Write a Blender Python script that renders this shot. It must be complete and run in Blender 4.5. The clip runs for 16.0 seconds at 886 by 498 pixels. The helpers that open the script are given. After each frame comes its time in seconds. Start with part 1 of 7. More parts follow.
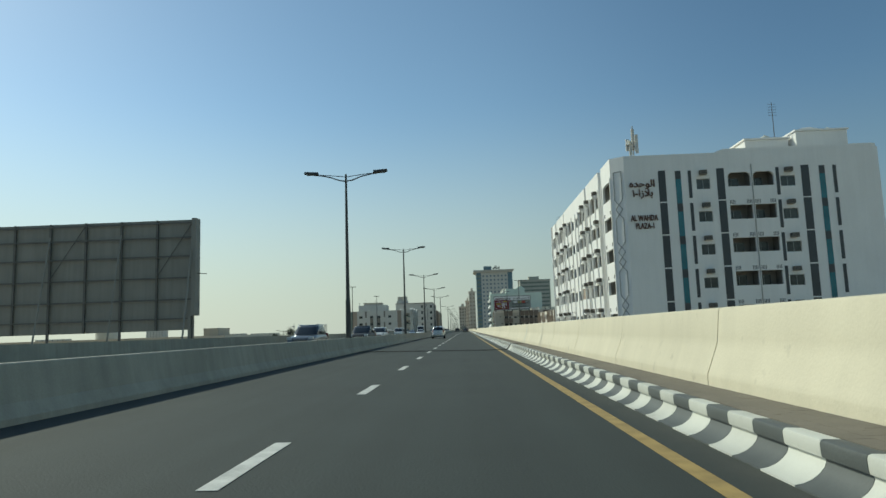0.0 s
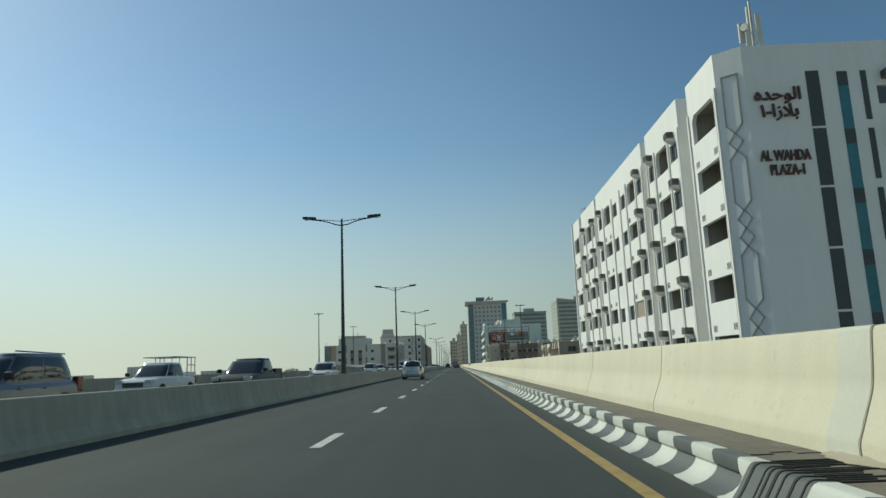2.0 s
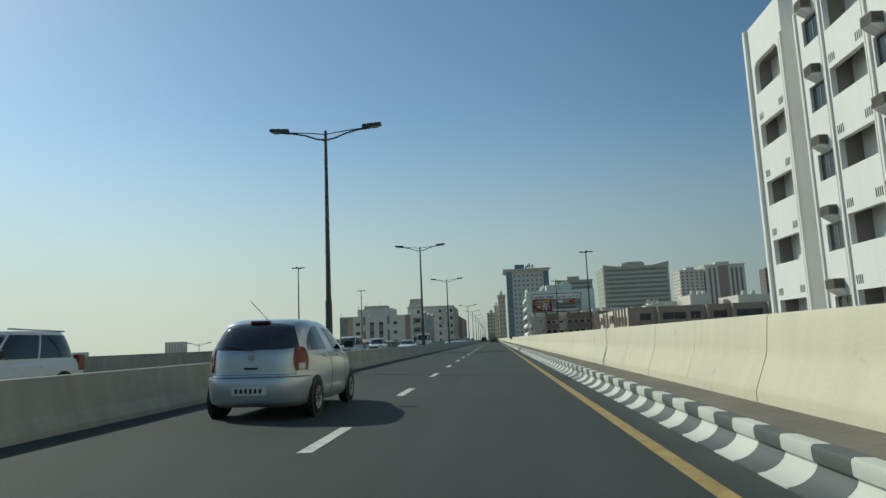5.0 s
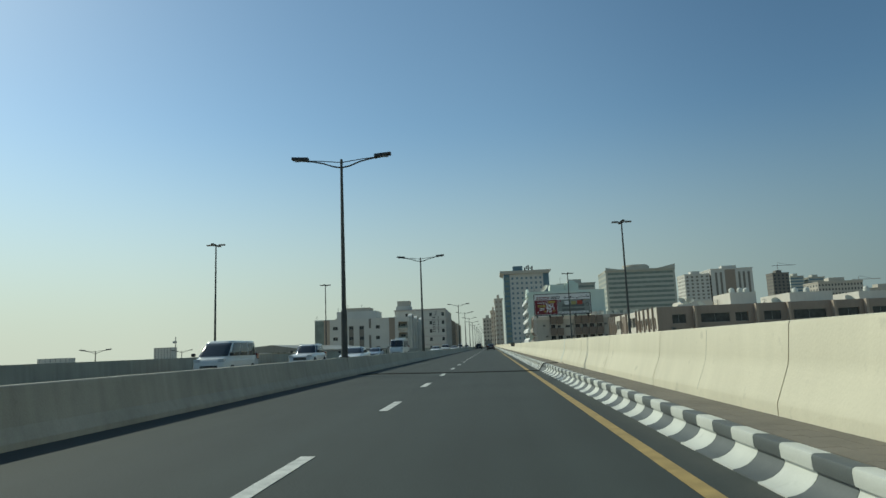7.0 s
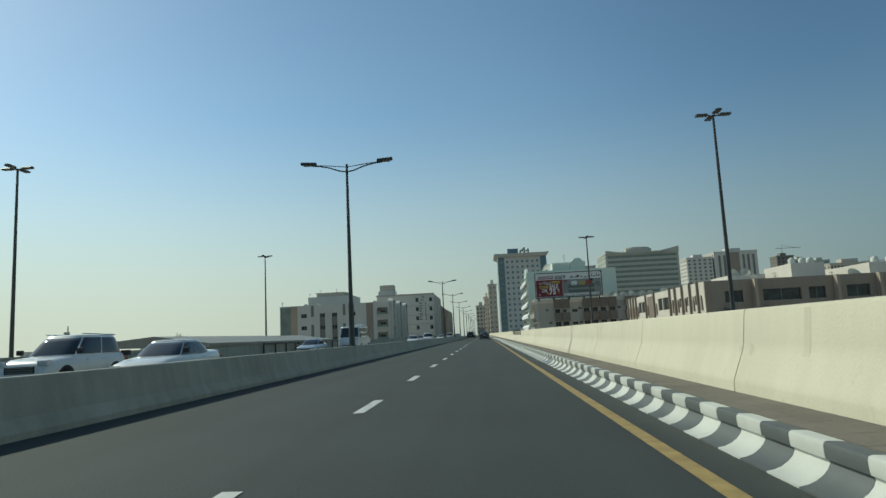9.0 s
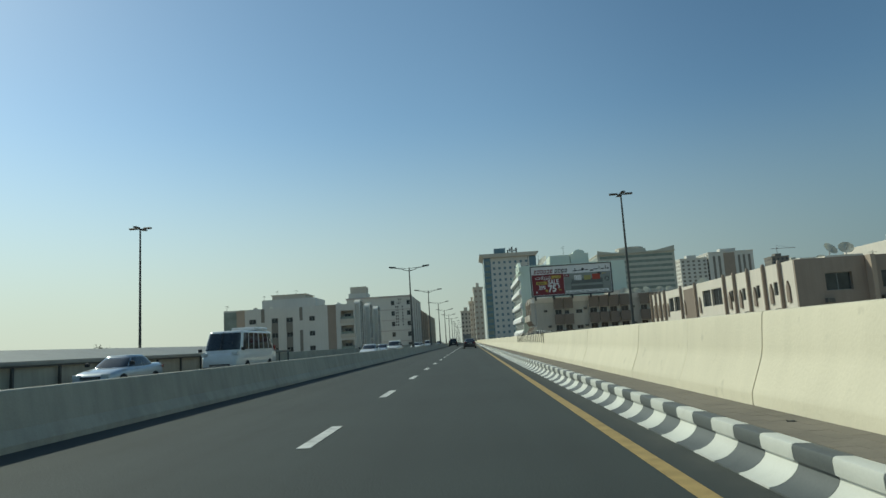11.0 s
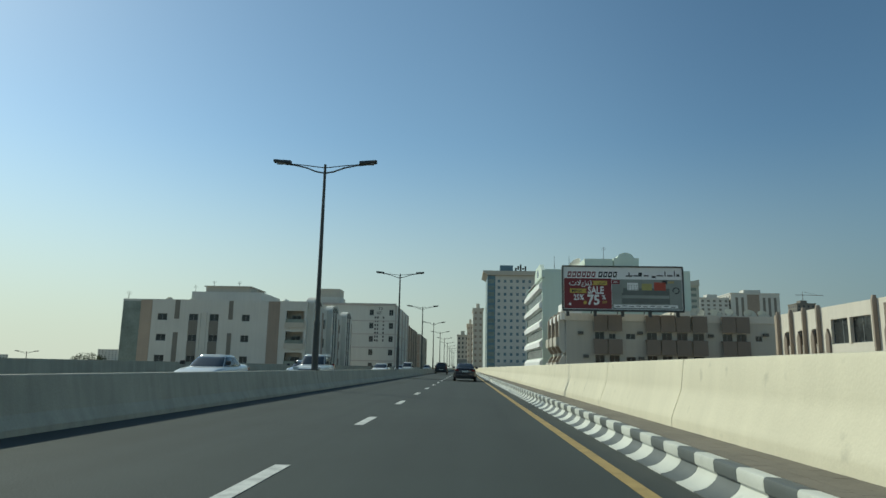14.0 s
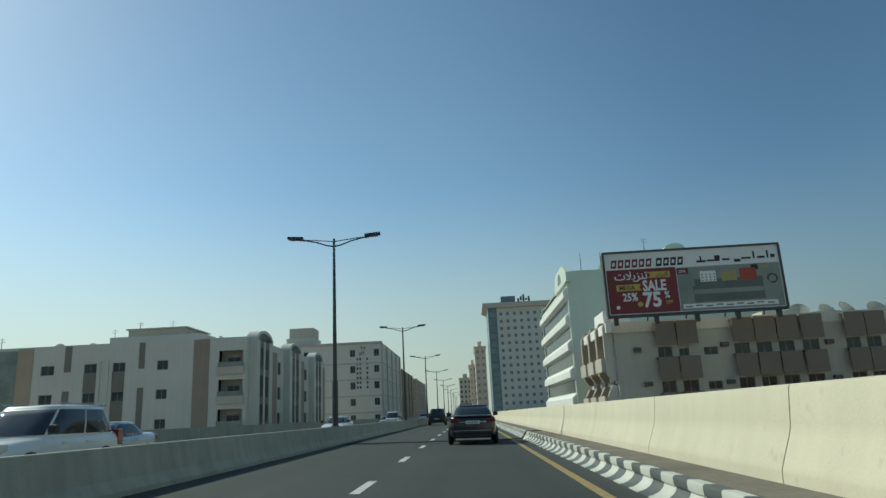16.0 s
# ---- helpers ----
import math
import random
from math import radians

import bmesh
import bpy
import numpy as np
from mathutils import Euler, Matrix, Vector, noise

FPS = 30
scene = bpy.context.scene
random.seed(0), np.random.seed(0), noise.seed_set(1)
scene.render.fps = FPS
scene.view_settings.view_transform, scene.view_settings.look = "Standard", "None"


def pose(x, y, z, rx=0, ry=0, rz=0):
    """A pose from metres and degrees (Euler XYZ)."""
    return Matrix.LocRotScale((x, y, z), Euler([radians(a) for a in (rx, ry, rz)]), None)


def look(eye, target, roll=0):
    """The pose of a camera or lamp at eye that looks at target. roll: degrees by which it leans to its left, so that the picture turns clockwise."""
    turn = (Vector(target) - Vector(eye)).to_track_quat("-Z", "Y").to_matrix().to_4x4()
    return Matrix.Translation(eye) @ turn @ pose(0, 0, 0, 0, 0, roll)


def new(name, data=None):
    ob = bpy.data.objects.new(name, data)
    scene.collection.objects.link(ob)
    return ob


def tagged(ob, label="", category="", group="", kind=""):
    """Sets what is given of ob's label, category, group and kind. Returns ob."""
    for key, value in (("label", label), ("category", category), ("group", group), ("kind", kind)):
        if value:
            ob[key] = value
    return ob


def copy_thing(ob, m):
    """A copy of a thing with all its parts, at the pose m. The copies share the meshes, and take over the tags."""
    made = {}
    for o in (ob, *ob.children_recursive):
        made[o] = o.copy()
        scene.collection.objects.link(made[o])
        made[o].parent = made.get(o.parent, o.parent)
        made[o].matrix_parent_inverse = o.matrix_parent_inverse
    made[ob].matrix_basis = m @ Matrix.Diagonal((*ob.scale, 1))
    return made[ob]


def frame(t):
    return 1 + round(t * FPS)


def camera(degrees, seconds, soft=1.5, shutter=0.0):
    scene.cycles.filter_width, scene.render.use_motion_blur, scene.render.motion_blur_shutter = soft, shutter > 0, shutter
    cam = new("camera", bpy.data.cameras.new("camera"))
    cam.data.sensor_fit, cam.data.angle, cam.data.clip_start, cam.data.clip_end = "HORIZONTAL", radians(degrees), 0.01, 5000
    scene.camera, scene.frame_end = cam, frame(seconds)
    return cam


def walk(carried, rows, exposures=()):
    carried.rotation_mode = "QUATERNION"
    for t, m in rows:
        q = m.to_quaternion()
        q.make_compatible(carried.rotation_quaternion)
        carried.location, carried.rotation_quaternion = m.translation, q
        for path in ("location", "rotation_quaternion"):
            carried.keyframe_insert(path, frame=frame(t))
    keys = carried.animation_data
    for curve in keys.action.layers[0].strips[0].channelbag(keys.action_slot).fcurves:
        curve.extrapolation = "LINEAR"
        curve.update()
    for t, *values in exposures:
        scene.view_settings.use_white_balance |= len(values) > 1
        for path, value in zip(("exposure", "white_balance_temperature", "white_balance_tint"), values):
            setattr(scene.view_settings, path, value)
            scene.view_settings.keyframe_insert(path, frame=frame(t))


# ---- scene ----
cam = camera(67.2, 16.0)
ROWS = [      # seconds, metres across and along the road and above it, yaw, pitch, roll
    (0, -0.14, 0.01, 1.11, 1.92, 6.94, 1.94),
    (0.5, -0.08, 7.70, 1.12, 1.99, 7.85, 2.57),
    (1, -0.07, 15.34, 1.12, 2.24, 8.11, 2.33),
    (1.5, -0.05, 22.79, 1.10, 1.95, 8.95, 0.59),
    (2, 0.01, 30.30, 1.10, 1.19, 9.92, 2.16),
    (2.5, -0.02, 37.88, 1.12, 1.82, 10.19, 3.64),
    (3, -0.03, 45.31, 1.12, 2.76, 9.11, 2.84),
    (3.5, -0.03, 52.60, 1.11, 5.85, 5.98, 1.92),
    (4, 0.00, 60.01, 1.12, 4.38, 5.78, 2.76),
    (4.5, 0.01, 67.41, 1.14, 4.47, 7.73, 2.22),
    (5, 0.02, 74.85, 1.13, 4.41, 7.85, 2.44),
    (7.5, -0.01, 112.09, 1.14, 3.79, 8.43, 2.06),
    (8, -0.01, 119.62, 1.11, 2.58, 6.25, 1.89),
    (8.5, -0.05, 127.16, 1.12, 3.69, 6.88, 2.72),
    (11, -0.01, 165.01, 1.15, 2.33, 7.98, 3.45),
    (11.5, -0.03, 172.59, 1.15, 2.41, 7.33, 3.24),
    (12, -0.01, 180.14, 1.13, 2.09, 6.24, 2.67),
    (12.5, -0.01, 187.64, 1.12, 3.31, 4.92, 2.08),
    (13, -0.01, 195.05, 1.12, 1.89, 8.23, 2.37),
    (13.5, -0.06, 202.29, 1.11, 2.40, 11.27, -0.38),
    (14, -0.11, 209.60, 1.08, 1.87, 10.10, -1.14),
    (14.5, -0.14, 216.99, 1.12, 2.00, 12.47, -0.47),
    (15, -0.16, 224.30, 1.12, 1.72, 13.69, 1.03),
    (15.5, -0.18, 231.73, 1.13, 1.20, 14.34, 1.77),
    (16, -0.20, 239.28, 1.13, 2.24, 14.01, 2.70),
]
walk(cam, [(t, pose(x, y, z, 90 + pitch, roll, yaw)) for t, x, y, z, yaw, pitch, roll in ROWS], exposures=[(0.0, 0.19, 6800, -7), (1.5, 0.12, 6720, -8), (2.5, 0.08, 6720, -7), (3.7, -0.02, 6700, -6), (5.0, 0.04, 6680, -6), (7.4, 0.07, 6680, -8), (11.5, 0.12, 6710, -8), (16.0, 0.15, 6700, -9)])

# ---- sky and light ----
SUN_AZ, SUN_EL = 56.8, 38.5        # degrees to the left of the road's line, and above the horizon
world = bpy.data.worlds.new("sky")
scene.world = world
world.use_nodes = True
wn = world.node_tree.nodes
sky = wn.new("ShaderNodeTexSky")
sky.sky_type = "NISHITA"
sky.sun_disc = False
sky.sun_elevation = radians(SUN_EL)
sky.sun_rotation = radians(-SUN_AZ)
sky.altitude = 10
sky.air_density, sky.dust_density, sky.ozone_density = 1.0, 0.42, 3.2
wn["Background"].inputs["Strength"].default_value = 0.10
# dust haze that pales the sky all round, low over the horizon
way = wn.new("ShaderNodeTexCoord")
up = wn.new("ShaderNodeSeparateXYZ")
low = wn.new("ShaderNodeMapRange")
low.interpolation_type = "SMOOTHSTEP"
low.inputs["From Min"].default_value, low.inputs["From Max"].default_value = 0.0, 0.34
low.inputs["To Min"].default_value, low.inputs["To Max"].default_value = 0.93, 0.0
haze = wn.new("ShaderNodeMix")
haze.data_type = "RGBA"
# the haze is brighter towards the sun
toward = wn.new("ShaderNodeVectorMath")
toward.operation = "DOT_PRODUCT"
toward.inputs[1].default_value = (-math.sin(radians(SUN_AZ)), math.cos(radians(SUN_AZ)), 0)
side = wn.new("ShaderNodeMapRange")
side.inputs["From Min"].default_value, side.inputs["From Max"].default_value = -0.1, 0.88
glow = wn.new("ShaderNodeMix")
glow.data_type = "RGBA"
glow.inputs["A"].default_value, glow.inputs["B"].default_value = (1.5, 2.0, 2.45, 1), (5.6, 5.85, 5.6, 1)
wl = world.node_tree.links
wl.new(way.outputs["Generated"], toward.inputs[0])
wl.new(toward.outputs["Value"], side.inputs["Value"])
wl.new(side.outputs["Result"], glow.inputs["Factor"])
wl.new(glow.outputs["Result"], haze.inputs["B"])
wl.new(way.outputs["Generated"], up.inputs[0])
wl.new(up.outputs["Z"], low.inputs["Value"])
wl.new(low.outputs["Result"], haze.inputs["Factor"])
# a clear sky is deepest at a right angle to the sun
turn = wn.new("ShaderNodeMapRange")
turn.inputs["From Min"].default_value, turn.inputs["From Max"].default_value = -1.0, 1.0
deep = wn.new("ShaderNodeValToRGB")
ramp = deep.color_ramp
ramp.interpolation = "EASE"
for pos, tone in ((0.52, (0.695, 0.77, 0.81, 1)), (0.77, (0.97, 0.99, 0.98, 1))):
    ramp.elements.new(pos).color = tone
# the unseen sky behind is raised and warmed to fill shaded fronts
ramp.elements[0].color, ramp.elements[-1].color = (1.6, 1.47, 1.2, 1), (1.1, 1.1, 1.1, 1)
dim = wn.new("ShaderNodeMix")
dim.data_type, dim.blend_type = "RGBA", "MULTIPLY"
dim.inputs["Factor"].default_value = 1.0
wl.new(toward.outputs["Value"], turn.inputs["Value"])
wl.new(turn.outputs["Result"], deep.inputs["Fac"])
wl.new(sky.outputs[0], dim.inputs["A"])
wl.new(deep.outputs["Color"], dim.inputs["B"])
wl.new(dim.outputs["Result"], haze.inputs["A"])
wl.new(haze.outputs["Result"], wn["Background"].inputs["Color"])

sun_data = bpy.data.lights.new("sun", "SUN")
sun_data.energy, sun_data.angle, sun_data.color = 2.8, radians(0.55), (1.0, 0.945, 0.85)
sun = new("sun", sun_data)
a, e = radians(SUN_AZ), radians(SUN_EL)
sun_way = Vector((-math.sin(a) * math.cos(e), math.cos(a) * math.cos(e), math.sin(e)))
sun.matrix_world = look(sun_way * 300, (0, 0, 0))
scene.view_settings.exposure = 0.0


# ---- materials ----
def material(name, color, rough=0.7, metal=0.0, vary=0.12, scale=1.5, fine=40.0, bump=0.15, tint=None, spec=None,
             streak=0.0, random_tone=0.0, run=(2.2, 2.2, 0.12), spots=0.0, island=0.0):
    """A surface whose tone varies in large stains and fine grain, with a fine relief; streak adds upright runs of dirt, spots small dark marks."""
    m = bpy.data.materials.new(name)
    m.use_nodes = True
    n, l = m.node_tree.nodes, m.node_tree.links
    b = n["Principled BSDF"]
    b.inputs["Roughness"].default_value, b.inputs["Metallic"].default_value = rough, metal
    if spec is not None:
        b.inputs["Specular IOR Level"].default_value = spec
    place = n.new("ShaderNodeTexCoord")
    big = n.new("ShaderNodeTexNoise")
    big.inputs["Scale"].default_value, big.inputs["Detail"].default_value = scale, 5
    small = n.new("ShaderNodeTexNoise")
    small.inputs["Scale"].default_value, small.inputs["Detail"].default_value = fine, 3
    geo = n.new("ShaderNodeNewGeometry")
    l.new(geo.outputs["Position"], big.inputs["Vector"])
    l.new(geo.outputs["Position"], small.inputs["Vector"])
    mix = n.new("ShaderNodeMath")
    mix.operation = "MULTIPLY_ADD"
    l.new(big.outputs["Fac"], mix.inputs[0])
    mix.inputs[1].default_value = 0.7
    half = n.new("ShaderNodeMath")
    half.operation = "MULTIPLY"
    half.inputs[1].default_value = 0.3
    l.new(small.outputs["Fac"], half.inputs[0])
    l.new(half.outputs[0], mix.inputs[2])
    fac = mix.outputs[0]
    if streak:
        sc = n.new("ShaderNodeVectorMath")
        sc.operation = "MULTIPLY"
        sc.inputs[1].default_value = run
        l.new(geo.outputs["Position"], sc.inputs[0])
        runs = n.new("ShaderNodeTexNoise")
        runs.inputs["Scale"].default_value, runs.inputs["Detail"].default_value = 1.6, 4
        l.new(sc.outputs[0], runs.inputs["Vector"])
        add = n.new("ShaderNodeMix")
        add.inputs["Factor"].default_value = streak
        l.new(fac, add.inputs["A"])
        l.new(runs.outputs["Fac"], add.inputs["B"])
        fac = add.outputs["Result"]
    if random_tone:
        info = n.new("ShaderNodeObjectInfo")
        add2 = n.new("ShaderNodeMix")
        add2.inputs["Factor"].default_value = random_tone
        l.new(fac, add2.inputs["A"])
        l.new(info.outputs["Random"], add2.inputs["B"])
        fac = add2.outputs["Result"]
    if island:
        add3 = n.new("ShaderNodeMix")
        add3.inputs["Factor"].default_value = island
        l.new(fac, add3.inputs["A"])
        l.new(geo.outputs["Random Per Island"], add3.inputs["B"])
        fac = add3.outputs["Result"]
    ramp = n.new("ShaderNodeValToRGB")
    dark = tint or tuple(c * (1 - 2.2 * vary) for c in color)
    ramp.color_ramp.elements[0].position, ramp.color_ramp.elements[1].position = 0.3, 0.62
    ramp.color_ramp.elements[0].color = (*[max(c, 0.002) for c in dark], 1)
    ramp.color_ramp.elements[1].color = (*color, 1)
    l.new(fac, ramp.inputs["Fac"])
    if spots:
        marks = n.new("ShaderNodeTexNoise")
        marks.inputs["Scale"].default_value, marks.inputs["Detail"].default_value = 3.2, 8
        l.new(geo.outputs["Position"], marks.inputs["Vector"])
        pick = n.new("ShaderNodeMapRange")
        pick.inputs["From Min"].default_value, pick.inputs["From Max"].default_value = 0.64, 0.74
        pick.inputs["To Max"].default_value = spots
        l.new(marks.outputs["Fac"], pick.inputs["Value"])
        over = n.new("ShaderNodeMix")
        over.data_type = "RGBA"
        over.inputs["B"].default_value = (*[c * 0.35 for c in color], 1)
        l.new(pick.outputs["Result"], over.inputs["Factor"])
        l.new(ramp.outputs["Color"], over.inputs["A"])
        l.new(over.outputs["Result"], b.inputs["Base Color"])
    else:
        l.new(ramp.outputs["Color"], b.inputs["Base Color"])
    if bump:
        bn = n.new("ShaderNodeBump")
        bn.inputs["Strength"].default_value, bn.inputs["Distance"].default_value = bump, 0.02
        l.new(small.outputs["Fac"], bn.inputs["Height"])
        l.new(bn.outputs["Normal"], b.inputs["Normal"])
    return m


ASPHALT = material("asphalt", (0.032, 0.0430, 0.0402), 0.86, vary=0.2, scale=0.35, fine=45, bump=0.35, streak=0.45, run=(1.1, 0.018, 1.0), spots=0.15)
# dust gathered along the kerb's foot
an, al = ASPHALT.node_tree.nodes, ASPHALT.node_tree.links
base = an["Principled BSDF"].inputs["Base Color"]
dry = base.links[0].from_socket
geo = an.new("ShaderNodeNewGeometry")
split = an.new("ShaderNodeSeparateXYZ")
edge = an.new("ShaderNodeMapRange")
edge.interpolation_type = "SMOOTHSTEP"
edge.inputs["From Min"].default_value, edge.inputs["From Max"].default_value = 1.55, 2.05
edge.inputs["To Max"].default_value = 0.75
drift = an.new("ShaderNodeTexNoise")
drift.inputs["Scale"].default_value, drift.inputs["Detail"].default_value = 1.4, 6
by = an.new("ShaderNodeMath")
by.operation = "MULTIPLY"
dust = an.new("ShaderNodeMix")
dust.data_type = "RGBA"
dust.inputs["B"].default_value = (0.105, 0.10, 0.08, 1)
al.new(geo.outputs["Position"], split.inputs[0])
al.new(geo.outputs["Position"], drift.inputs["Vector"])
al.new(split.outputs["X"], edge.inputs["Value"])
al.new(edge.outputs["Result"], by.inputs[0])
al.new(drift.outputs["Fac"], by.inputs[1])
al.new(by.outputs[0], dust.inputs["Factor"])
al.new(dry, dust.inputs["A"])
al.new(dust.outputs["Result"], base)
GROUND = material("sandy_ground", (0.46, 0.40, 0.31), 0.95, vary=0.15, scale=0.05, fine=3)
LINE_WHITE = material("white_road_paint", (0.66, 0.66, 0.62), 0.7, vary=0.2, scale=5, fine=90, spots=0.45)
LINE_YELLOW = material("yellow_road_paint", (0.41, 0.29, 0.105), 0.75, vary=0.2, scale=4, fine=90, spots=0.45)
CREAM = material("cream_parapet_paint", (0.665, 0.61, 0.465), 0.75, vary=0.07, scale=0.8, fine=30, bump=0.15, streak=0.32, spots=0.3, random_tone=0.08)
CREAM_WORN = material("rubbed_cream_paint", (0.635, 0.585, 0.45), 0.85, vary=0.05, scale=1.5, fine=22, bump=0.06)
PATCH = material("repair_mortar", (0.60, 0.59, 0.50), 0.85, vary=0.05, scale=1.2, fine=25, bump=0.06)
CONCRETE = material("grey_concrete", (0.41, 0.395, 0.33), 0.9, vary=0.16, scale=0.7, fine=35, bump=0.25, streak=0.4, spots=0.2)
JOINT = material("dark_joint_filler", (0.04, 0.037, 0.03), 0.9, vary=0.1)
CONCRETE_DARK = material("worn_dark_concrete", (0.06, 0.064, 0.062), 0.9, vary=0.2, scale=2.5, fine=40, bump=0.3)
PAVER = material("brown_pavers", (0.205, 0.183, 0.146), 0.95, vary=0.16, scale=0.9, fine=45, bump=0.4, random_tone=0.07, island=0.07, spots=0.2)
KERB_WHITE = material("white_kerb_paint", (0.61, 0.615, 0.555), 0.6, vary=0.07, scale=3, fine=50, bump=0.12, random_tone=0.25, spots=0.3)
KERB_DARK = material("dark_grey_kerb_paint", (0.108, 0.120, 0.116), 0.6, vary=0.12, scale=3, fine=50, bump=0.12, random_tone=0.25, spots=0.25)
WHITE_WALL = material("white_render", (0.82, 0.815, 0.79), 0.8, vary=0.05, scale=0.3, fine=12, bump=0.08, streak=0.28, spots=0.06)
CREAM_WALL = material("cream_render", (0.66, 0.61, 0.53), 0.85, vary=0.07, scale=0.3, fine=12, bump=0.08, streak=0.35)
OFF_WALL = material("off_white_render", (0.60, 0.585, 0.54), 0.85, vary=0.06, scale=0.3, fine=12, bump=0.08, streak=0.4)
BEIGE_WALL = material("beige_render", (0.52, 0.48, 0.41), 0.85, vary=0.07, scale=0.3, fine=12, bump=0.08, streak=0.35)
BAND_WALL = material("dark_taupe_band", (0.21, 0.195, 0.17), 0.85, vary=0.10, scale=0.5, fine=14, bump=0.1, streak=0.4)
BROWN_WALL = material("brown_panel_render", (0.23, 0.185, 0.15), 0.85, vary=0.08, scale=0.5, fine=14, bump=0.1, streak=0.3)
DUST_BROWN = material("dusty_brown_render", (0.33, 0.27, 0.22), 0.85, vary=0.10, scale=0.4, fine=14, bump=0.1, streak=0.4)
TAN_WALL = material("tan_render", (0.42, 0.34, 0.27), 0.85, vary=0.08, scale=0.4, fine=14, bump=0.1, streak=0.3)
PINK_WALL = material("pinkish_grey_render", (0.47, 0.42, 0.39), 0.85, vary=0.07, scale=0.4, fine=14, bump=0.1, streak=0.3)
MINT_WALL = material("pale_mint_render", (0.62, 0.70, 0.62), 0.8, vary=0.04, scale=0.3, fine=12, bump=0.05, streak=0.3)
# this glazing and cladding are paled so far towers show haze in their colour
GREEN_GLASS = material("green_tinted_glazing", (0.24, 0.28, 0.25), 0.3, metal=0.15, vary=0.2, scale=0.4, fine=3, bump=0)
GREEN_WALL = material("grey_green_cladding", (0.48, 0.47, 0.405), 0.6, vary=0.06, scale=0.2, fine=4, bump=0)
BLUE_CLAD = material("blue_grey_cladding", (0.14, 0.22, 0.27), 0.3, metal=0.3, vary=0.1, scale=0.3, fine=4, bump=0)
TEAL = material("teal_glass_strip", (0.03, 0.17, 0.21), 0.2, vary=0.15, scale=0.6, fine=4, bump=0)
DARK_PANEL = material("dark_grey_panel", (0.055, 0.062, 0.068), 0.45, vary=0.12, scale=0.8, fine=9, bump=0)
GLASS = material("dark_window_glass", (0.05, 0.055, 0.056), 0.10, vary=0.35, scale=0.9, fine=2, bump=0, spec=0.55)
FRAME = material("aluminium_window_frame", (0.27, 0.28, 0.28), 0.45, metal=0.4, vary=0.08, scale=3)
ROOF = material("roof_screed", (0.45, 0.43, 0.39), 0.95, vary=0.12, scale=0.4, fine=8)
STEEL_DARK = material("dark_painted_steel", (0.075, 0.078, 0.075), 0.55, metal=0.3, vary=0.12, scale=2, fine=30, bump=0.05)
STEEL = material("galvanised_steel", (0.42, 0.42, 0.41), 0.5, metal=0.45, vary=0.12, scale=3, fine=30, bump=0.05)
RUST = material("bronze_letter", (0.13, 0.065, 0.045), 0.6, vary=0.2, scale=4)
RELIEF = material("grey_relief_paint", (0.33, 0.34, 0.34), 0.7, vary=0.06, scale=2)
# render for balcony recesses, darker than the walls to carry their shade
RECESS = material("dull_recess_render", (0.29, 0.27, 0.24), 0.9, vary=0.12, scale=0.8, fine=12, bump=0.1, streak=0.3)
AC_BODY = material("weathered_beige_plastic", (0.23, 0.215, 0.18), 0.7, vary=0.12, scale=4, fine=30)
AC_GRILLE = material("dark_grille", (0.06, 0.06, 0.06), 0.7, vary=0.1)
BOARD_BACK = material("sheet_steel_grey", (0.27, 0.27, 0.245), 0.6, metal=0.2, vary=0.1, scale=0.6, fine=10, streak=0.5)
BOARD_RIB = material("grimy_steel_section", (0.15, 0.15, 0.14), 0.6, metal=0.2, vary=0.15, scale=1.5, fine=10)
RED = material("deep_red_print", (0.185, 0.023, 0.029), 0.5, vary=0.05, bump=0)
PRINT_WHITE = material("white_print", (0.75, 0.75, 0.75), 0.5, vary=0.03, bump=0)
PRINT_BLACK = material("black_print", (0.02, 0.02, 0.024), 0.5, vary=0.03, bump=0)
PRINT_YELLOW = material("yellow_print", (0.52, 0.38, 0.08), 0.5, vary=0.03, bump=0)
PRINT_GREY = material("grey_print", (0.27, 0.295, 0.275), 0.5, vary=0.12, scale=0.4, bump=0)
PRINT_SOFA = material("dark_grey_print", (0.13, 0.145, 0.138), 0.5, vary=0.12, scale=0.8, bump=0)
PRINT_ORANGE = material("red_orange_print", (0.38, 0.06, 0.035), 0.5, vary=0.05, bump=0)
PRINT_OLIVE = material("olive_print", (0.36, 0.33, 0.12), 0.5, vary=0.05, bump=0)
BARK = material("bark", (0.14, 0.10, 0.07), 0.95, vary=0.2, scale=4, fine=20)
LEAF = material("dusty_leaf", (0.055, 0.075, 0.035), 0.8, vary=0.25, scale=1.2, fine=8, bump=0)


# ---- building helpers ----
def link_mesh(name, bm, mat, parent=None, label="", smooth=False):
    me = bpy.data.meshes.new(name)
    bmesh.ops.recalc_face_normals(bm, faces=bm.faces[:])
    bm.to_mesh(me)
    bm.free()
    for m in (mat if isinstance(mat, (list, tuple)) else [mat]):
        me.materials.append(m)
    if smooth:
        me.polygons.foreach_set("use_smooth", [True] * len(me.polygons))
        me.set_sharp_from_angle(angle=0.9)
    ob = new(name, me)
    if parent is not None:
        ob.parent = parent
    if label:
        tagged(ob, label=label)
    return ob


def part(name, bm, mat, parent, label="", smooth=False):
    """Links a bmesh as one mesh object under a thing or a part."""
    return link_mesh(name, bm, mat, parent, label, smooth)


def share(name, me, parent, m=None, label=""):
    """Another object on a mesh that exists, under a parent."""
    ob = new(name, me)
    ob.parent = parent
    if m is not None:
        ob.matrix_basis = m
    if label:
        tagged(ob, label=label)
    return ob


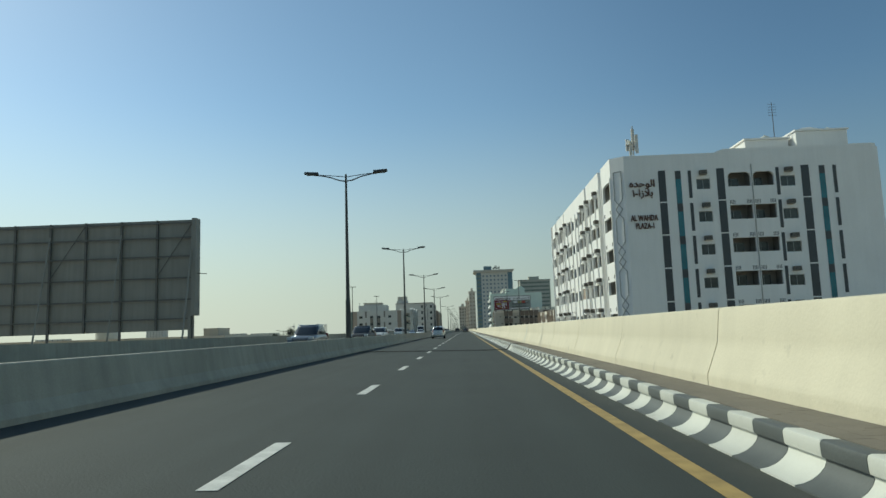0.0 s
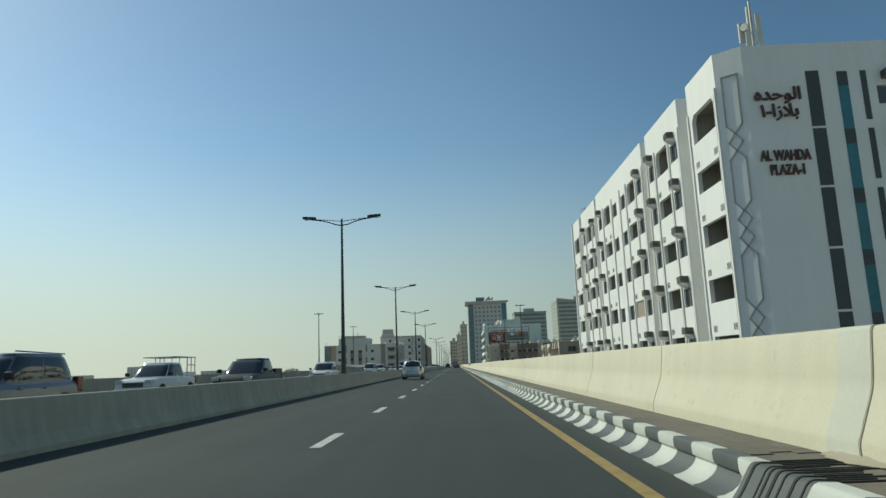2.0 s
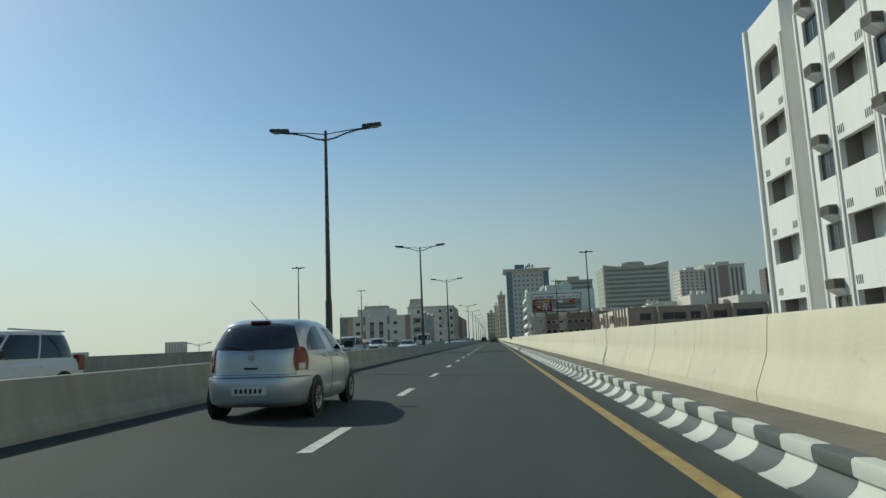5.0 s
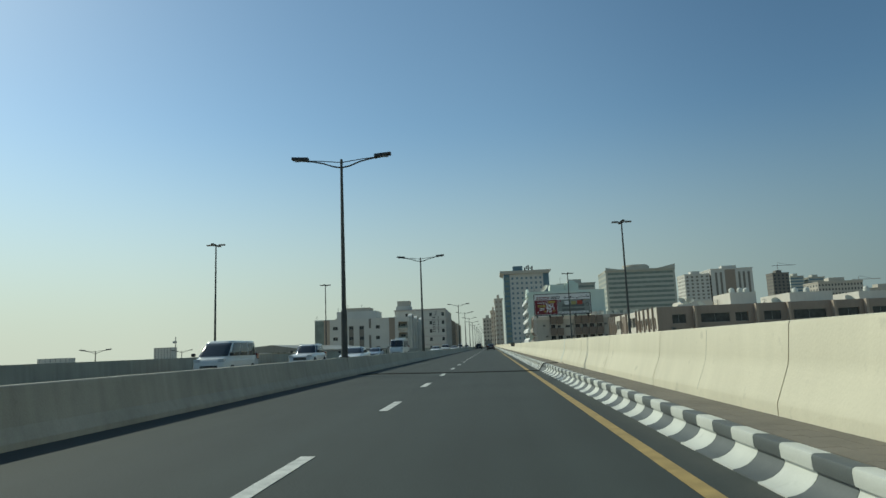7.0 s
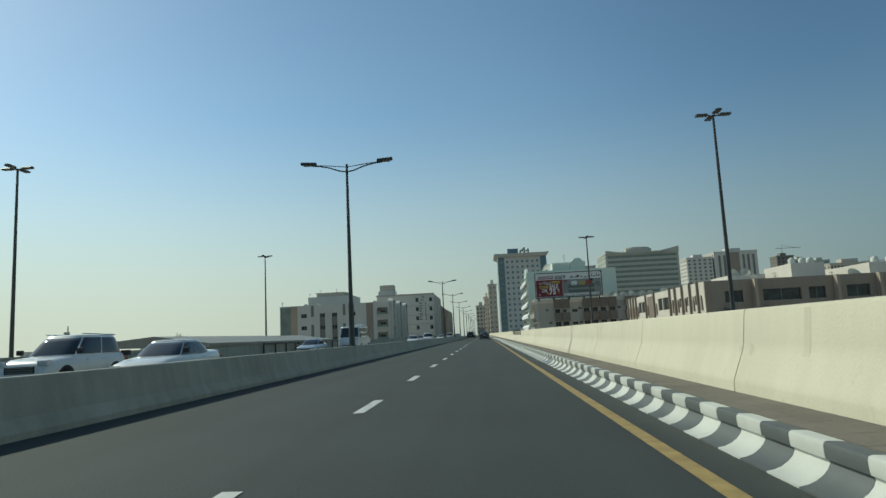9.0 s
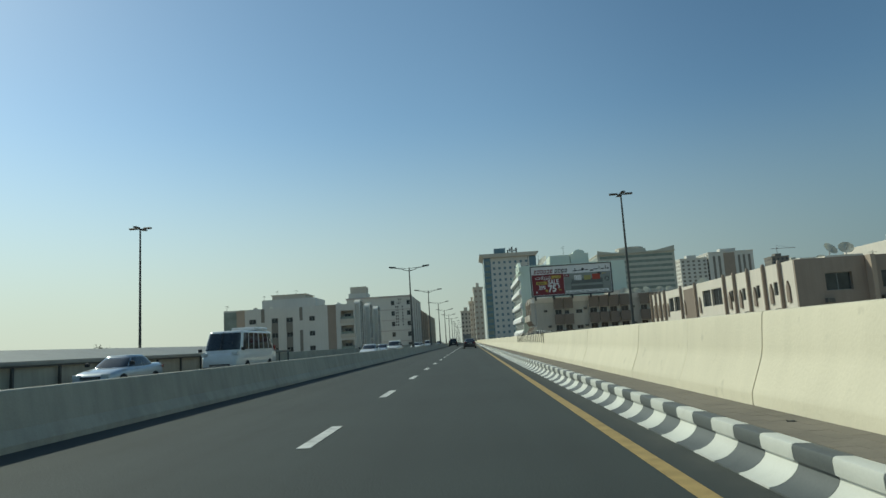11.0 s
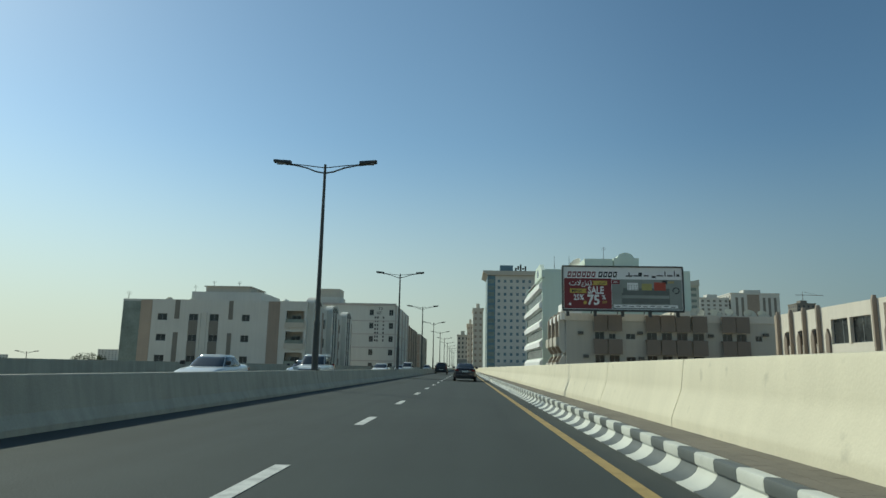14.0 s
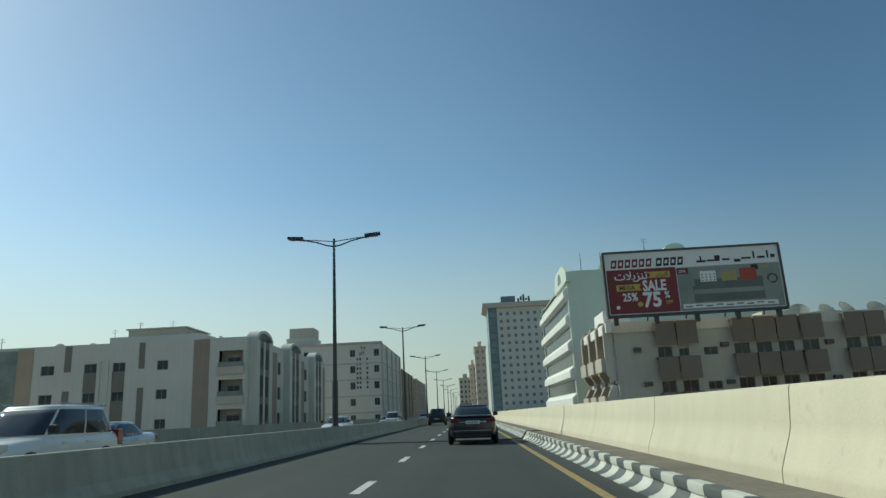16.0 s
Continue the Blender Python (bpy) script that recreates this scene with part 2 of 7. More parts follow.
def thing(name, label, category, m=None, group="", kind=""):
    ob = new(name)
    ob.empty_display_size = 0.3
    if m is not None:
        ob.matrix_basis = m
    return tagged(ob, label, category, group, kind)


def box(bm, x0, x1, y0, y1, z0, z1, bevel=0.0, mi=0):
    vs = [bm.verts.new((x, y, z)) for x in (x0, x1) for y in (y0, y1) for z in (z0, z1)]
    fs = []
    for q in ((0, 1, 3, 2), (4, 6, 7, 5), (0, 4, 5, 1), (2, 3, 7, 6), (0, 2, 6, 4), (1, 5, 7, 3)):
        f = bm.faces.new([vs[i] for i in q])
        f.material_index = mi
        fs.append(f)
    if bevel:
        es = list({e for f in fs for e in f.edges})
        bmesh.ops.bevel(bm, geom=es, offset=bevel, segments=2, affect="EDGES", profile=0.6)
    return bm


def boxes(*rows, bevel=0.0):
    bm = bmesh.new()
    for r in rows:
        box(bm, *r, bevel=bevel)
    return bm


def tube(bm, p0, p1, r0, r1=None, n=8, caps=True):
    """A round bar from p0 to p1, tapering from r0 to r1."""
    r1 = r0 if r1 is None else r1
    p0, p1 = Vector(p0), Vector(p1)
    turn = (p1 - p0).to_track_quat("Z", "Y").to_matrix()
    rings = []
    for p, r in ((p0, r0), (p1, r1)):
        rings.append([bm.verts.new(p + turn @ Vector((r * math.cos(6.28318 * k / n), r * math.sin(6.28318 * k / n), 0))) for k in range(n)])
    for k in range(n):
        bm.faces.new((rings[0][k], rings[0][(k + 1) % n], rings[1][(k + 1) % n], rings[1][k]))
    if caps:
        bm.faces.new(rings[0][::-1])
        bm.faces.new(rings[1])
    return bm


def tubes(points, r0, r1=None, n=8):
    """One bent bar through the points, tapering from r0 to r1."""
    bm = bmesh.new()
    r1 = r0 if r1 is None else r1
    p = [Vector(q) for q in points]
    k = len(p) - 1
    rings = []
    for i in range(k + 1):
        turn = (p[min(i + 1, k)] - p[max(i - 1, 0)]).to_track_quat("Z", "Y").to_matrix()
        r = r0 + (r1 - r0) * i / k
        rings.append([bm.verts.new(p[i] + turn @ Vector((r * math.cos(6.28318 * j / n), r * math.sin(6.28318 * j / n), 0))) for j in range(n)])
    for a0, a1 in zip(rings, rings[1:]):
        for j in range(n):
            bm.faces.new((a0[j], a0[(j + 1) % n], a1[(j + 1) % n], a1[j]))
    bm.faces.new(rings[0][::-1]), bm.faces.new(rings[-1])
    return bm


def prism(bm, outline, axis, c0, c1, mi=0):
    """A closed outline swept along an axis from c0 to c1. outline: pairs in the two other axes, in the order x, y, z."""
    def at(p, c):
        q = list(p)
        q.insert(axis, c)
        return q
    a0 = [bm.verts.new(at(p, c0)) for p in outline]
    a1 = [bm.verts.new(at(p, c1)) for p in outline]
    k = len(outline)
    for i in range(k):
        bm.faces.new((a0[i], a0[(i + 1) % k], a1[(i + 1) % k], a1[i])).material_index = mi
    bm.faces.new(a0[::-1]).material_index = mi
    bm.faces.new(a1).material_index = mi
    return bm


def wall_with_openings(bm, u0, u1, z0, z1, holes, thick=0.25):
    """A wall in the local x-z plane, its outer face at y = 0 and its back at y = thick, with holes (u0, u1, z0, z1) through it."""
    us = sorted({u0, u1, *[h[0] for h in holes], *[h[1] for h in holes]})
    zs = sorted({z0, z1, *[h[2] for h in holes], *[h[3] for h in holes]})
    us, zs = [u for u in us if u0 <= u <= u1], [z for z in zs if z0 <= z <= z1]
    made = {}

    def vert(i, j, k):
        if (i, j, k) not in made:
            made[i, j, k] = bm.verts.new((us[i], k * thick, zs[j]))
        return made[i, j, k]

    def solid(i, j):
        if not (0 <= i < len(us) - 1 and 0 <= j < len(zs) - 1):
            return False
        u, z = (us[i] + us[i + 1]) / 2, (zs[j] + zs[j + 1]) / 2
        return not any(h[0] < u < h[1] and h[2] < z < h[3] for h in holes)

    for i in range(len(us) - 1):
        for j in range(len(zs) - 1):
            if not solid(i, j):
                continue
            bm.faces.new([vert(*p) for p in ((i, j, 0), (i + 1, j, 0), (i + 1, j + 1, 0), (i, j + 1, 0))])
            bm.faces.new([vert(*p) for p in ((i, j, 1), (i, j + 1, 1), (i + 1, j + 1, 1), (i + 1, j, 1))])
            if not solid(i - 1, j):
                bm.faces.new([vert(*p) for p in ((i, j, 0), (i, j + 1, 0), (i, j + 1, 1), (i, j, 1))])
            if not solid(i + 1, j):
                bm.faces.new([vert(*p) for p in ((i + 1, j, 0), (i + 1, j, 1), (i + 1, j + 1, 1), (i + 1, j + 1, 0))])
            if not solid(i, j - 1):
                bm.faces.new([vert(*p) for p in ((i, j, 0), (i, j, 1), (i + 1, j, 1), (i + 1, j, 0))])
            if not solid(i, j + 1):
                bm.faces.new([vert(*p) for p in ((i, j + 1, 0), (i + 1, j + 1, 0), (i + 1, j + 1, 1), (i, j + 1, 1))])
    return bm


def facade(x0, y0, x1, y1):
    """The frame of a facade seen from outside: local x runs along it from the first point to the second, local y goes in."""
    d = Vector((x1 - x0, y1 - y0, 0)).normalized()
    m = Matrix.Identity(4)
    m.col[0][:3], m.col[1][:3], m.col[2][:3] = d, (-d.y, d.x, 0), (0, 0, 1)
    m.col[3][:3] = (x0, y0, 0)
    return m


window_kinds = {}


def window(parent, u, z, w, h, m, deep=0.12, split=1, glass=None):
    """A window of w by h with its lower left corner at u, z of a facade: a frame with its mullions, and the pane behind it."""
    key = (round(w, 2), round(h, 2), split, glass.name if glass else "")
    if key not in window_kinds:
        bm = bmesh.new()
        t = 0.05
        box(bm, 0, w, 0, 0.06, 0, t), box(bm, 0, w, 0, 0.06, h - t, h)
        box(bm, 0, t, 0, 0.06, t, h - t), box(bm, w - t, w, 0, 0.06, t, h - t)
        for k in range(1, split + 1):
            c = w * k / (split + 1)
            box(bm, c - t / 2, c + t / 2, 0.005, 0.055, t, h - t)
        fr = bpy.data.meshes.new("window")
        bm.to_mesh(fr), bm.free()
        fr.materials.append(FRAME)
        bm = boxes((t * 0.6, w - t * 0.6, 0.025, 0.04, t * 0.6, h - t * 0.6))
        pa = bpy.data.meshes.new("pane")
        bm.to_mesh(pa), bm.free()
        pa.materials.append(glass or GLASS)
        window_kinds[key] = (fr, pa)
    fr, pa = window_kinds[key]
    ob = share("window", fr, parent, m @ pose(u, deep, z))
    share("pane", pa, ob)
    return ob


# ---- ground and viaduct ----
GROUND_Z = -6.0
END = 620.0
bm = bmesh.new()
box(bm, -2500, 2500, -600, 3500, GROUND_Z - 0.5, GROUND_Z)
tagged(link_mesh("ground", bm, GROUND), "pale sandy town ground below the viaduct", "ground", kind="structure")

bm = bmesh.new()
prism(bm, [(-6.0, 0.12), (-2.03, 0.043), (1.0, 0), (2.3, 0), (3.4, -0.02), (3.4, -0.5), (1.0, -1.6), (-6.0, -1.6)], 1, -60, END)
tagged(link_mesh("road", bm, ASPHALT), "dark grey asphalt carriageway on a viaduct", "road", kind="structure")
bm = bmesh.new()
prism(bm, [(-17.7, -0.02), (-6.35, -0.02), (-6.35, -1.6), (-15.5, -1.6), (-17.7, -0.5)], 1, -60, END)
tagged(link_mesh("opposite_road", bm, ASPHALT), "dark grey asphalt of the oncoming carriageway", "road", kind="structure")

# lane marks
marks = thing("lane_marking", "worn white dashed lane line on asphalt", "road marking", kind="structure")
bm = boxes((-0.08, 0.08, 0, 2.0, 0.003, 0.007))
dash_mesh = part("dash", bm, LINE_WHITE, marks).data
bpy.data.objects["dash"].matrix_basis = pose(-2.0, -23.2, 0.0428, 0, 0.82, 0)
DASH_STEP = 7.0
for k in range(1, 60):
    share("dash", dash_mesh, marks, pose(-2.0, -23.2 + DASH_STEP * k, 0.0428, 0, 0.82, 0))
bm = boxes((1.465, 1.615, -60, END, 0.002, 0.006))
tagged(link_mesh("edge_line", bm, LINE_YELLOW), "solid yellow edge line on asphalt", "road marking", kind="structure")
bm = boxes((-17.1, -16.95, -60, END, -0.018, -0.014), (-6.75, -6.62, -60, END, -0.018, -0.014))
tagged(link_mesh("far_edge_line", bm, LINE_YELLOW), "solid yellow edge lines of the oncoming carriageway", "road marking", kind="structure")

# median barrier
bm = bmesh.new()
prism(bm, [(-5.78, -0.02), (-5.78, 0.20), (-5.88, 0.38), (-5.975, 0.865), (-5.99, 0.88), (-6.21, 0.88), (-6.32, 0.30), (-6.39, 0.09), (-6.39, -0.02)], 1, -60, END)
tagged(link_mesh("median_barrier", bm, CONCRETE), "weathered grey concrete median barrier", "barrier", kind="structure")
# outer barrier of the oncoming side
bm = bmesh.new()
prism(bm, [(-17.6, -0.5), (-17.6, 0.12), (-17.75, 0.36), (-17.8, 1.12), (-18.0, 1.12), (-18.0, -0.9)], 1, -60, END)
tagged(link_mesh("outer_barrier", bm, CONCRETE), "grey concrete outer barrier of the viaduct", "barrier", kind="structure")

# ---- walkway, parapet and kerb ----
JOINTS = (-59.5, 35.15, 133.70, 269.2)      # where the deck has its movement joints
bm = bmesh.new()
prism(bm, [(2.33, 0.0), (2.33, 0.289), (2.99, 0.293), (2.99, 0.0)], 1, -60, END)
walkway = tagged(link_mesh("walkway", bm, PAVER), "narrow sandy brown walkway between kerb and parapet", "walkway", kind="structure")
PAVE_X = (2.345, 2.535, 2.725)
bm = boxes((0.0012, 0.1888, 0.0012, 0.2088, 0.282, 0.3005))
paver_mesh = part("paver", bm, PAVER, walkway).data
bpy.data.objects["paver"].matrix_basis = pose(PAVE_X[0], 12.0, 0)
rnd = random.Random(4)
verts, faces = [], []
for i in range(-60, 1340):
    y = 12.0 + 0.21 * i
    if any(abs(y + 0.1 - q) < 0.75 for q in JOINTS):
        continue
    for k, x in enumerate(PAVE_X):
        y1 = y + 0.105 * (k % 2)
        lift = rnd.uniform(-0.001, 0.001)
        if 0 <= i < 99:
            if i or k:
                share("paver", paver_mesh, walkway, pose(x, y1, lift))
            continue
        n = len(verts)
        verts += [(x + a, y1 + b, 0.3005 + lift - c) for c in (0.0, 0.02) for a, b in ((0.0012, 0.0012), (0.1888, 0.0012), (0.1888, 0.2088), (0.0012, 0.2088))]
        faces += [(n, n + 1, n + 2, n + 3)] + [(n + j, n + 4 + j, n + 4 + (j + 1) % 4, n + (j + 1) % 4) for j in range(4)]
me = bpy.data.meshes.new("far_pavers")
me.from_pydata(verts, [], faces)
me.materials.append(PAVER)
far_pavers = new("far_pavers", me)
far_pavers.parent = walkway
tagged(far_pavers, kind="stuff")

parapet = thing("parapet", "cream painted concrete parapet of the viaduct", "parapet", kind="structure")
prof = [(2.92, 0.2), (2.92, 0.407), (2.926, 0.438), (2.945, 0.489), (3.05, 0.758), (3.072, 0.82), (3.085, 0.892), (3.125, 1.239), (3.14, 1.27), (3.17, 1.28),
        (3.35, 1.28), (3.38, 1.234), (3.38, 0.2)]
panel_kinds = {}
SEAMS = [8.75 + 5.3 * k for k in range(-12, 0)] + [8.75, 14.05, 19.35, 24.65, 29.9, 35.39, 40.6, 45.8, 51.1, 56.7, 62.3, 67.2, 72.2, 77.4, 82.75, 88.1, 93.45, 96.0, 101.3, 106.6, 111.9,
         117.3, 122.7, 128.1, 133.28, 137.8, 143.1, 148.4, 153.7, 159.0, 164.3, 168.2, 172.32, 177.6, 183.05, 188.65, 193.68, 199.0, 204.2, 209.32, 214.5, 219.75, 225.05, 230.3, 235.6, 241.0, 246.5,
         251.7, 257.4, 263.4, 269.0] + [274.3 + 5.3 * k for k in range(65)]
for y, far in zip(SEAMS, SEAMS[1:]):
    step = round(far - y, 2)
    if step not in panel_kinds:
        bm = bmesh.new()
        prism(bm, prof, 1, 0.011, step - 0.011)
        bmesh.ops.recalc_face_normals(bm, faces=bm.faces[:])
        me = bpy.data.meshes.new("panel")
        bm.to_mesh(me), bm.free()
        me.materials.append(CREAM)
        me.polygons.foreach_set("use_smooth", [True] * len(me.polygons))
        me.set_sharp_from_angle(angle=0.6)
        panel_kinds[step] = me
    share("panel", panel_kinds[step], parapet, pose(0, y, 0))
# shallow cracks half way along some panels
for y, top in ((69.5, 9), (85.5, 9), (90.7, 9), (114.6, 8), (174.8, 9), (201.6, 8), (227.4, 7)):
    bm = bmesh.new()
    face = prof[1:top]
    prism(bm, [(x - 0.0012, z) for x, z in face] + [(x + 0.02, z) for x, z in reversed(face)], 1, y, y + 0.014)
    part("crack", bm, CONCRETE, parapet, "thin grey crack")
bm = bmesh.new()
prism(bm, [(x + (0.022 if x < 3.2 else -0.02), z - 0.03) for x, z in prof], 1, -60, END)
part("joint_filler", bm, JOINT, parapet)

BLOCK = 0.53115
kerb_prof = [(2.0, -0.05), (2.0, 0.013), (2.06, 0.023), (2.12, 0.047), (2.17, 0.082), (2.205, 0.12), (2.222, 0.157), (2.218, 0.176), (2.197, 0.186), (2.192, 0.209),
             (2.188, 0.274), (2.196, 0.295), (2.215, 0.305), (2.335, 0.299), (2.335, -0.05)]
kerb_kinds = []
for mat in (KERB_WHITE, KERB_DARK):
    bm = bmesh.new()
    prism(bm, kerb_prof, 1, 0.003, BLOCK - 0.003)
    bmesh.ops.recalc_face_normals(bm, faces=bm.faces[:])
    me = bpy.data.meshes.new("kerb_block")
    bm.to_mesh(me), bm.free()
    me.materials.append(mat)
    kerb_kinds.append(me)
    me.polygons.foreach_set("use_smooth", [True] * len(me.polygons))
    me.set_sharp_from_angle(angle=0.62)
# the painted blocks are not all of one length: places where a dark block ends and a white one begins, run by run
KERB_MARKS = ((4.13, 12.57, 20.01, 21.01, 27.27, 29.39), (37.94, 38.97, 42.38, 43.38, 57.06, 59.17, 64.46, 66.57, 71.85, 79.33, 81.44, 116.51, 118.6, 123.9, 131.37, 132.43),
              (134.79, 135.82, 169.4, 171.52, 177.87, 185.33, 187.45, 193.81, 199.92, 214.5, 217.66, 231.38, 233.47), (271.0,))


def kerb_edges(k):
    """The ends of all blocks of run k, as (number, place); a block whose number is even is dark."""
    marks = KERB_MARKS[k]
    out, n = [], 0
    for y0, y1 in zip(marks, marks[1:]):
        count = 2 * max(1, round((y1 - y0) / (2 * BLOCK)))
        out += [(n + i, y0 + (y1 - y0) * i / count) for i in range(count)]
        n += count
    out.append((n, marks[-1]))
    low, high = JOINTS[k] + 0.65, (JOINTS + (END + 1,))[k + 1] - 0.95
    while out[0][1] - BLOCK > low:
        out.insert(0, (out[0][0] - 1, out[0][1] - BLOCK))
    while out[-1][1] + BLOCK < high:
        out.append((out[-1][0] + 1, out[-1][1] + BLOCK))
    return out


for k in range(3):
    kerb = thing("kerb", "kerb of alternating white and dark grey painted blocks", "kerb", kind="structure", group="kerb runs")
    ends = kerb_edges(k)
    for (n, y), (_, y1) in zip(ends, ends[1:]):
        share("block", kerb_kinds[(n + 1) % 2], kerb, pose(0, y, 0) @ Matrix.Diagonal((1, (y1 - y) / BLOCK, 1, 1)))
bm = bmesh.new()
for n, y in kerb_edges(3):
    prism(bm, kerb_prof, 1, y, y + BLOCK - 0.006, (n + 1) % 2)
tagged(link_mesh("far_kerb", bm, [KERB_WHITE, KERB_DARK]), "far run of white and dark grey painted kerb", "kerb", kind="stuff")

# movement joints across the deck, over the kerb and the walkway
def deck_strip(y0, y1, low, high):
    """A thin strip across the sloping carriageway."""
    bm = bmesh.new()
    prism(bm, [(-5.775, 0.1156 + low), (-2.03, 0.043 + low), (1.0, low), (2.0, low), (2.0, high), (1.0, high), (-2.03, 0.043 + high), (-5.775, 0.1156 + high)], 1, y0, y1)
    return bm


wedge = [(1.98, -0.03), (1.985, 0.013), (2.06, 0.104), (2.165, 0.277), (2.19, 0.299), (2.225, 0.309), (2.34, 0.305), (2.34, -0.03)]
rise = wedge[1:6]


def slope_x(z):
    for (x0, z0), (x1, z1) in zip(rise, rise[1:]):
        if z <= z1:
            return x0 + (x1 - x0) * (z - z0) / (z1 - z0)
    return rise[-1][0]


plain = [(slope_x(z) if 0 < k < 13 else x, z) for k, (x, z) in enumerate(kerb_prof)]
rnd = random.Random(12)
for k in (1, 2, 3):
    y = JOINTS[k]
    j = thing("movement_joint", "worn dark steel movement joint across the deck", "expansion joint", kind="structure", group="movement joints")
    part("strip", deck_strip(y - 0.34, y + 0.50, 0.001, 0.0085), ASPHALT, j)
    for dy, w in ((-0.40, 0.010), (-0.27, 0.008), (-0.15, 0.015), (-0.03, 0.009), (0.07, 0.015), (0.20, 0.008), (0.34, 0.012)):
        part("seal", deck_strip(y + 0.1 + dy - w, y + 0.1 + dy + w, 0.0088, 0.0125), JOINT, j)
    (n0, g0), (n1, g1) = kerb_edges(k - 1)[-1], kerb_edges(k)[0]
    for y0, y1, mat, name in ((g0 + 0.002, y - 0.50, (KERB_DARK, KERB_WHITE)[n0 % 2], "sloped_block"), (y - 0.498, y + 0.40, KERB_DARK, "rib_plate"),
                              (y + 0.402, g1 - 0.002, (KERB_WHITE, KERB_DARK)[n1 % 2], "sloped_block")):
        bm = bmesh.new()
        prism(bm, plain, 1, y0, y1)
        if name == "sloped_block":      # its far end takes on the curved section of the run beside it
            outer = y0 if y0 < y else y1
            ring = [v for v in bm.verts if abs(v.co.y - outer) < 1e-4]
            for v, (x, z) in zip(ring, kerb_prof):
                v.co.x = x
        part(name, bm, mat, j, "worn grey rib plate" if name == "rib_plate" else "worn painted kerb block with a plain slope", smooth=True)
    for dy, w in ((-0.44, 0.008), (-0.30, 0.016), (-0.16, 0.010), (-0.05, 0.018), (0.05, 0.012), (0.12, 0.008), (0.31, 0.018)):
        bm = bmesh.new()
        prism(bm, [(x - 0.004, z + 0.004) for x, z in wedge[1:7]] + [(2.34, 0.26), (2.2, 0.26), (2.0, 0.0)], 1, y + dy - w, y + dy + w)
        part("rib_gap", bm, JOINT, j)
    for i in range(13):
        dy, w, x1 = -0.48 + 0.075 * i + rnd.uniform(-0.02, 0.02), rnd.choice((0.004, 0.006, 0.009)), rnd.uniform(2.62, 2.91)
        ob = part("walk_gap", boxes((2.345, x1, -w, w, 0.282, 0.3025 + 0.0002 * (i % 3))), CONCRETE_DARK if i % 3 else JOINT, j)
        ob.matrix_basis = pose(0, y + dy, 0)


# ---- street lamps ----
def median_lamp():
    lamp = thing("street_lamp", "tall dark twin-arm street lamp standing on the median barrier", "street lamp", group="median street lamps")
    part("base", boxes((-0.17, 0.17, -0.17, 0.17, 0, 0.04), bevel=0.01), STEEL_DARK, lamp)
    bm = bmesh.new()
    prism(bm, [(0.08, -0.002), (0.135, -0.002), (0.20, -0.42), (0.25, -0.72), (0.08, -0.72)], 1, -0.15, 0.15)
    part("plinth", bm, CONCRETE, lamp, "weathered concrete plinth in the barrier's face")
    bm = tube(bmesh.new(), (0, 0, 0.03), (0, 0, 1.9), 0.135, 0.125, 12)
    tube(bm, (0, 0, 1.9), (0, 0, 2.0), 0.125, 0.10, 12)
    tube(bm, (0, 0, 2.0), (0, 0, 8.49), 0.10, 0.055, 12)
    part("pole", bm, STEEL_DARK, lamp, smooth=False)
    for s in (-1, 1):
        pts = [(0, 0, 8.12), (s * 0.35, 0, 8.18), (s * 0.8, 0, 8.35), (s * 1.3, 0, 8.46), (s * 1.65, 0, 8.50)]
        part("arm", tubes(pts, 0.035, 0.03, 6), STEEL_DARK, lamp)
        pts = [(0, 0, 8.35), (s * 0.4, 0, 8.40), (s * 0.9, 0, 8.46), (s * 1.5, 0, 8.51)]
        part("stay", tubes(pts, 0.02, 0.02, 6), STEEL_DARK, lamp)
        bm = bmesh.new()
        prism(bm, [(-0.16, 0), (-0.20, 0.06), (-0.12, 0.17), (0.12, 0.17), (0.20, 0.06), (0.16, 0)], 0, 1.45, 2.17)
        for v in bm.verts:
            v.co.x *= s
            f = (abs(v.co.x) - 1.45) / 0.72
            v.co.y *= 0.75 + 0.25 * math.sin(3.14 * min(1, f * 1.1))
            v.co.z = v.co.z * (1 - 0.3 * f) + 8.47 + 0.10 * f
        head = part("lamp_head", bm, STEEL_DARK, lamp)
        part("lens", boxes((min(s * 1.6, s * 2.05), max(s * 1.6, s * 2.05), -0.10, 0.10, 8.505, 8.545), bevel=0.008), FRAME, head, "grey glass lens")
    return lamp


lamp = median_lamp()
LAMP_X, LAMP_Z = -6.09, 0.88
lamp.matrix_basis = pose(LAMP_X, 34.0, LAMP_Z)
for y in (1.2, 66.55, 99.4, 132.3, 165.05, 236.35, 269.2, 302.0, 334.8, 367.6, 400.4, 433.2, 466.0, 498.8, 531.6, 564.4):
    copy_thing(lamp, pose(LAMP_X, y, LAMP_Z))


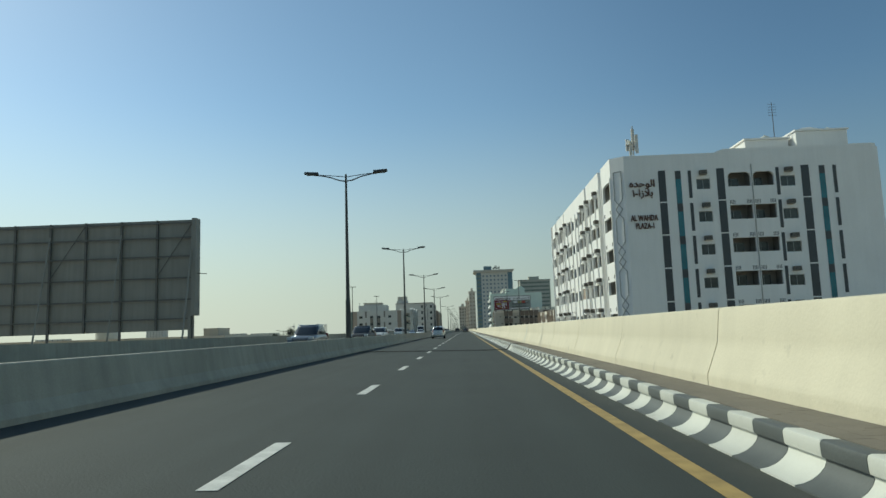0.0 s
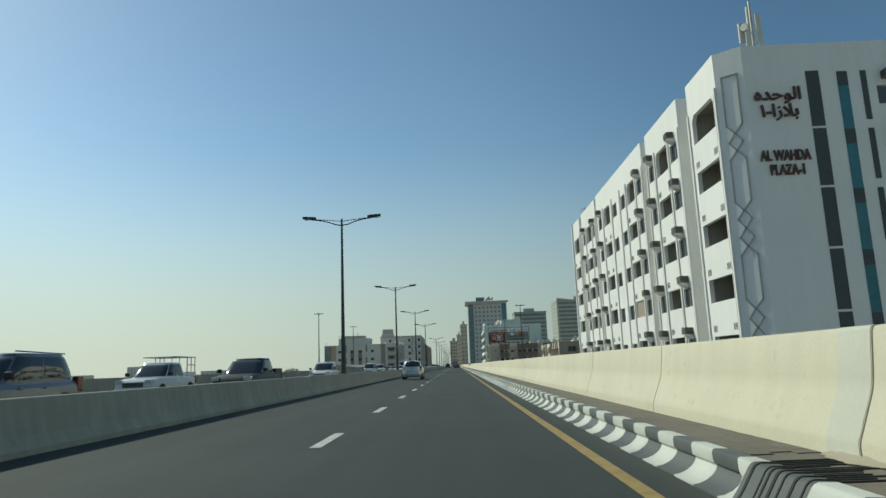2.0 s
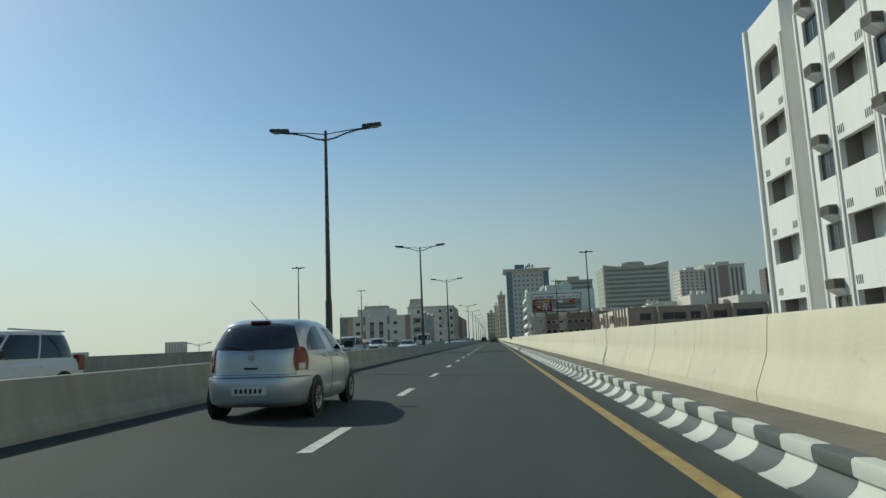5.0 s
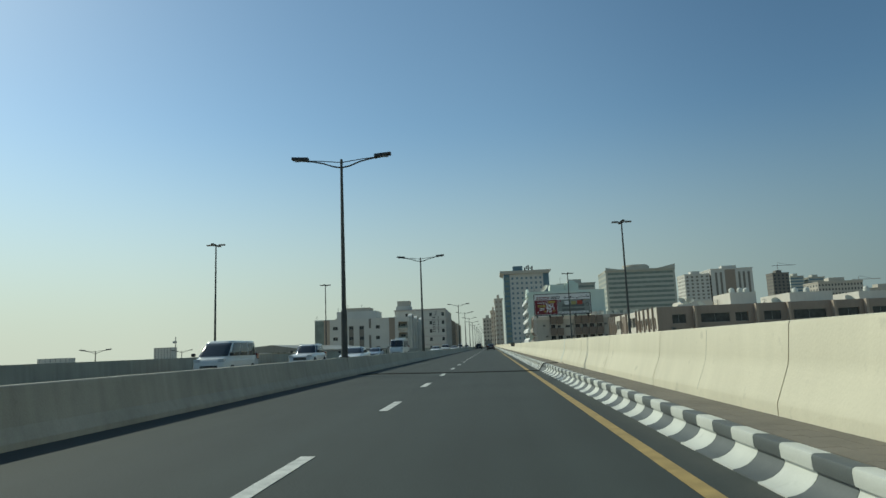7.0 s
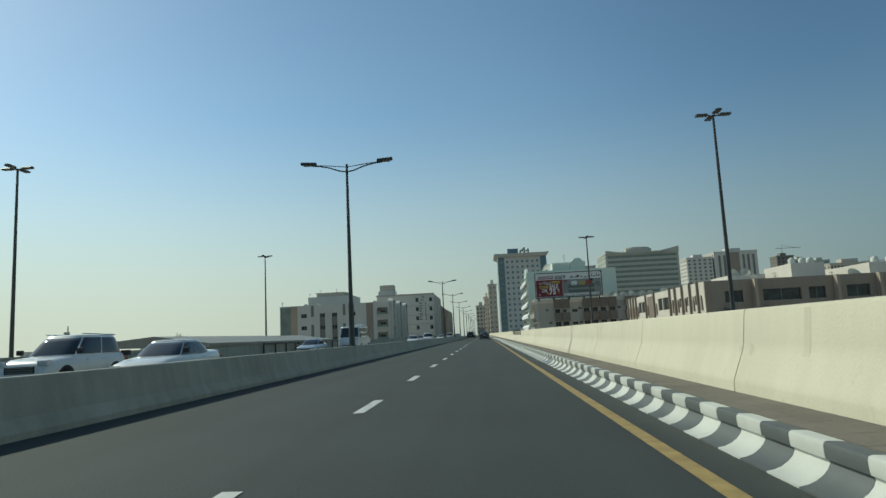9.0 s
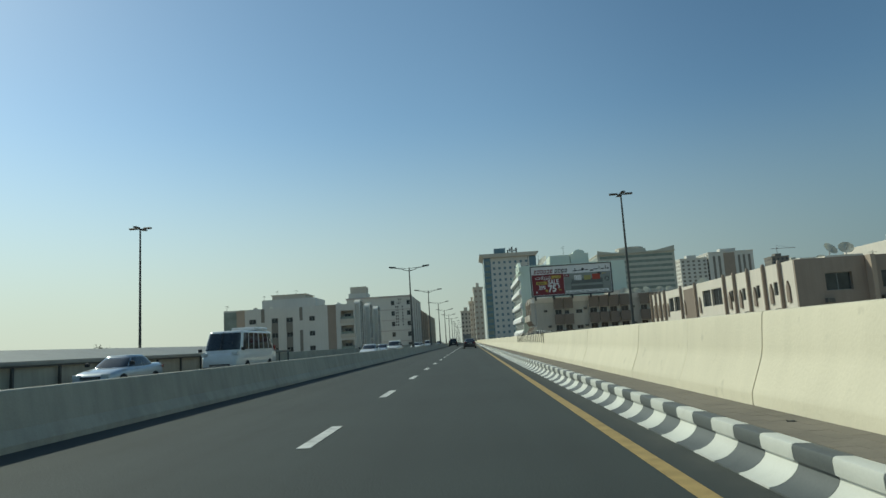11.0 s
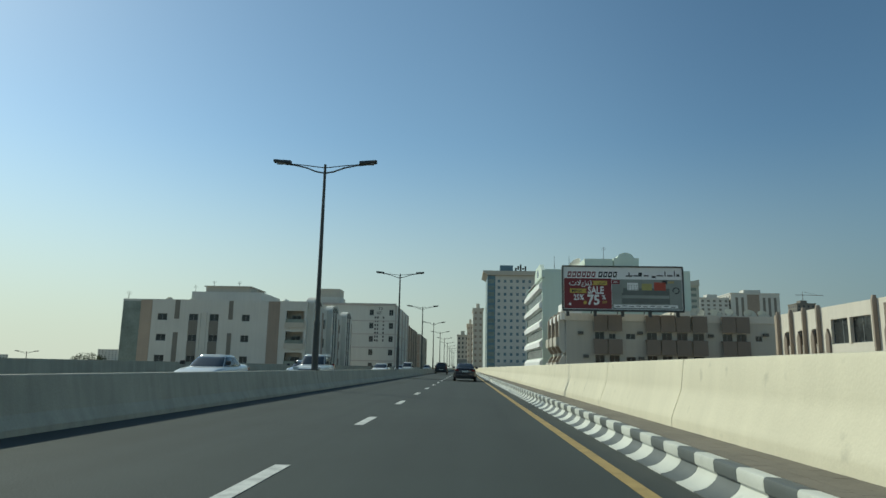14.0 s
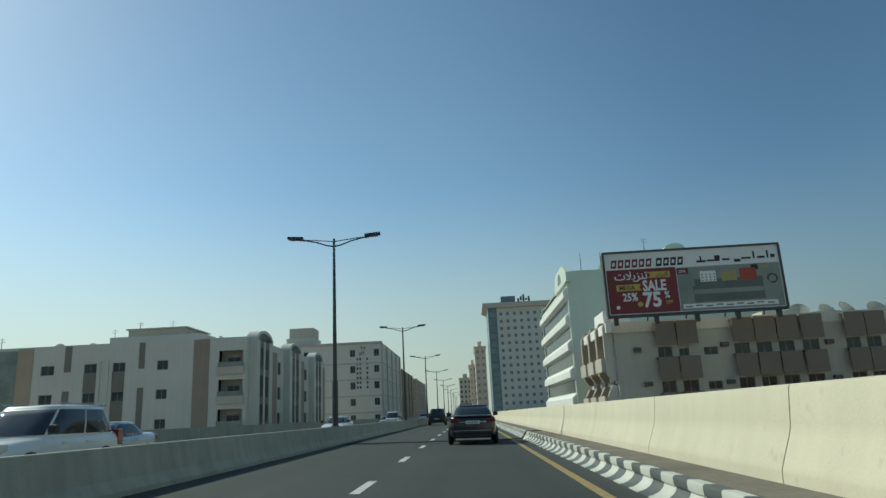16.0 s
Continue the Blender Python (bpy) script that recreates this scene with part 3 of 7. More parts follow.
def street_mast():
    mast = thing("street_mast", "slender grey street mast with four flat lamp heads", "street lamp", group="ground street masts")
    h = 18.95
    bm = tube(bmesh.new(), (0, 0, 0), (0, 0, h), 0.17, 0.07, 10)
    part("pole", bm, STEEL_DARK, mast)
    part("base", boxes((-0.3, 0.3, -0.3, 0.3, 0, 0.3), bevel=0.02), CONCRETE, mast)
    for s in (-1, 1):
        bm = tube(bmesh.new(), (0, 0, h - 0.08), (s * 0.5, 0, h + 0.0), 0.04, 0.04, 6)
        part("arm", bm, STEEL_DARK, mast)
        bm = bmesh.new()
        prism(bm, [(-0.16, 0), (-0.2, 0.06), (-0.1, 0.14), (0.1, 0.14), (0.2, 0.06), (0.16, 0)], 0, 0.35, 1.0)
        for v in bm.verts:
            v.co.x, v.co.z = v.co.x * s, v.co.z + h - 0.06
        part("lamp_head", bm, STEEL_DARK, mast)
        part("arm", tube(bmesh.new(), (0, 0, h - 0.08), (0, s * 0.5, h + 0.0), 0.04, 0.04, 6), STEEL_DARK, mast)
        bm = bmesh.new()
        prism(bm, [(-0.16, 0), (-0.2, 0.06), (-0.1, 0.14), (0.1, 0.14), (0.2, 0.06), (0.16, 0)], 1, 0.35, 1.0)
        for v in bm.verts:
            v.co.y, v.co.z = v.co.y * s, v.co.z + h - 0.06
        part("lamp_head", bm, STEEL_DARK, mast)
    return mast


mast = street_mast()
mast.matrix_basis = pose(14.1, 223.4, GROUND_Z) @ Matrix.Diagonal((1, 1, 1.013, 1))      # a little taller than the rest
for x, y in ((14.0, 173.4), (-29.7, 224.5), (-29.6, 175.1)):
    copy_thing(mast, pose(x, y, GROUND_Z))


# ---- the white apartment block beside the viaduct ----
STOREY = 3.18
plaza = thing("apartment_block", "white five-storey apartment block with balconies and window air conditioners", "building", pose(0, 0, 0))
SIDE_X, FRONT_Y, TOP, FRONT_TOP = 14.62, 63.8, 17.65, 17.27
CHX, CHY = 15.78, 64.75          # the cut corner's ends
RIGHT_X, BACK_Y = 40.0, 111.9
LOW = GROUND_Z


def air_conditioner_meshes():
    bm = box(bmesh.new(), -0.33, 0.33, -0.50, 0.1, 0, 0.43, bevel=0.015)
    body = bpy.data.meshes.new("air_conditioner")
    bmesh.ops.recalc_face_normals(bm, faces=bm.faces[:])
    bm.to_mesh(body), bm.free()
    body.materials.append(AC_BODY)
    bm = boxes(*[(-0.29, 0.29, -0.512, -0.498, 0.05 + 0.07 * k, 0.09 + 0.07 * k) for k in range(5)])
    for s in (-1, 1):
        for k in range(4):
            box(bm, min(s * 0.328, s * 0.342), max(s * 0.328, s * 0.342), -0.45, -0.06, 0.07 + 0.085 * k, 0.12 + 0.085 * k)
    grille = bpy.data.meshes.new("grille")
    bm.to_mesh(grille), bm.free()
    grille.materials.append(AC_GRILLE)
    bm = bmesh.new()
    prism(bm, [(-0.46, -0.01), (-0.46, -0.04), (-0.05, -0.30), (0.12, -0.30), (0.12, -0.01)], 0, -0.30, 0.30)
    shelf = bpy.data.meshes.new("shelf")
    bmesh.ops.recalc_face_normals(bm, faces=bm.faces[:])
    bm.to_mesh(shelf), bm.free()
    shelf.materials.append(WHITE_WALL)
    return body, grille, shelf


AC_MESHES = air_conditioner_meshes()
ac_rnd = random.Random(14)


def air_conditioner(parent, u, z, m, with_shelf=True):
    ob = share("air_conditioner", AC_MESHES[0], parent, m @ pose(u + ac_rnd.uniform(-0.12, 0.12), ac_rnd.uniform(-0.06, 0.08), z + ac_rnd.uniform(-0.03, 0.03), ac_rnd.uniform(-2.5, 1.0), ac_rnd.uniform(-2, 2), ac_rnd.uniform(-4, 4)), "box air conditioner, weathered beige, in the wall")
    share("grille", AC_MESHES[1], ob)
    if with_shelf:
        share("shelf", AC_MESHES[2], ob)


ROWS_TOP = [15.2 - STOREY * k for k in range(6)]


def block_face(m, u1, holes, name="wall", top=TOP):
    bm = wall_with_openings(bmesh.new(), 0, u1, LOW, top, holes)
    ob = part(name, bm, WHITE_WALL, plaza)
    ob.matrix_basis = m
    return ob


def vents(u0, u1, z, m):
    """Two groups of upright slots in a balcony front."""
    bm = bmesh.new()
    for c in (u0 + 0.28, u1 - 0.28):
        for k in range(4):
            box(bm, c - 0.24 + 0.14 * k, c - 0.18 + 0.14 * k, -0.012, 0.01, z, z + 0.36)
    ob = part("vent_grating", bm, DARK_PANEL, plaza)
    ob.matrix_basis = m
    tagged(ob, kind="stuff")


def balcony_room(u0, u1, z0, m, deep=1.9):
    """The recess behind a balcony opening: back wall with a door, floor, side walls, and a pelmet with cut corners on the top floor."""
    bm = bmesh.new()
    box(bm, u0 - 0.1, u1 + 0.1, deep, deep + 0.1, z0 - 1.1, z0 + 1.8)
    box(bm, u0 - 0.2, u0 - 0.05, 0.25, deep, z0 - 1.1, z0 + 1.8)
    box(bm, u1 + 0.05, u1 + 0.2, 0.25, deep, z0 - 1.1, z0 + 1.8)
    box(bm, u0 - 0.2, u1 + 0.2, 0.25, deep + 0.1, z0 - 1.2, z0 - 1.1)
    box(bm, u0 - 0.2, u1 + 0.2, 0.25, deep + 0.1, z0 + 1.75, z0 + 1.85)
    # part of the shade in here is put into the darker colour
    ob = part("balcony_recess", bm, RECESS, plaza, "balcony recess with its shade put into the colour")
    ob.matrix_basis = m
    window(plaza, u0 + 0.1, z0 - 1.0, min(1.7, (u1 - u0) * 0.7), 2.2, m, deep=deep - 0.07)


def cut_corners(u0, u1, zt, m):
    """Stepped fillets in the upper corners of an opening."""
    for s, u in ((1, u0), (-1, u1)):
        bm = bmesh.new()
        prism(bm, [(u, zt), (u + s * 0.30, zt), (u + s * 0.25, zt - 0.09), (u + s * 0.11, zt - 0.14), (u + s * 0.07, zt - 0.28), (u, zt - 0.28)], 1, 0.002, 0.25)
        ob = part("corner_fillet", bm, WHITE_WALL, plaza)
        ob.matrix_basis = m


def on_face_slat(u, zt, m):
    ob = part("shutter_slat", boxes((u, u + 0.19, 0.10, 0.14, zt - 1.298, zt - 0.002)), TAN_WALL, plaza, "brown shutter slat")
    ob.matrix_basis = m


# side towards the viaduct, in five sections with slots between them
SECTIONS = (  # y0, y1, how far the face and its height step back from the last section's, then the bays: kind, y0, y1
    (64.75, 69.1, -0.36, -0.36, (("open", 65.25, 68.55),)),
    (71.35, 78.6, -0.22, -0.16, (("win", 71.9, 73.3), ("open", 73.65, 76.4), ("win", 76.95, 78.25))),
    (80.3, 97.2, -0.1, -0.04, (("win", 80.8, 82.2), ("open", 82.7, 85.2), ("plain", 85.95, 87.35), ("plain", 88.95, 90.4), ("open", 91.6, 94.1), ("win", 95.1, 96.5))),
    (98.6, 106.0, 0.02, 0, (("win", 99.1, 100.2), ("open", 100.8, 103.5), ("win", 104.0, 105.4))),
    (107.6, 111.9, 0.08, 0, (("open", 108.2, 111.2),)),
)
for y0, y1, dx, dz, bays in SECTIONS:
    face_x, top = 14.98 + dx, TOP + dz
    m = facade(face_x, y1, face_x, y0)
    holes = []
    for kind, a0, a1 in bays:
        u0, u1 = y1 - a1, y1 - a0
        for k, zt in enumerate(z + dz for z in ROWS_TOP):
            if kind == "open":
                holes.append((u0, u1, zt - 1.45 + (0.15 if k else 0), zt + (0.3 if k == 0 else 0)))
            else:
                holes.append((u0, u1, zt - 1.35, zt - 0.15))
    block_face(m, y1 - y0, holes, top=top)
    for kind, a0, a1 in bays:
        u0, u1 = y1 - a1, y1 - a0
        for k, zt in enumerate(z + dz for z in ROWS_TOP):
            if kind == "open":
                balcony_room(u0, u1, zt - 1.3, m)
                cut_corners(u0, u1, zt + 0.3, m) if k == 0 else None
                vents(u0, u1, zt + 0.25, m) if k else None
                if k == 3 and a0 == 82.7:
                    # a brown slatted shutter closes this balcony
                    for j in range(13):
                        on_face_slat(u0 + 0.03 + 0.212 * j, zt, m)
            else:
                window(plaza, u0, zt - 1.35, u1 - u0, 1.2, m)
                if kind == "win":
                    air_conditioner(plaza, (u0 + u1) / 2 + 0.05, zt + 0.15, m)
    # end walls of the section and the pipes that run down between the bays
    for ya in (y0, y1 - 0.25):
        part("return_wall", boxes((face_x + 0.25, 16.0, ya, ya + 0.25, LOW, top)), WHITE_WALL, plaza)
    edges = [y0 + 0.08] + [b[2] + 0.22 for b in bays[:-1]] + [y1 - 0.08]
    for y in edges:
        bm = boxes((face_x - 0.10, face_x - 0.002, y - 0.07, y + 0.07, LOW, top - 1.9), bevel=0.02)
        part("rib", bm, WHITE_WALL, plaza)
        part("pipe", tube(bmesh.new(), (face_x - 0.06, y + 0.14, LOW), (face_x - 0.06, y + 0.14, top - 2.2), 0.04, n=6), CREAM_WALL, plaza)
# body behind the facades
bm = boxes((SIDE_X + 2.3, RIGHT_X - 0.26, FRONT_Y + 2.2, BACK_Y, LOW, TOP - 0.5))
part("core", bm, CREAM_WALL, plaza)
bm = boxes((16.0, 16.2, CHY + 0.9, BACK_Y, LOW, FRONT_TOP + 0.02))
part("slot_wall", bm, WHITE_WALL, plaza)
# a teal strip runs down the slot beside the corner, and a pipe between the two front balconies
part("glass_strip", boxes((15.955, 16.02, 70.70, 71.12, LOW, FRONT_TOP - 0.4)), TEAL, plaza, "teal glass strip")
part("pipe", tube(bmesh.new(), (27.90, FRONT_Y - 0.06, LOW), (27.90, FRONT_Y - 0.06, 16.0), 0.045, n=6), STEEL, plaza)
bm = bmesh.new()
prism(bm, [(16.21, CHY + 0.2), (16.5, FRONT_Y + 0.26), (RIGHT_X - 0.3, FRONT_Y + 0.26), (RIGHT_X - 0.3, BACK_Y - 0.1), (16.21, BACK_Y - 0.1)], 2, TOP - 0.9, TOP - 0.7)
part("roof", bm, ROOF, plaza)
# the cut corner with its raised chain pattern
m = facade(SIDE_X, CHY, CHX, FRONT_Y)
CW = math.hypot(CHX - SIDE_X, CHY - FRONT_Y)
block_face(m, CW, [], top=FRONT_TOP)
bm = bmesh.new()


def bar2(p, q, w=0.075):
    (u0, z0), (u1, z1) = p, q
    d = Vector((u1 - u0, z1 - z0)).normalized() * w / 2
    nx, nz = -d.y, d.x
    o = [(u0 + nx - d.x, z0 + nz - d.y), (u1 + nx + d.x, z1 + nz + d.y), (u1 - nx + d.x, z1 - nz + d.y), (u0 - nx - d.x, z0 - nz - d.y)]
    prism(bm, o, 1, -0.05, 0.0)


c, hw = CW / 2, 0.40
z = 15.82
while z > -2:
    l0, l1 = z, z - 3.25
    pts = [(c - hw, l0), (c + hw, l0), (c + hw, l1 + 0.5), (c, l1), (c - hw, l1 + 0.5), (c - hw, l0)] if z > 15 else \
          [(c, l0 + 0.0), (c + hw, l0 - 0.5), (c + hw, l1 + 0.5), (c, l1), (c - hw, l1 + 0.5), (c - hw, l0 - 0.5), (c, l0)]
    for p, q in zip(pts, pts[1:]):
        bar2(p, q)
    z = l1 + 0.05
    for k in range(1 if z > 12 else 2):
        d = [(c, z), (c + 0.34, z - 0.5), (c, z - 1.0), (c - 0.34, z - 0.5), (c, z)]
        for p, q in zip(d, d[1:]):
            bar2(p, q)
        z -= 0.95
ob = part("chain_relief", bm, RELIEF, plaza, "raised grey chain pattern")
ob.matrix_basis = m

# front
m = facade(CHX, FRONT_Y, RIGHT_X, FRONT_Y)
FW = RIGHT_X - CHX
FR_TOP = [14.75 - STOREY * k for k in range(6)]
holes = []
for zt in FR_TOP:
    holes += [(22.62 - CHX, 23.92 - CHX, zt - 1.02, zt), (30.6 - CHX, 32.0 - CHX, zt - 1.02, zt)]
    holes += [(25.62 - CHX, 27.78 - CHX, zt - 0.87, zt + 0.5), (28.02 - CHX, 30.0 - CHX, zt - 0.87, zt + 0.5)]
block_face(m, FW, holes, top=FRONT_TOP)
for k, zt in enumerate(FR_TOP):
    for u in (22.62, 30.6):
        w = 1.3 if u < 30 else 1.4
        window(plaza, u - CHX, zt - 1.02, w, 1.02, m)
        air_conditioner(plaza, u - CHX + 0.65, zt + 0.35, m, False)
    for u0, u1 in ((25.62, 27.78), (28.02, 30.0)):
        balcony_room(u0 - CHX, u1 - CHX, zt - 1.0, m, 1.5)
        cut_corners(u0 - CHX, u1 - CHX, zt + 0.5, m) if k == 0 else None
        vents(u0 - CHX, u1 - CHX, zt + 0.62, m) if k else None
    for u, w in ((19.0, 0.69), (24.57, 0.72), (32.6, 0.75)):
        ob = part("panel", boxes((u - CHX, u - CHX + w, -0.03, 0.02, zt - 2.1, zt + 0.95)), DARK_PANEL, plaza, "dark grey wall panel")
        ob.matrix_basis = m
    for u, w in ((21.85, 0.30), (30.2, 0.30), (35.6, 0.32)):
        ob = part("panel", boxes((u - CHX, u - CHX + w, -0.03, 0.02, zt - 1.85, zt + 0.85)), DARK_PANEL, plaza, "narrow dark grey wall panel")
        ob.matrix_basis = m
    for u in (20.62, 34.3):
        ob = part("glass_strip", boxes((u - CHX, u - CHX + 0.54, -0.03, 0.02, zt - 2.4, zt + 0.05)), TEAL, plaza, "teal glass strip")
        ob.matrix_basis = m
        ob = part("spandrel", boxes((u - CHX, u - CHX + 0.54, -0.04, 0.02, zt + 0.05, zt + 0.85)), DARK_PANEL, plaza)
        ob.matrix_basis = m
# right end and back
block_face(facade(RIGHT_X, FRONT_Y + 0.25, RIGHT_X, BACK_Y), BACK_Y - FRONT_Y - 0.25, [])
block_face(facade(RIGHT_X - 0.25, BACK_Y, SIDE_X + 0.25, BACK_Y), RIGHT_X - SIDE_X - 0.5, [])
# raised roof edge over the right half
bm = bmesh.new()
prism(bm, [(24.5 - CHX, FRONT_TOP + 0.003), (25.4 - CHX, FRONT_TOP + 0.34), (FW - 0.3, FRONT_TOP + 0.34), (FW - 0.3, FRONT_TOP + 0.003)], 1, 0.0, 0.25)
ob = part("raised_edge", bm, WHITE_WALL, plaza)
ob.matrix_basis = m
# roof houses
for x0, x1, y0, y1, z1 in ((34.6, 39.8, 68, 75, 20.2), (29.8, 34.3, 69, 75, 19.75), (26, 29.5, 76, 84, 18.9)):
    bm = boxes((x0, x1, y0, y1, TOP - 0.71, z1), bevel=0.08)
    part("roof_house", bm, WHITE_WALL, plaza)
    part("roof_cap", boxes((x0 - 0.15, x1 + 0.15, y0 - 0.15, y1 + 0.15, z1 + 0.003, z1 + 0.18), bevel=0.03), WHITE_WALL, plaza)


def text_mesh(body, size, depth=0.03, align="LEFT", bold=0.0):
    cu = bpy.data.curves.new("text", "FONT")
    cu.body, cu.size, cu.extrude, cu.align_x, cu.offset = body, size, depth, align, bold
    cu.resolution_u = 2
    ob = bpy.data.objects.new("text", cu)
    scene.collection.objects.link(ob)
    bpy.context.view_layer.update()
    me = bpy.data.meshes.new_from_object(ob.evaluated_get(bpy.context.evaluated_depsgraph_get()))
    bpy.data.objects.remove(ob)
    return me


def lettering(name, body, size, mat, parent, m, u, z, depth=0.03, align="LEFT", stretch=1.0, bold=0.0):
    """Raised letters on a facade frame m, standing at u, z."""
    me = text_mesh(body, size, depth, align, bold)
    me.materials.clear()
    me.materials.append(mat)
    ob = new(name, me)
    ob.parent = parent
    ob.matrix_basis = m @ pose(u, -depth, z, 90, 0, 0) @ Matrix.Diagonal((stretch, 1, 1, 1))
    return ob


lettering("letters", "AL WAHDA", 0.78, RUST, plaza, m, 17.4 - CHX, 10.87, 0.06, "CENTER", 0.62, 0.014)
lettering("letters", "PLAZA-1", 0.78, RUST, plaza, m, 17.45 - CHX, 10.1, 0.06, "CENTER", 0.62, 0.014)
lettering("letters", "\uFEE9\uFEAA\uFEA3\uFEEE\uFEDF\uFE8D", 0.95, RUST, plaza, m, 17.4 - CHX, 14.17, 0.06, "CENTER", 1.05, 0.012)
lettering("letters", "\u0661-\uFE8D\uFEAF\uFEFC\uFE91", 0.95, RUST, plaza, m, 17.4 - CHX, 13.25, 0.06, "CENTER", 1.02, 0.012)


# ---- helpers for the other buildings ----
def on_face(name, m, u0, u1, z0, z1, d0, d1, mat, parent, label="", bevel=0.0):
    """A block on a facade frame m, from depth d0 to d1 (negative is outside)."""
    ob = part(name, boxes((u0, u1, d0, d1, z0, z1), bevel=bevel), mat, parent, label)
    ob.matrix_basis = m
    return ob


def holed_wall(m, u1, z0, z1, holes, mat, parent, name="wall", thick=0.3, u0=0.0):
    ob = part(name, wall_with_openings(bmesh.new(), u0, u1, z0, z1, holes, thick), mat, parent)
    ob.matrix_basis = m
    return ob


def shell(parent, x0, x1, y0, y1, z1, mat, parapet_h=0.5, skip=()):
    """Plain walls (but for the sides in skip: s, n, w, e), and a roof below the parapet's top."""
    lo = GROUND_Z
    if "s" not in skip:
        part("wall", boxes((x0, x1, y0, y0 + 0.3, lo, z1)), mat, parent)
    if "n" not in skip:
        part("wall", boxes((x0, x1, y1 - 0.3, y1, lo, z1)), mat, parent)
    if "w" not in skip:
        part("wall", boxes((x0, x0 + 0.3, y0 + 0.3, y1 - 0.3, lo, z1)), mat, parent)
    if "e" not in skip:
        part("wall", boxes((x1 - 0.3, x1, y0 + 0.3, y1 - 0.3, lo, z1)), mat, parent)
    part("roof", boxes((x0 + 0.3, x1 - 0.3, y0 + 0.3, y1 - 0.3, z1 - parapet_h - 0.2, z1 - parapet_h)), ROOF, parent)
    # dark filler box added inside, standing for the unlit rooms
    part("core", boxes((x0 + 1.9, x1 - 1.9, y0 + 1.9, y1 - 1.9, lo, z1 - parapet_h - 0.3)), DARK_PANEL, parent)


def dish(x, y, z, r=0.9, turn=30, name_label="white satellite dish on a roof"):
    d = thing("satellite_dish", name_label, "satellite dish", pose(x, y, z, 0, 0, turn), group="roof dishes")
    part("mast", tube(bmesh.new(), (0, 0, 0), (0, 0, r * 0.9), 0.05), STEEL, d)
    bm = bmesh.new()
    rings, n = 4, 16
    loops = []
    for k in range(rings + 1):
        q = k / rings
        loops.append([bm.verts.new((r * q * math.cos(6.28318 * i / n), -0.22 * r * q * q, r * q * math.sin(6.28318 * i / n))) for i in range(n)] if k else None)
    c = bm.verts.new((0, 0, 0))
    for i in range(n):
        bm.faces.new((c, loops[1][i], loops[1][(i + 1) % n]))
        for k in range(1, rings):
            bm.faces.new((loops[k][i], loops[k + 1][i], loops[k + 1][(i + 1) % n], loops[k][(i + 1) % n]))
    bmesh.ops.solidify(bm, geom=bm.faces[:], thickness=0.03)
    ob = part("reflector", bm, KERB_WHITE, d)
    ob.matrix_basis = pose(0, -0.1, r * 0.95, -35, 0, 0)
    part("feed_arm", tube(bmesh.new(), (0, -0.1, r * 0.5), (0, -r * 0.85, r * 1.35), 0.025), STEEL, d)
    return d


def roof_tank(x, y, z, r=0.8, h=1.5):
    t = thing("water_tank", "round white plastic water tank on a roof", "water tank", pose(x, y, z), group="roof water tanks")
    bm = bmesh.new()
    n, prof = 14, [(r * 0.98, 0), (r, 0.1), (r, h * 0.62), (r * 0.85, h * 0.82), (r * 0.45, h * 0.96), (r * 0.2, h)]
    loops = [[bm.verts.new((q * math.cos(6.28318 * i / n), q * math.sin(6.28318 * i / n), zz)) for i in range(n)] for q, zz in prof]
    for a0, a1 in zip(loops, loops[1:]):
        for i in range(n):
            bm.faces.new((a0[i], a0[(i + 1) % n], a1[(i + 1) % n], a1[i]))
    bm.faces.new(loops[-1]), bm.faces.new(loops[0][::-1])
    part("tank", bm, KERB_WHITE, t, smooth=True)
    part("lid", tube(bmesh.new(), (0, 0, h - 0.02), (0, 0, h + 0.08), r * 0.24, n=12), KERB_WHITE, t)


def antenna(x, y, z, h, label="thin steel aerial mast on a roof", bars=3):
    t = thing("aerial", label, "antenna", pose(x, y, z), group="roof aerials")
    part("mast", tube(bmesh.new(), (0, 0, 0), (0, 0, h), 0.05, 0.03, 6), STEEL_DARK, t)
    for k in range(bars):
        part("rod", tube(bmesh.new(), (-0.45, 0, h - 0.2 - 0.3 * k), (0.45, 0, h - 0.2 - 0.3 * k), 0.02, n=5), STEEL_DARK, t)


# ---- roof of the white block: phone mast, dishes ----
cell = thing("cell_mast", "rooftop phone mast with upright panel antennas", "antenna", pose(17.2, 65.2, TOP - 0.9))
part("pole", tube(bmesh.new(), (0, 0, 0), (0, 0, 3.9), 0.06, n=8), STEEL, cell)
for dx, dy, z0, z1 in ((0.30, -0.15, 1.1, 3.0), (-0.3, -0.1, 0.9, 2.2), (0.08, 0.3, 1.5, 3.7), (-0.55, 0.1, 1.4, 2.6)):
    part("panel_antenna", boxes((dx - 0.15, dx + 0.15, dy - 0.08, dy + 0.08, z0, z1), bevel=0.03), OFF_WALL, cell)
    part("bracket", tube(bmesh.new(), (0, 0, (z0 + z1) / 2), (dx, dy, (z0 + z1) / 2), 0.025, n=5), STEEL, cell)
part("drum", tube(bmesh.new(), (-0.55, -0.25, 2.2), (-0.35, -0.1, 2.2), 0.22, n=14), KERB_WHITE, cell)
antenna(33.2, 69.6, 19.93, 4.0, bars=5)
antenna(15.6, 106.5, TOP - 0.7, 1.7, "small camera pole at a roof's corner", 2)
for x, y in ((20.5, 70.0), (28.0, 69.0), (16.5, 96.0)):
    dish(x, y, TOP - 0.7, 0.7)
for x, y in ((32.6, 70.5), (39.0, 70.0)):
    roof_tank(x, y, 19.93 if x < 35 else 20.38, 0.5, 0.6)
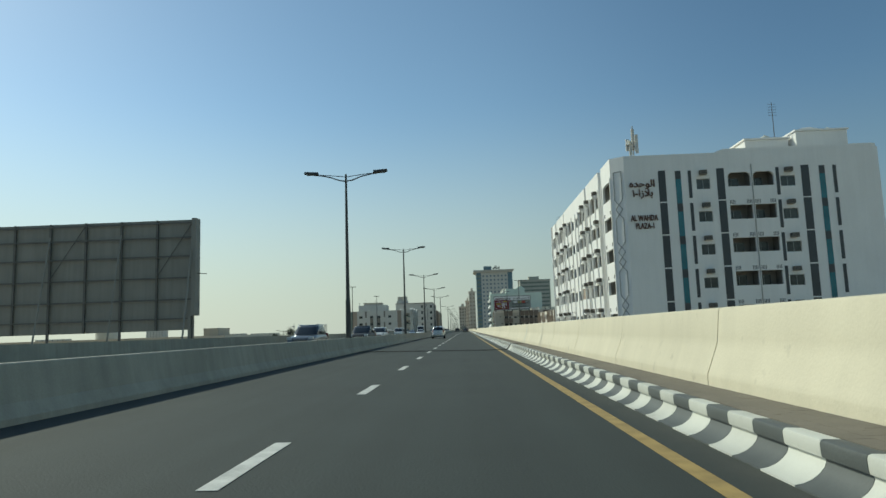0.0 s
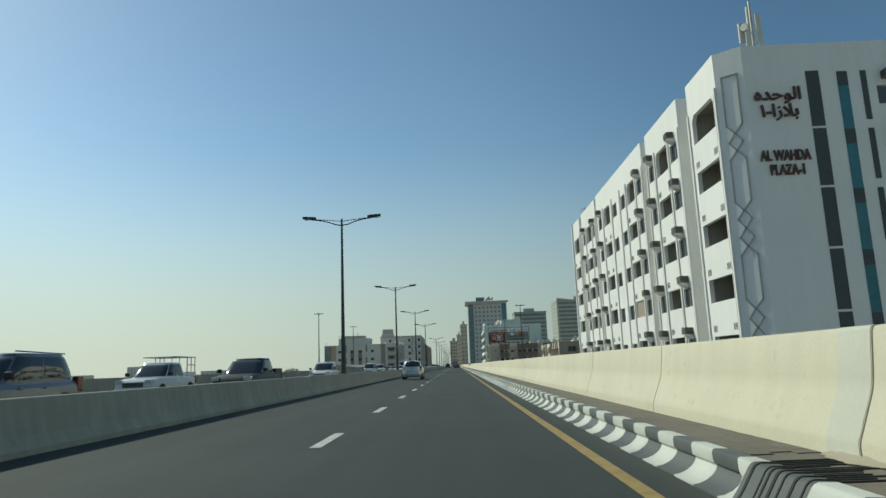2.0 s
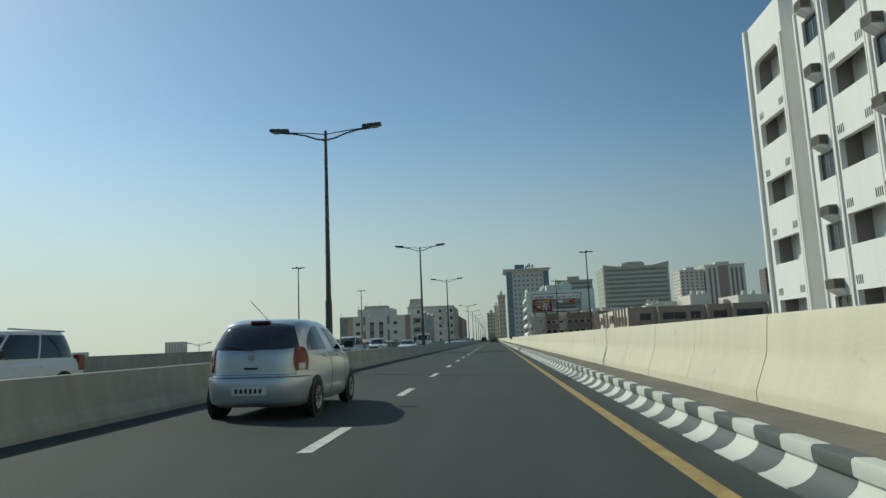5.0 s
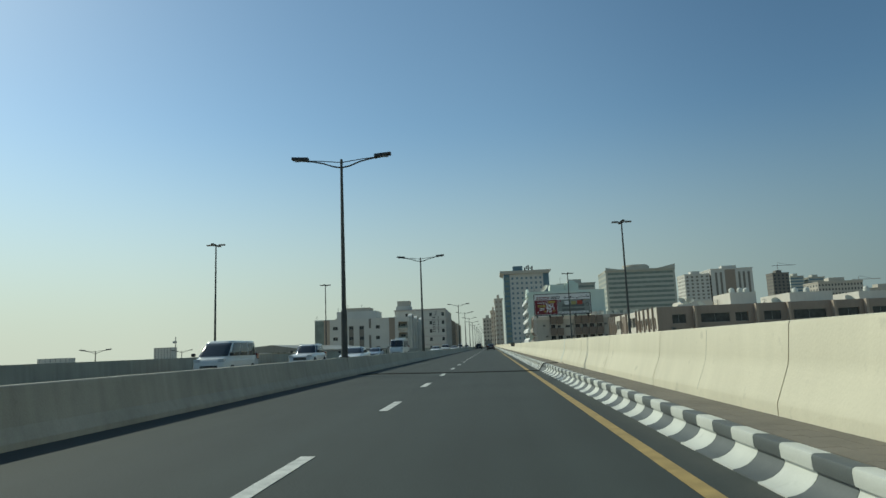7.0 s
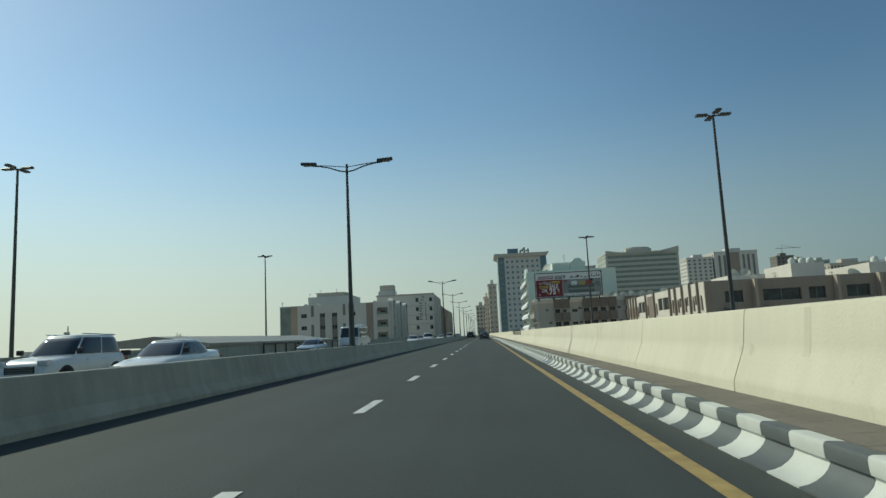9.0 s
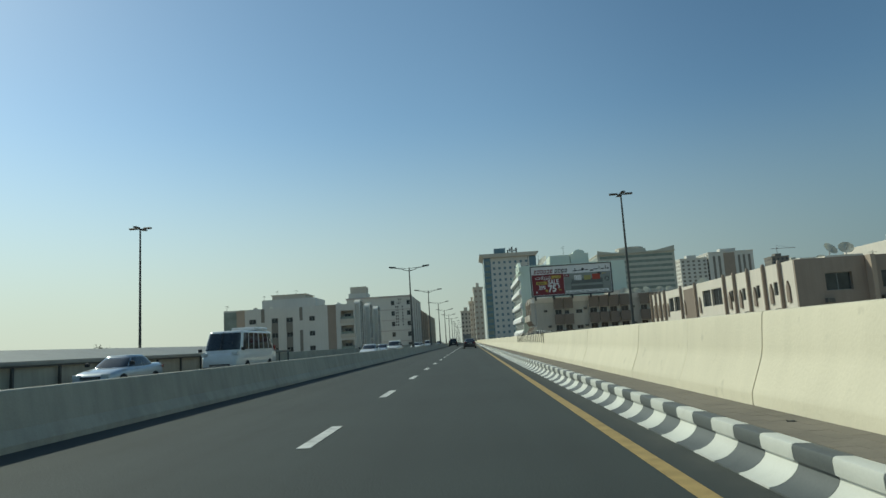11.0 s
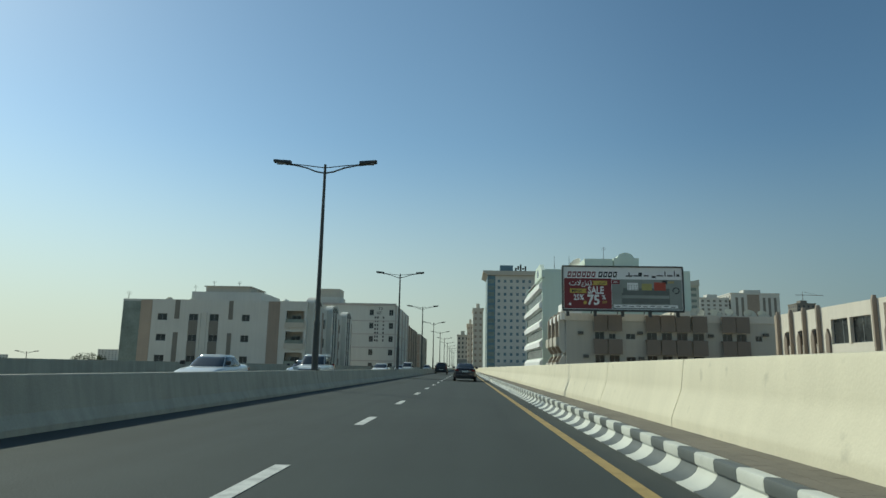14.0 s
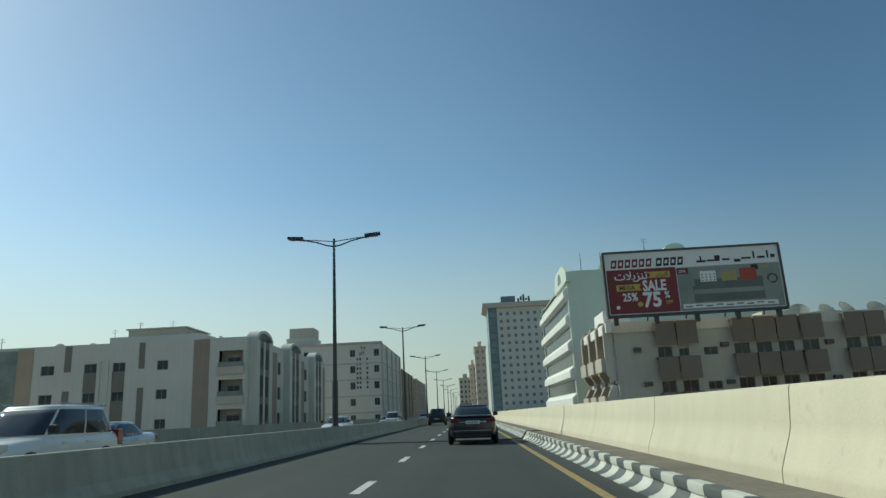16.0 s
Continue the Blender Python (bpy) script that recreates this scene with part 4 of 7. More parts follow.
# rounded top of the stair house
bm = bmesh.new()
prism(bm, [(35.4 + 1.6 * (1 - math.cos(math.pi * k / 8)), 20.38 + 0.8 * math.sin(math.pi * k / 8)) for k in range(9)], 1, 70, 75)
part("vaulted_cap", bm, WHITE_WALL, plaza)


# ---- billboard seen from behind ----
def hoarding_back():
    b = thing("billboard_back", "back of a large grey steel billboard on posts", "billboard", pose(-20.12, 48.3, 0))
    W, z0, z1 = 21.6, 1.75, 9.95
    n = 8
    for k in range(n):
        part("sheet", boxes((-W + W / n * k + 0.03, -W + W / n * (k + 1) - 0.03, 0.3, 0.34, z0 if k < n - 1 else z0 + 0.02, z1)), BOARD_BACK, b)
    for k in range(n + 1):
        x = -W + W / n * k
        part("upright", boxes((x - 0.07, x + 0.07, 0.12, 0.28, GROUND_Z if k % 2 == 0 else z0, z1)), BOARD_RIB, b)
        if k % 2 == 0:
            part("stay", tube(bmesh.new(), (x, 0.15, z1 - 1.0), (x, -3.0, GROUND_Z), 0.07, n=6), BOARD_BACK, b)
    for z in (2.6, 4.0, 5.6, 7.2, 8.6, 9.7):
        part("rail", boxes((-W, 0, 0.02, 0.11, z - 0.05, z + 0.05)), BOARD_RIB, b)
    for k in (0, 3, 6):
        x = -W + W / n * (k + 1)
        part("brace", tube(bmesh.new(), (x, 0.06, 5.6), (x + W / n, 0.06, 9.7), 0.04, n=5), BOARD_RIB, b)
    part("edge_box", boxes((0.0, 0.32, -0.1, 0.75, 2.8, z1 + 0.05)), BOARD_BACK, b)
    part("edge_leg", boxes((-0.25, -0.05, 0.0, 0.7, GROUND_Z, 2.797)), BOARD_BACK, b)
    part("lamp_arm", tube(bmesh.new(), (0.3, 0.3, 5.9), (1.0, 0.3, 5.85), 0.03, n=5), STEEL_DARK, b)
    return b


hoarding_back()
shop = thing("shop_building", "low cream shop building with a flared roof edge", "building")
shell(shop, -50, -19.3, 53, 66, 1.3, CREAM_WALL)
part("cornice", boxes((-50.3, -19.0, 52.7, 66.3, 0.75, 1.05), bevel=0.05), BEIGE_WALL, shop)
part("roof_block", boxes((-21.2, -20.0, 53.4, 56, 0.8, 1.9)), BEIGE_WALL, shop)
roof_tank(-30.5, 56, 0.8, 0.9, 1.6)

# ---- grey-white apartment house with arched gables, across the road ----
ah = thing("apartment_house", "off-white three-storey apartment house with tan bands and arched gables", "building", group="houses across the road")
AX0, AX1, AY0, AY1, AZ = -56.3, -25.9, 317.1, 361.0, 11.25
m = facade(AX0, AY0, AX1, AY0)
rows = (8.95, 5.6, 2.25, -1.1, -4.4)
U = lambda x: x - AX0
holes, wins, tans = [], [], []
for x0, x1 in ((-50.4, -48.8), (-45.2, -43.7), (-41.8, -40.3), (-36.5, -35.2)):
    for zt in rows[:4]:
        holes.append((U(x0), U(x1), zt - 1.1, zt))
        wins.append((U(x0), zt - 1.1, x1 - x0))
for zt in rows[:4]:
    holes.append((U(-29.2), U(-26.3), zt - 1.2, zt + 0.75))
holed_wall(m, AX1 - AX0, GROUND_Z, AZ, holes, OFF_WALL, ah)
for u, z, w in wins:
    window(ah, u, z, w, 1.1, m)
for x0, x1, z0, z1 in ((-53.3, -51.4, GROUND_Z, 11.1), (-47.6, -46.8, 8.1, 11.15), (-47.6, -46.8, 0.8, 5.9), (-38.7, -38.0, 8.1, 11.15), (-38.7, -38.0, 0.8, 5.9), (-32.2, -30.3, GROUND_Z, 11.15)):
    on_face("tan_band", m, U(x0), U(x1), z0, z1, -0.05, 0.0, BAND_WALL if x1 - x0 < 1.2 else DUST_BROWN if x0 > -40 else TAN_WALL, ah, "tan painted band")
for x0, x1 in ((-45.2, -43.7), (-41.8, -40.3)):
    for k in range(3):
        on_face("tan_band", m, U(x0), U(x1), rows[k + 1], rows[k] - 1.1, -0.03, 0.0, BAND_WALL, ah)
for x in (-43.3, -42.3):
    on_face("white_frame", m, U(x) - 0.08, U(x) + 0.08, GROUND_Z, 9.1, -0.12, 0.0, OFF_WALL, ah)
on_face("white_frame", m, U(-43.38), U(-42.22), 9.1, 9.3, -0.12, 0.0, OFF_WALL, ah)
on_face("end_panel", m, U(-56.2), U(-53.3), GROUND_Z, 10.9, -0.06, 0.0, GREEN_GLASS, ah, "dark green glass wall panel")
for k, zt in enumerate(rows[:4]):
    on_face("balcony_back", m, U(-29.4), U(-26.25), zt - 2.2, zt + 0.95, 1.5, 1.6, BEIGE_WALL, ah)
    window(ah, U(-28.6), zt - 1.9, 1.5, 2.0, m, deep=1.42)
    on_face("balcony_front", m, U(-29.3), U(-26.1), zt - 2.0, zt - 1.15, -0.35, -0.2, BEIGE_WALL, ah)
    on_face("glass_rail", m, U(-29.2), U(-26.2), zt - 1.15, zt - 0.6, -0.3, -0.27, GREEN_GLASS, ah, "green glass balcony rail")
# long side with three arched bays
m = facade(AX1, AY0, AX1, AY1)
LN = AY1 - AY0
holes = []
cols = [3.0 + 5.0 * k for k in range(8)]
for c in cols:
    for zt in rows[:4]:
        holes.append((c, c + 1.6, zt - 1.4, zt + 0.3))
holed_wall(m, LN - 0.302, GROUND_Z, AZ, holes, OFF_WALL, ah, u0=0.302)
for c in cols:
    for zt in rows[:4]:
        window(ah, c, zt - 1.4, 1.6, 1.7, m)
for k, c in enumerate((1.0, 16.0, 31.0)):
    on_face("bay_pier", m, c, c + 1.3, GROUND_Z, AZ - 0.2, -0.9, 0.0, OFF_WALL, ah)
    on_face("bay_pier", m, c + 5.2, c + 6.5, GROUND_Z, AZ - 0.2, -0.9, 0.0, OFF_WALL, ah)
    on_face("bay_band", m, c + 8.0, c + 10.5, GROUND_Z, AZ - 1.0, -0.35, 0.0, DUST_BROWN, ah, "tan painted band")
    on_face("bay_mullion", m, c + 2.95, c + 3.55, GROUND_Z, AZ - 0.3, -0.86, 0.0, OFF_WALL, ah)
    for zt in rows[:4]:
        for a, b in ((1.33, 2.92), (3.58, 5.17)):
            on_face("bay_glass", m, c + a, c + b, zt - 1.5, zt + 1.2, -0.80, -0.5, GLASS, ah, "dark glazed bay")
            on_face("bay_spandrel", m, c + a, c + b, zt + 1.2, zt + 2.05, -0.82, -0.45, BAND_WALL, ah, "dark grey spandrel")
    bm = bmesh.new()
    arc = [(c + 3.25 - 3.3 * math.cos(math.pi * i / 14), AZ - 0.2 + 1.25 * math.sin(math.pi * i / 14)) for i in range(15)]
    inn = [(c + 3.25 - 2.7 * math.cos(math.pi * i / 14), AZ - 0.2 + 0.9 * math.sin(math.pi * i / 14)) for i in range(15)]
    prism(bm, arc + inn[::-1], 1, -0.95, 0.4)
    ob = part("arched_gable", bm, OFF_WALL, ah)
    ob.matrix_basis = m
    bm = bmesh.new()
    prism(bm, inn, 1, -0.90, -0.7)
    ob = part("gable_glass", bm, GLASS, ah, "dark arched gable window")
    ob.matrix_basis = m
shell(ah, AX0, AX1, AY0, AY1, AZ, OFF_WALL, skip=("s", "e"))
part("penthouse", boxes((-54.0, -40.0, 338.6, 351, AZ - 0.5, 14.9)), OFF_WALL, ah)
part("penthouse", boxes((-51.4, -42.6, 339, 348, 14.9, 15.9)), BEIGE_WALL, ah)
part("penthouse_cap", boxes((-51.7, -42.3, 338.7, 348.3, 15.903, 16.1)), BEIGE_WALL, ah)
for x, y, z in ((-53.6, 339.2, 14.9), (-50.6, 341, 16.1), (-55.6, 317.3, AZ), (-45.5, 341, 16.1)):
    antenna(x, y, z, 1.3, bars=2)
for x, y in ((-49.5, 319.0), (-46.0, 320.0)):
    dish(x, y, AZ - 0.5, 0.55, 20)
roof_tank(-30.5, 321, AZ - 0.5, 0.8, 1.1)


def slab_house(name, label, x0, x1, y0, y1, z1, mat, cols_s, cols_e, step, trim_mat, side="e", group="houses across the road", win=(1.3, 1.4), south=None):
    """A plain house with rows of windows on its south face and on its long side, a trim at each floor and a roof edge."""
    h = thing(name, label, "building", group=group)
    levels = []
    z = z1 - 1.5
    while z > GROUND_Z + 1.5:
        levels.append(z)
        z -= step
    for (fx0, fy0, fx1, fy1), n in (((x0, y0, x1, y0), cols_s), ((x1, y0, x1, y1) if side == "e" else (x0, y1, x0, y0), cols_e)):
        m = facade(fx0, fy0, fx1, fy1)
        ln = math.hypot(fx1 - fx0, fy1 - fy0)
        hs = []
        mids = south if south and fx0 != fx1 else [ln * (k + 0.5) / n for k in range(n)]
        for c in mids:
            c -= win[0] / 2
            for zt in levels:
                hs.append((c, c + win[0], zt - win[1], zt))
        end = 0.302 if fx0 == fx1 else 0.0
        holed_wall(m, ln - end, GROUND_Z, z1, hs, mat, h, u0=end)
        for c, c1, z0, zt in hs:
            window(h, c, z0, win[0], win[1], m, deep=0.15)
        for zt in levels:
            on_face("floor_band", m, 0.05, ln - 0.05, zt - step + 0.35, zt - step + 0.6, -0.12, 0.0, trim_mat, h)
        if n > 3 and mids is not south:
            for k in range(0, n, 2):
                c = ln * k / n
                on_face("pilaster", m, c + 0.1, c + 0.75, GROUND_Z, z1 - 0.2, -0.3, 0.0, trim_mat, h)
    shell(h, x0, x1, y0, y1, z1, mat, skip=("s", side))
    part("roof_edge", boxes((x0 - 0.25, x1 + 0.25, y0 - 0.25, y0 + 0.05, z1 - 0.45, z1 + 0.1)), trim_mat, h)
    return h


h2 = slab_house("apartment_house", "pale grey four-storey apartment house with a roof water tower", -39.5, -18.4, 382.0, 424, 17.1, OFF_WALL, 4, 9, 3.4, PINK_WALL, south=(5.0, 15.0, 20.1), win=(1.1, 1.5))
part("tank_tower", boxes((-39.0, -33.0, 383, 390, 16.6, 18.8)), OFF_WALL, h2)
part("tank_block", boxes((-38.5, -33.3, 383.5, 389, 18.8, 21.0)), BEIGE_WALL, h2)
m = facade(-39.5, 382.0, -18.4, 382.0)
lettering("letters", "TO", 0.85, PRINT_BLACK, h2, m, 16.75, 15.55, 0.02, stretch=0.95, bold=0.02)
lettering("letters", "LET", 0.85, PRINT_BLACK, h2, m, 16.35, 14.5, 0.02, stretch=0.95, bold=0.02)
for k in range(7):
    for u in (15.85, 16.45, 17.95):
        on_face("number_bar", m, u, u + 0.36, 13.3 - 0.98 * k, 13.82 - 0.98 * k, -0.03, 0.0, PRINT_BLACK, h2)
slab_house("apartment_house", "brown-tan four-storey apartment house beyond the white one", -37.1, -18.8, 430, 470, 14.4, TAN_WALL, 4, 8, 3.3, BROWN_WALL)
slab_house("apartment_house", "tan apartment house far along the road", -37, -18.5, 480, 530, 14.2, TAN_WALL, 4, 10, 3.3, BEIGE_WALL)

# ---- brown-panelled building with the advertising hoarding ----
bb = thing("panelled_building", "two-tone apartment building with brown shading panels and corner balconies", "building")
BX0, BX1, BY0, BY1, BZ = 13.8, 43.6, 303.0, 317.0, 8.9
m = facade(BX0, BY0, BX1, BY0)
U2 = lambda x: x - BX0
holes, shades = [], ((17.5, 19.3), (19.45, 21.35), (24.6, 26.5), (26.65, 28.55), (28.7, 30.6), (30.9, 32.9), (34.9, 36.7), (36.8, 38.6))
spots = []
for x0, x1 in shades:
    for zt in (6.4, 3.25, 0.1):
        if (x0, zt) == (19.45, 6.4):
            continue
        spots.append((U2(x0) + 0.25, zt - 1.15, x1 - x0 - 0.5, 1.15))
for x, w in ((19.7, 0.9), (22.0, 1.3), (39.6, 0.9)):
    for zt in (6.2, 3.05, -0.1):
        if x == 19.7 and zt != 6.2:
            continue
        spots.append((U2(x), zt - 0.75, w, 0.75))
holes = [(u, u + w, z, z + h) for u, z, w, h in spots]
holed_wall(m, BX1 - BX0, GROUND_Z, BZ, holes, BEIGE_WALL, bb)
for u, z, w, h in spots:
    window(bb, u, z, w, h, m, deep=0.14)
for x0, x1 in shades:
    for z0, z1 in ((6.5, 8.7), (3.35, 5.4), (0.2, 2.2)):
        bm = bmesh.new()
        prism(bm, [(-0.75, z0), (-0.75, z1), (-0.003, z1), (-0.003, z1 - 0.12), (-0.63, z1 - 0.12), (-0.63, z0)], 0, U2(x0), U2(x1))
        ob = part("shading_panel", bm, BROWN_WALL, bb, "brown concrete shading panel")
        ob.matrix_basis = m
for x, z in ((15.9, 6.5), (16.4, 3.3), (23.8, 6.6), (24.0, 3.2), (33.6, 6.4), (33.8, 3.1), (40.8, 6.6)):
    air_conditioner(bb, U2(x), z - 0.5, m, False)
on_face("roof_band", m, -0.2, BX1 - BX0 + 0.2, 7.9, 8.9, -0.12, 0.0, CREAM_WALL, bb)
shell(bb, BX0, BX1, BY0, BY1, BZ, BEIGE_WALL, skip=("s", "w"))
# its side towards the viaduct: balconies and paired fins
m = facade(BX0, BY1, BX0, BY0)
LN = BY1 - BY0
holes = [(u, u + 3.2, z, z + 1.9) for u in (1.6, 6.0, 10.4) for z in (5.6, 2.1, -1.4)]
holed_wall(m, LN - 0.302, GROUND_Z, BZ, holes, WHITE_WALL, bb, u0=0.302)
for u0, u1, z0, z1 in holes:
    on_face("balcony_back", m, u0 - 0.2, u1 + 0.2, z0 - 1.0, z1 + 0.2, 1.4, 1.5, CREAM_WALL, bb)
    window(bb, u0 + 0.5, z0 - 0.9, 1.6, 2.2, m, deep=1.32)
    on_face("balcony_front", m, u0 - 0.05, u1 - 0.15, z0 - 1.05, z0 + 0.05, -1.35, -1.2, BEIGE_WALL, bb, "beige balcony box", 0.04)
    for ue in (u0 - 0.04, u1 - 0.29):
        on_face("balcony_side", m, ue, ue + 0.13, z0 - 1.04, z0 + 0.04, -1.198, -0.003, BEIGE_WALL, bb)
    on_face("balcony_floor", m, u0 - 0.05, u1 - 0.15, z0 - 1.2, z0 - 1.053, -1.35, -0.002, BEIGE_WALL, bb)
for k, u in enumerate((0.75, 1.2, 5.0, 5.45, 9.4, 9.85, 13.3)):
    for z0, z1 in ((GROUND_Z, 3.1), (3.5, 9.35)):
        bm = bmesh.new()
        prism(bm, [(-0.02, z0), (-0.5, z0), (-0.95, z0 + 0.7), (-0.95, z1 - 0.8), (-0.5, z1), (-0.02, z1)], 0, u, u + 0.24)
        ob = part("fin", bm, TAN_WALL if k % 2 else CREAM_WALL, bb, "pointed concrete fin")
        ob.matrix_basis = m
on_face("roof_band", m, -0.1, LN + 0.1, 8.0, 8.9, -0.7, 0.0, WHITE_WALL, bb)
part("stair_house", boxes((14.4, 17.2, 310, 315, 8.4, 11.0), bevel=0.05), WHITE_WALL, bb)
dish(33.0, 306.5, 8.4, 1.0, -20), dish(35.4, 306, 8.4, 0.9, 15), dish(37.6, 306.5, 8.4, 1.0, 25), dish(40.2, 306, 8.4, 0.9, 0), dish(42.4, 306.8, 8.4, 0.9, 10)
part("roof_room", boxes((30.5, 33.4, 309, 315, 8.4, 10.0)), CREAM_WALL, bb)

# ---- the advertising hoarding on its roof ----
ad = thing("advertising_billboard", "large roof billboard with a red sale print and a sofa picture", "billboard", facade(13.25, 301.3, 29.3, 300.9) @ pose(0, 0, 1.0) @ Matrix.Diagonal((0.973, 1, 0.926, 1)))
AW, A0, A1 = 16.5, 9.0, 15.3
part("board", boxes((0, AW, 0, 0.5, A0, A1)), PRINT_WHITE, ad)
for x0, x1, z0, z1 in ((-0.15, AW + 0.15, A1, A1 + 0.2), (-0.15, AW + 0.15, A0 - 0.25, A0), (-0.2, 0.0, A0, A1), (AW, AW + 0.2, A0, A1)):
    part("frame", boxes((x0, x1, -0.12, 0.55, z0, z1)), STEEL_DARK, ad)
part("red_field", boxes((0.1, 6.7, -0.012, 0.0, A0 + 0.1, 13.6)), RED, ad, "deep red printed field")
part("picture_field", boxes((6.75, AW - 0.1, -0.008, 0.0, A0 + 0.1, 13.5)), PRINT_GREY, ad, "grey-green printed room picture")
part("sofa_print", boxes((7.6, 15.2, -0.014, -0.009, 9.9, 11.5), (8.3, 14.7, -0.014, -0.009, 11.5, 12.2)), PRINT_SOFA, ad, "printed dark sofa")
part("rug_print", boxes((7.0, 15.8, -0.013, -0.009, 9.3, 9.75)), PRINT_WHITE, ad)
for x0, x1, z0, z1, mt in ((8.9, 10.4, 11.9, 13.0, PRINT_WHITE), (10.9, 12.3, 11.9, 12.9, PRINT_OLIVE), (12.6, 14.2, 11.9, 13.1, PRINT_ORANGE)):
    part("cushion_print", boxes((x0, x1, -0.02, -0.015, z0, z1)), mt, ad)
part("lamp_print", tube(bmesh.new(), (15.6, -0.009, 11.9), (15.6, -0.016, 11.9), 0.5, n=16), PRINT_BLACK, ad)
part("lamp_print", tube(bmesh.new(), (15.6, -0.017, 11.9), (15.6, -0.02, 11.9), 0.36, n=16), PRINT_GREY, ad)
I4 = Matrix.Identity(4)
# brand name as plain slanted bars, red then black, and its script as dark bars
bm_x = 0.55
for k in range(10):
    bm = bmesh.new()
    x0, w = bm_x, (0.52 if k not in (6,) else 0.55)
    prism(bm, [(x0, 13.78), (x0 + w, 13.78), (x0 + w + 0.14, 14.62), (x0 + 0.14, 14.62)], 1, -0.014, 0.0)
    prism(bm, [(x0 + 0.16, 14.02), (x0 + w - 0.12, 14.02), (x0 + w - 0.04, 14.38), (x0 + 0.24, 14.38)], 1, -0.016, -0.0141, 1)
    part("name_bar", bm, [RED if k < 6 else PRINT_BLACK, PRINT_WHITE], ad)
    bm_x += w + (0.15 if k != 5 else 0.45)
for x0, w, z0, dz in ((8.75, 0.9, 13.7, 0.22), (9.1, 0.16, 13.9, 0.45), (9.75, 1.2, 13.75, 0.2), (10.5, 0.5, 13.95, 0.4), (11.2, 0.7, 13.78, 0.2), (12.3, 0.6, 13.55, 0.3), (13.0, 0.9, 13.8, 0.2),
                       (14.1, 0.16, 13.8, 0.75), (14.5, 0.7, 13.8, 0.22), (15.4, 0.16, 13.8, 0.8), (15.75, 0.4, 13.8, 0.35)):
    part("script_bar", boxes((x0, x0 + w, -0.014, 0.0, z0 + 0.2, z0 + 0.2 + dz), bevel=0.004), PRINT_BLACK, ad)
lettering("letters", "\uFE95\uFEFC\uFEF3\uFEB0\uFEE8\uFE97", 1.15, PRINT_WHITE, ad, I4, 0.8, 12.55, 0.016, stretch=0.95, bold=0.012)
for name_z, x0, x1, z0, z1 in (("r", 4.0, 6.1, 12.6, 13.25), ("l", 0.9, 3.3, 11.4, 12.05)):
    bm = bmesh.new()
    zm, notch = (z0 + z1) / 2, 0.25
    tail = [(x0, z0), (x0 + notch, zm), (x0, z1), (x1, z1), (x1, z0)] if name_z == "r" else [(x0, z0), (x0, z1), (x1, z1), (x1 - notch, zm), (x1, z0)]
    prism(bm, tail, 1, -0.02, -0.012)
    part("ribbon", bm, PRINT_YELLOW, ad, "yellow printed ribbon")
lettering("letters", "\uFEF1\uFEAE\uFE92\uFEDB", 0.62, PRINT_BLACK, ad, I4, 4.75, 12.78, 0.024)
lettering("letters", "MEGA", 0.58, PRINT_BLACK, ad, I4, 1.15, 11.52, 0.024, stretch=0.95, bold=0.008)
lettering("letters", "SALE", 1.5, PRINT_WHITE, ad, I4, 3.4, 11.33, 0.016, stretch=0.70, bold=0.045)
lettering("letters", "25%", 1.12, PRINT_WHITE, ad, I4, 1.4, 10.38, 0.016, stretch=0.76, bold=0.03)
lettering("letters", "75", 2.05, PRINT_WHITE, ad, I4, 3.3, 9.72, 0.016, stretch=0.86, bold=0.07)
lettering("letters", "%", 0.95, PRINT_WHITE, ad, I4, 5.35, 10.5, 0.016, stretch=0.8, bold=0.02)
lettering("letters", "OFF", 0.5, PRINT_YELLOW, ad, I4, 5.4, 9.9, 0.016, stretch=0.75, bold=0.012)
part("badge", tube(bmesh.new(), (3.0, -0.012, 10.0), (3.0, -0.02, 10.0), 0.26, n=12), PRINT_YELLOW, ad)
part("badge", tube(bmesh.new(), (0.9, -0.012, 9.75), (0.9, -0.02, 9.75), 0.2, n=6), PRINT_WHITE, ad)
part("price_tag", boxes((6.78, 7.85, -0.02, -0.008, 12.8, 13.4)), RED, ad)
lettering("letters", "25%", 0.42, PRINT_WHITE, ad, I4, 6.9, 12.95, 0.024)
part("price_tag", boxes((13.75, 14.4, -0.02, -0.008, 12.85, 13.4)), PRINT_BLACK, ad)
lettering("letters", "1649", 0.5, PRINT_YELLOW, ad, I4, 14.5, 12.95, 0.02, stretch=0.9)
for k in range(9):
    part("rug_stripe", boxes((7.2 + 0.95 * k, 7.85 + 0.95 * k, -0.018, -0.0135, 9.42 + 0.08 * (k % 2), 9.55 + 0.08 * (k % 2))), PRINT_SOFA, ad)
for k in range(12):
    part("cushion_dot", tube(bmesh.new(), (9.1 + 0.38 * (k % 4), -0.0205, 12.05 + 0.3 * (k // 4)), (9.1 + 0.38 * (k % 4), -0.023, 12.05 + 0.3 * (k // 4)), 0.08, n=7), PRINT_SOFA, ad)
part("sofa_arm", boxes((7.4, 8.1, -0.02, -0.0145, 9.9, 11.7), bevel=0.002), PRINT_GREY, ad)
part("sofa_arm", boxes((14.7, 15.4, -0.02, -0.0145, 9.9, 11.7), bevel=0.002), PRINT_GREY, ad)
part("sofa_seat", boxes((8.15, 14.65, -0.019, -0.0145, 10.7, 11.15), bevel=0.002), PRINT_GREY, ad)
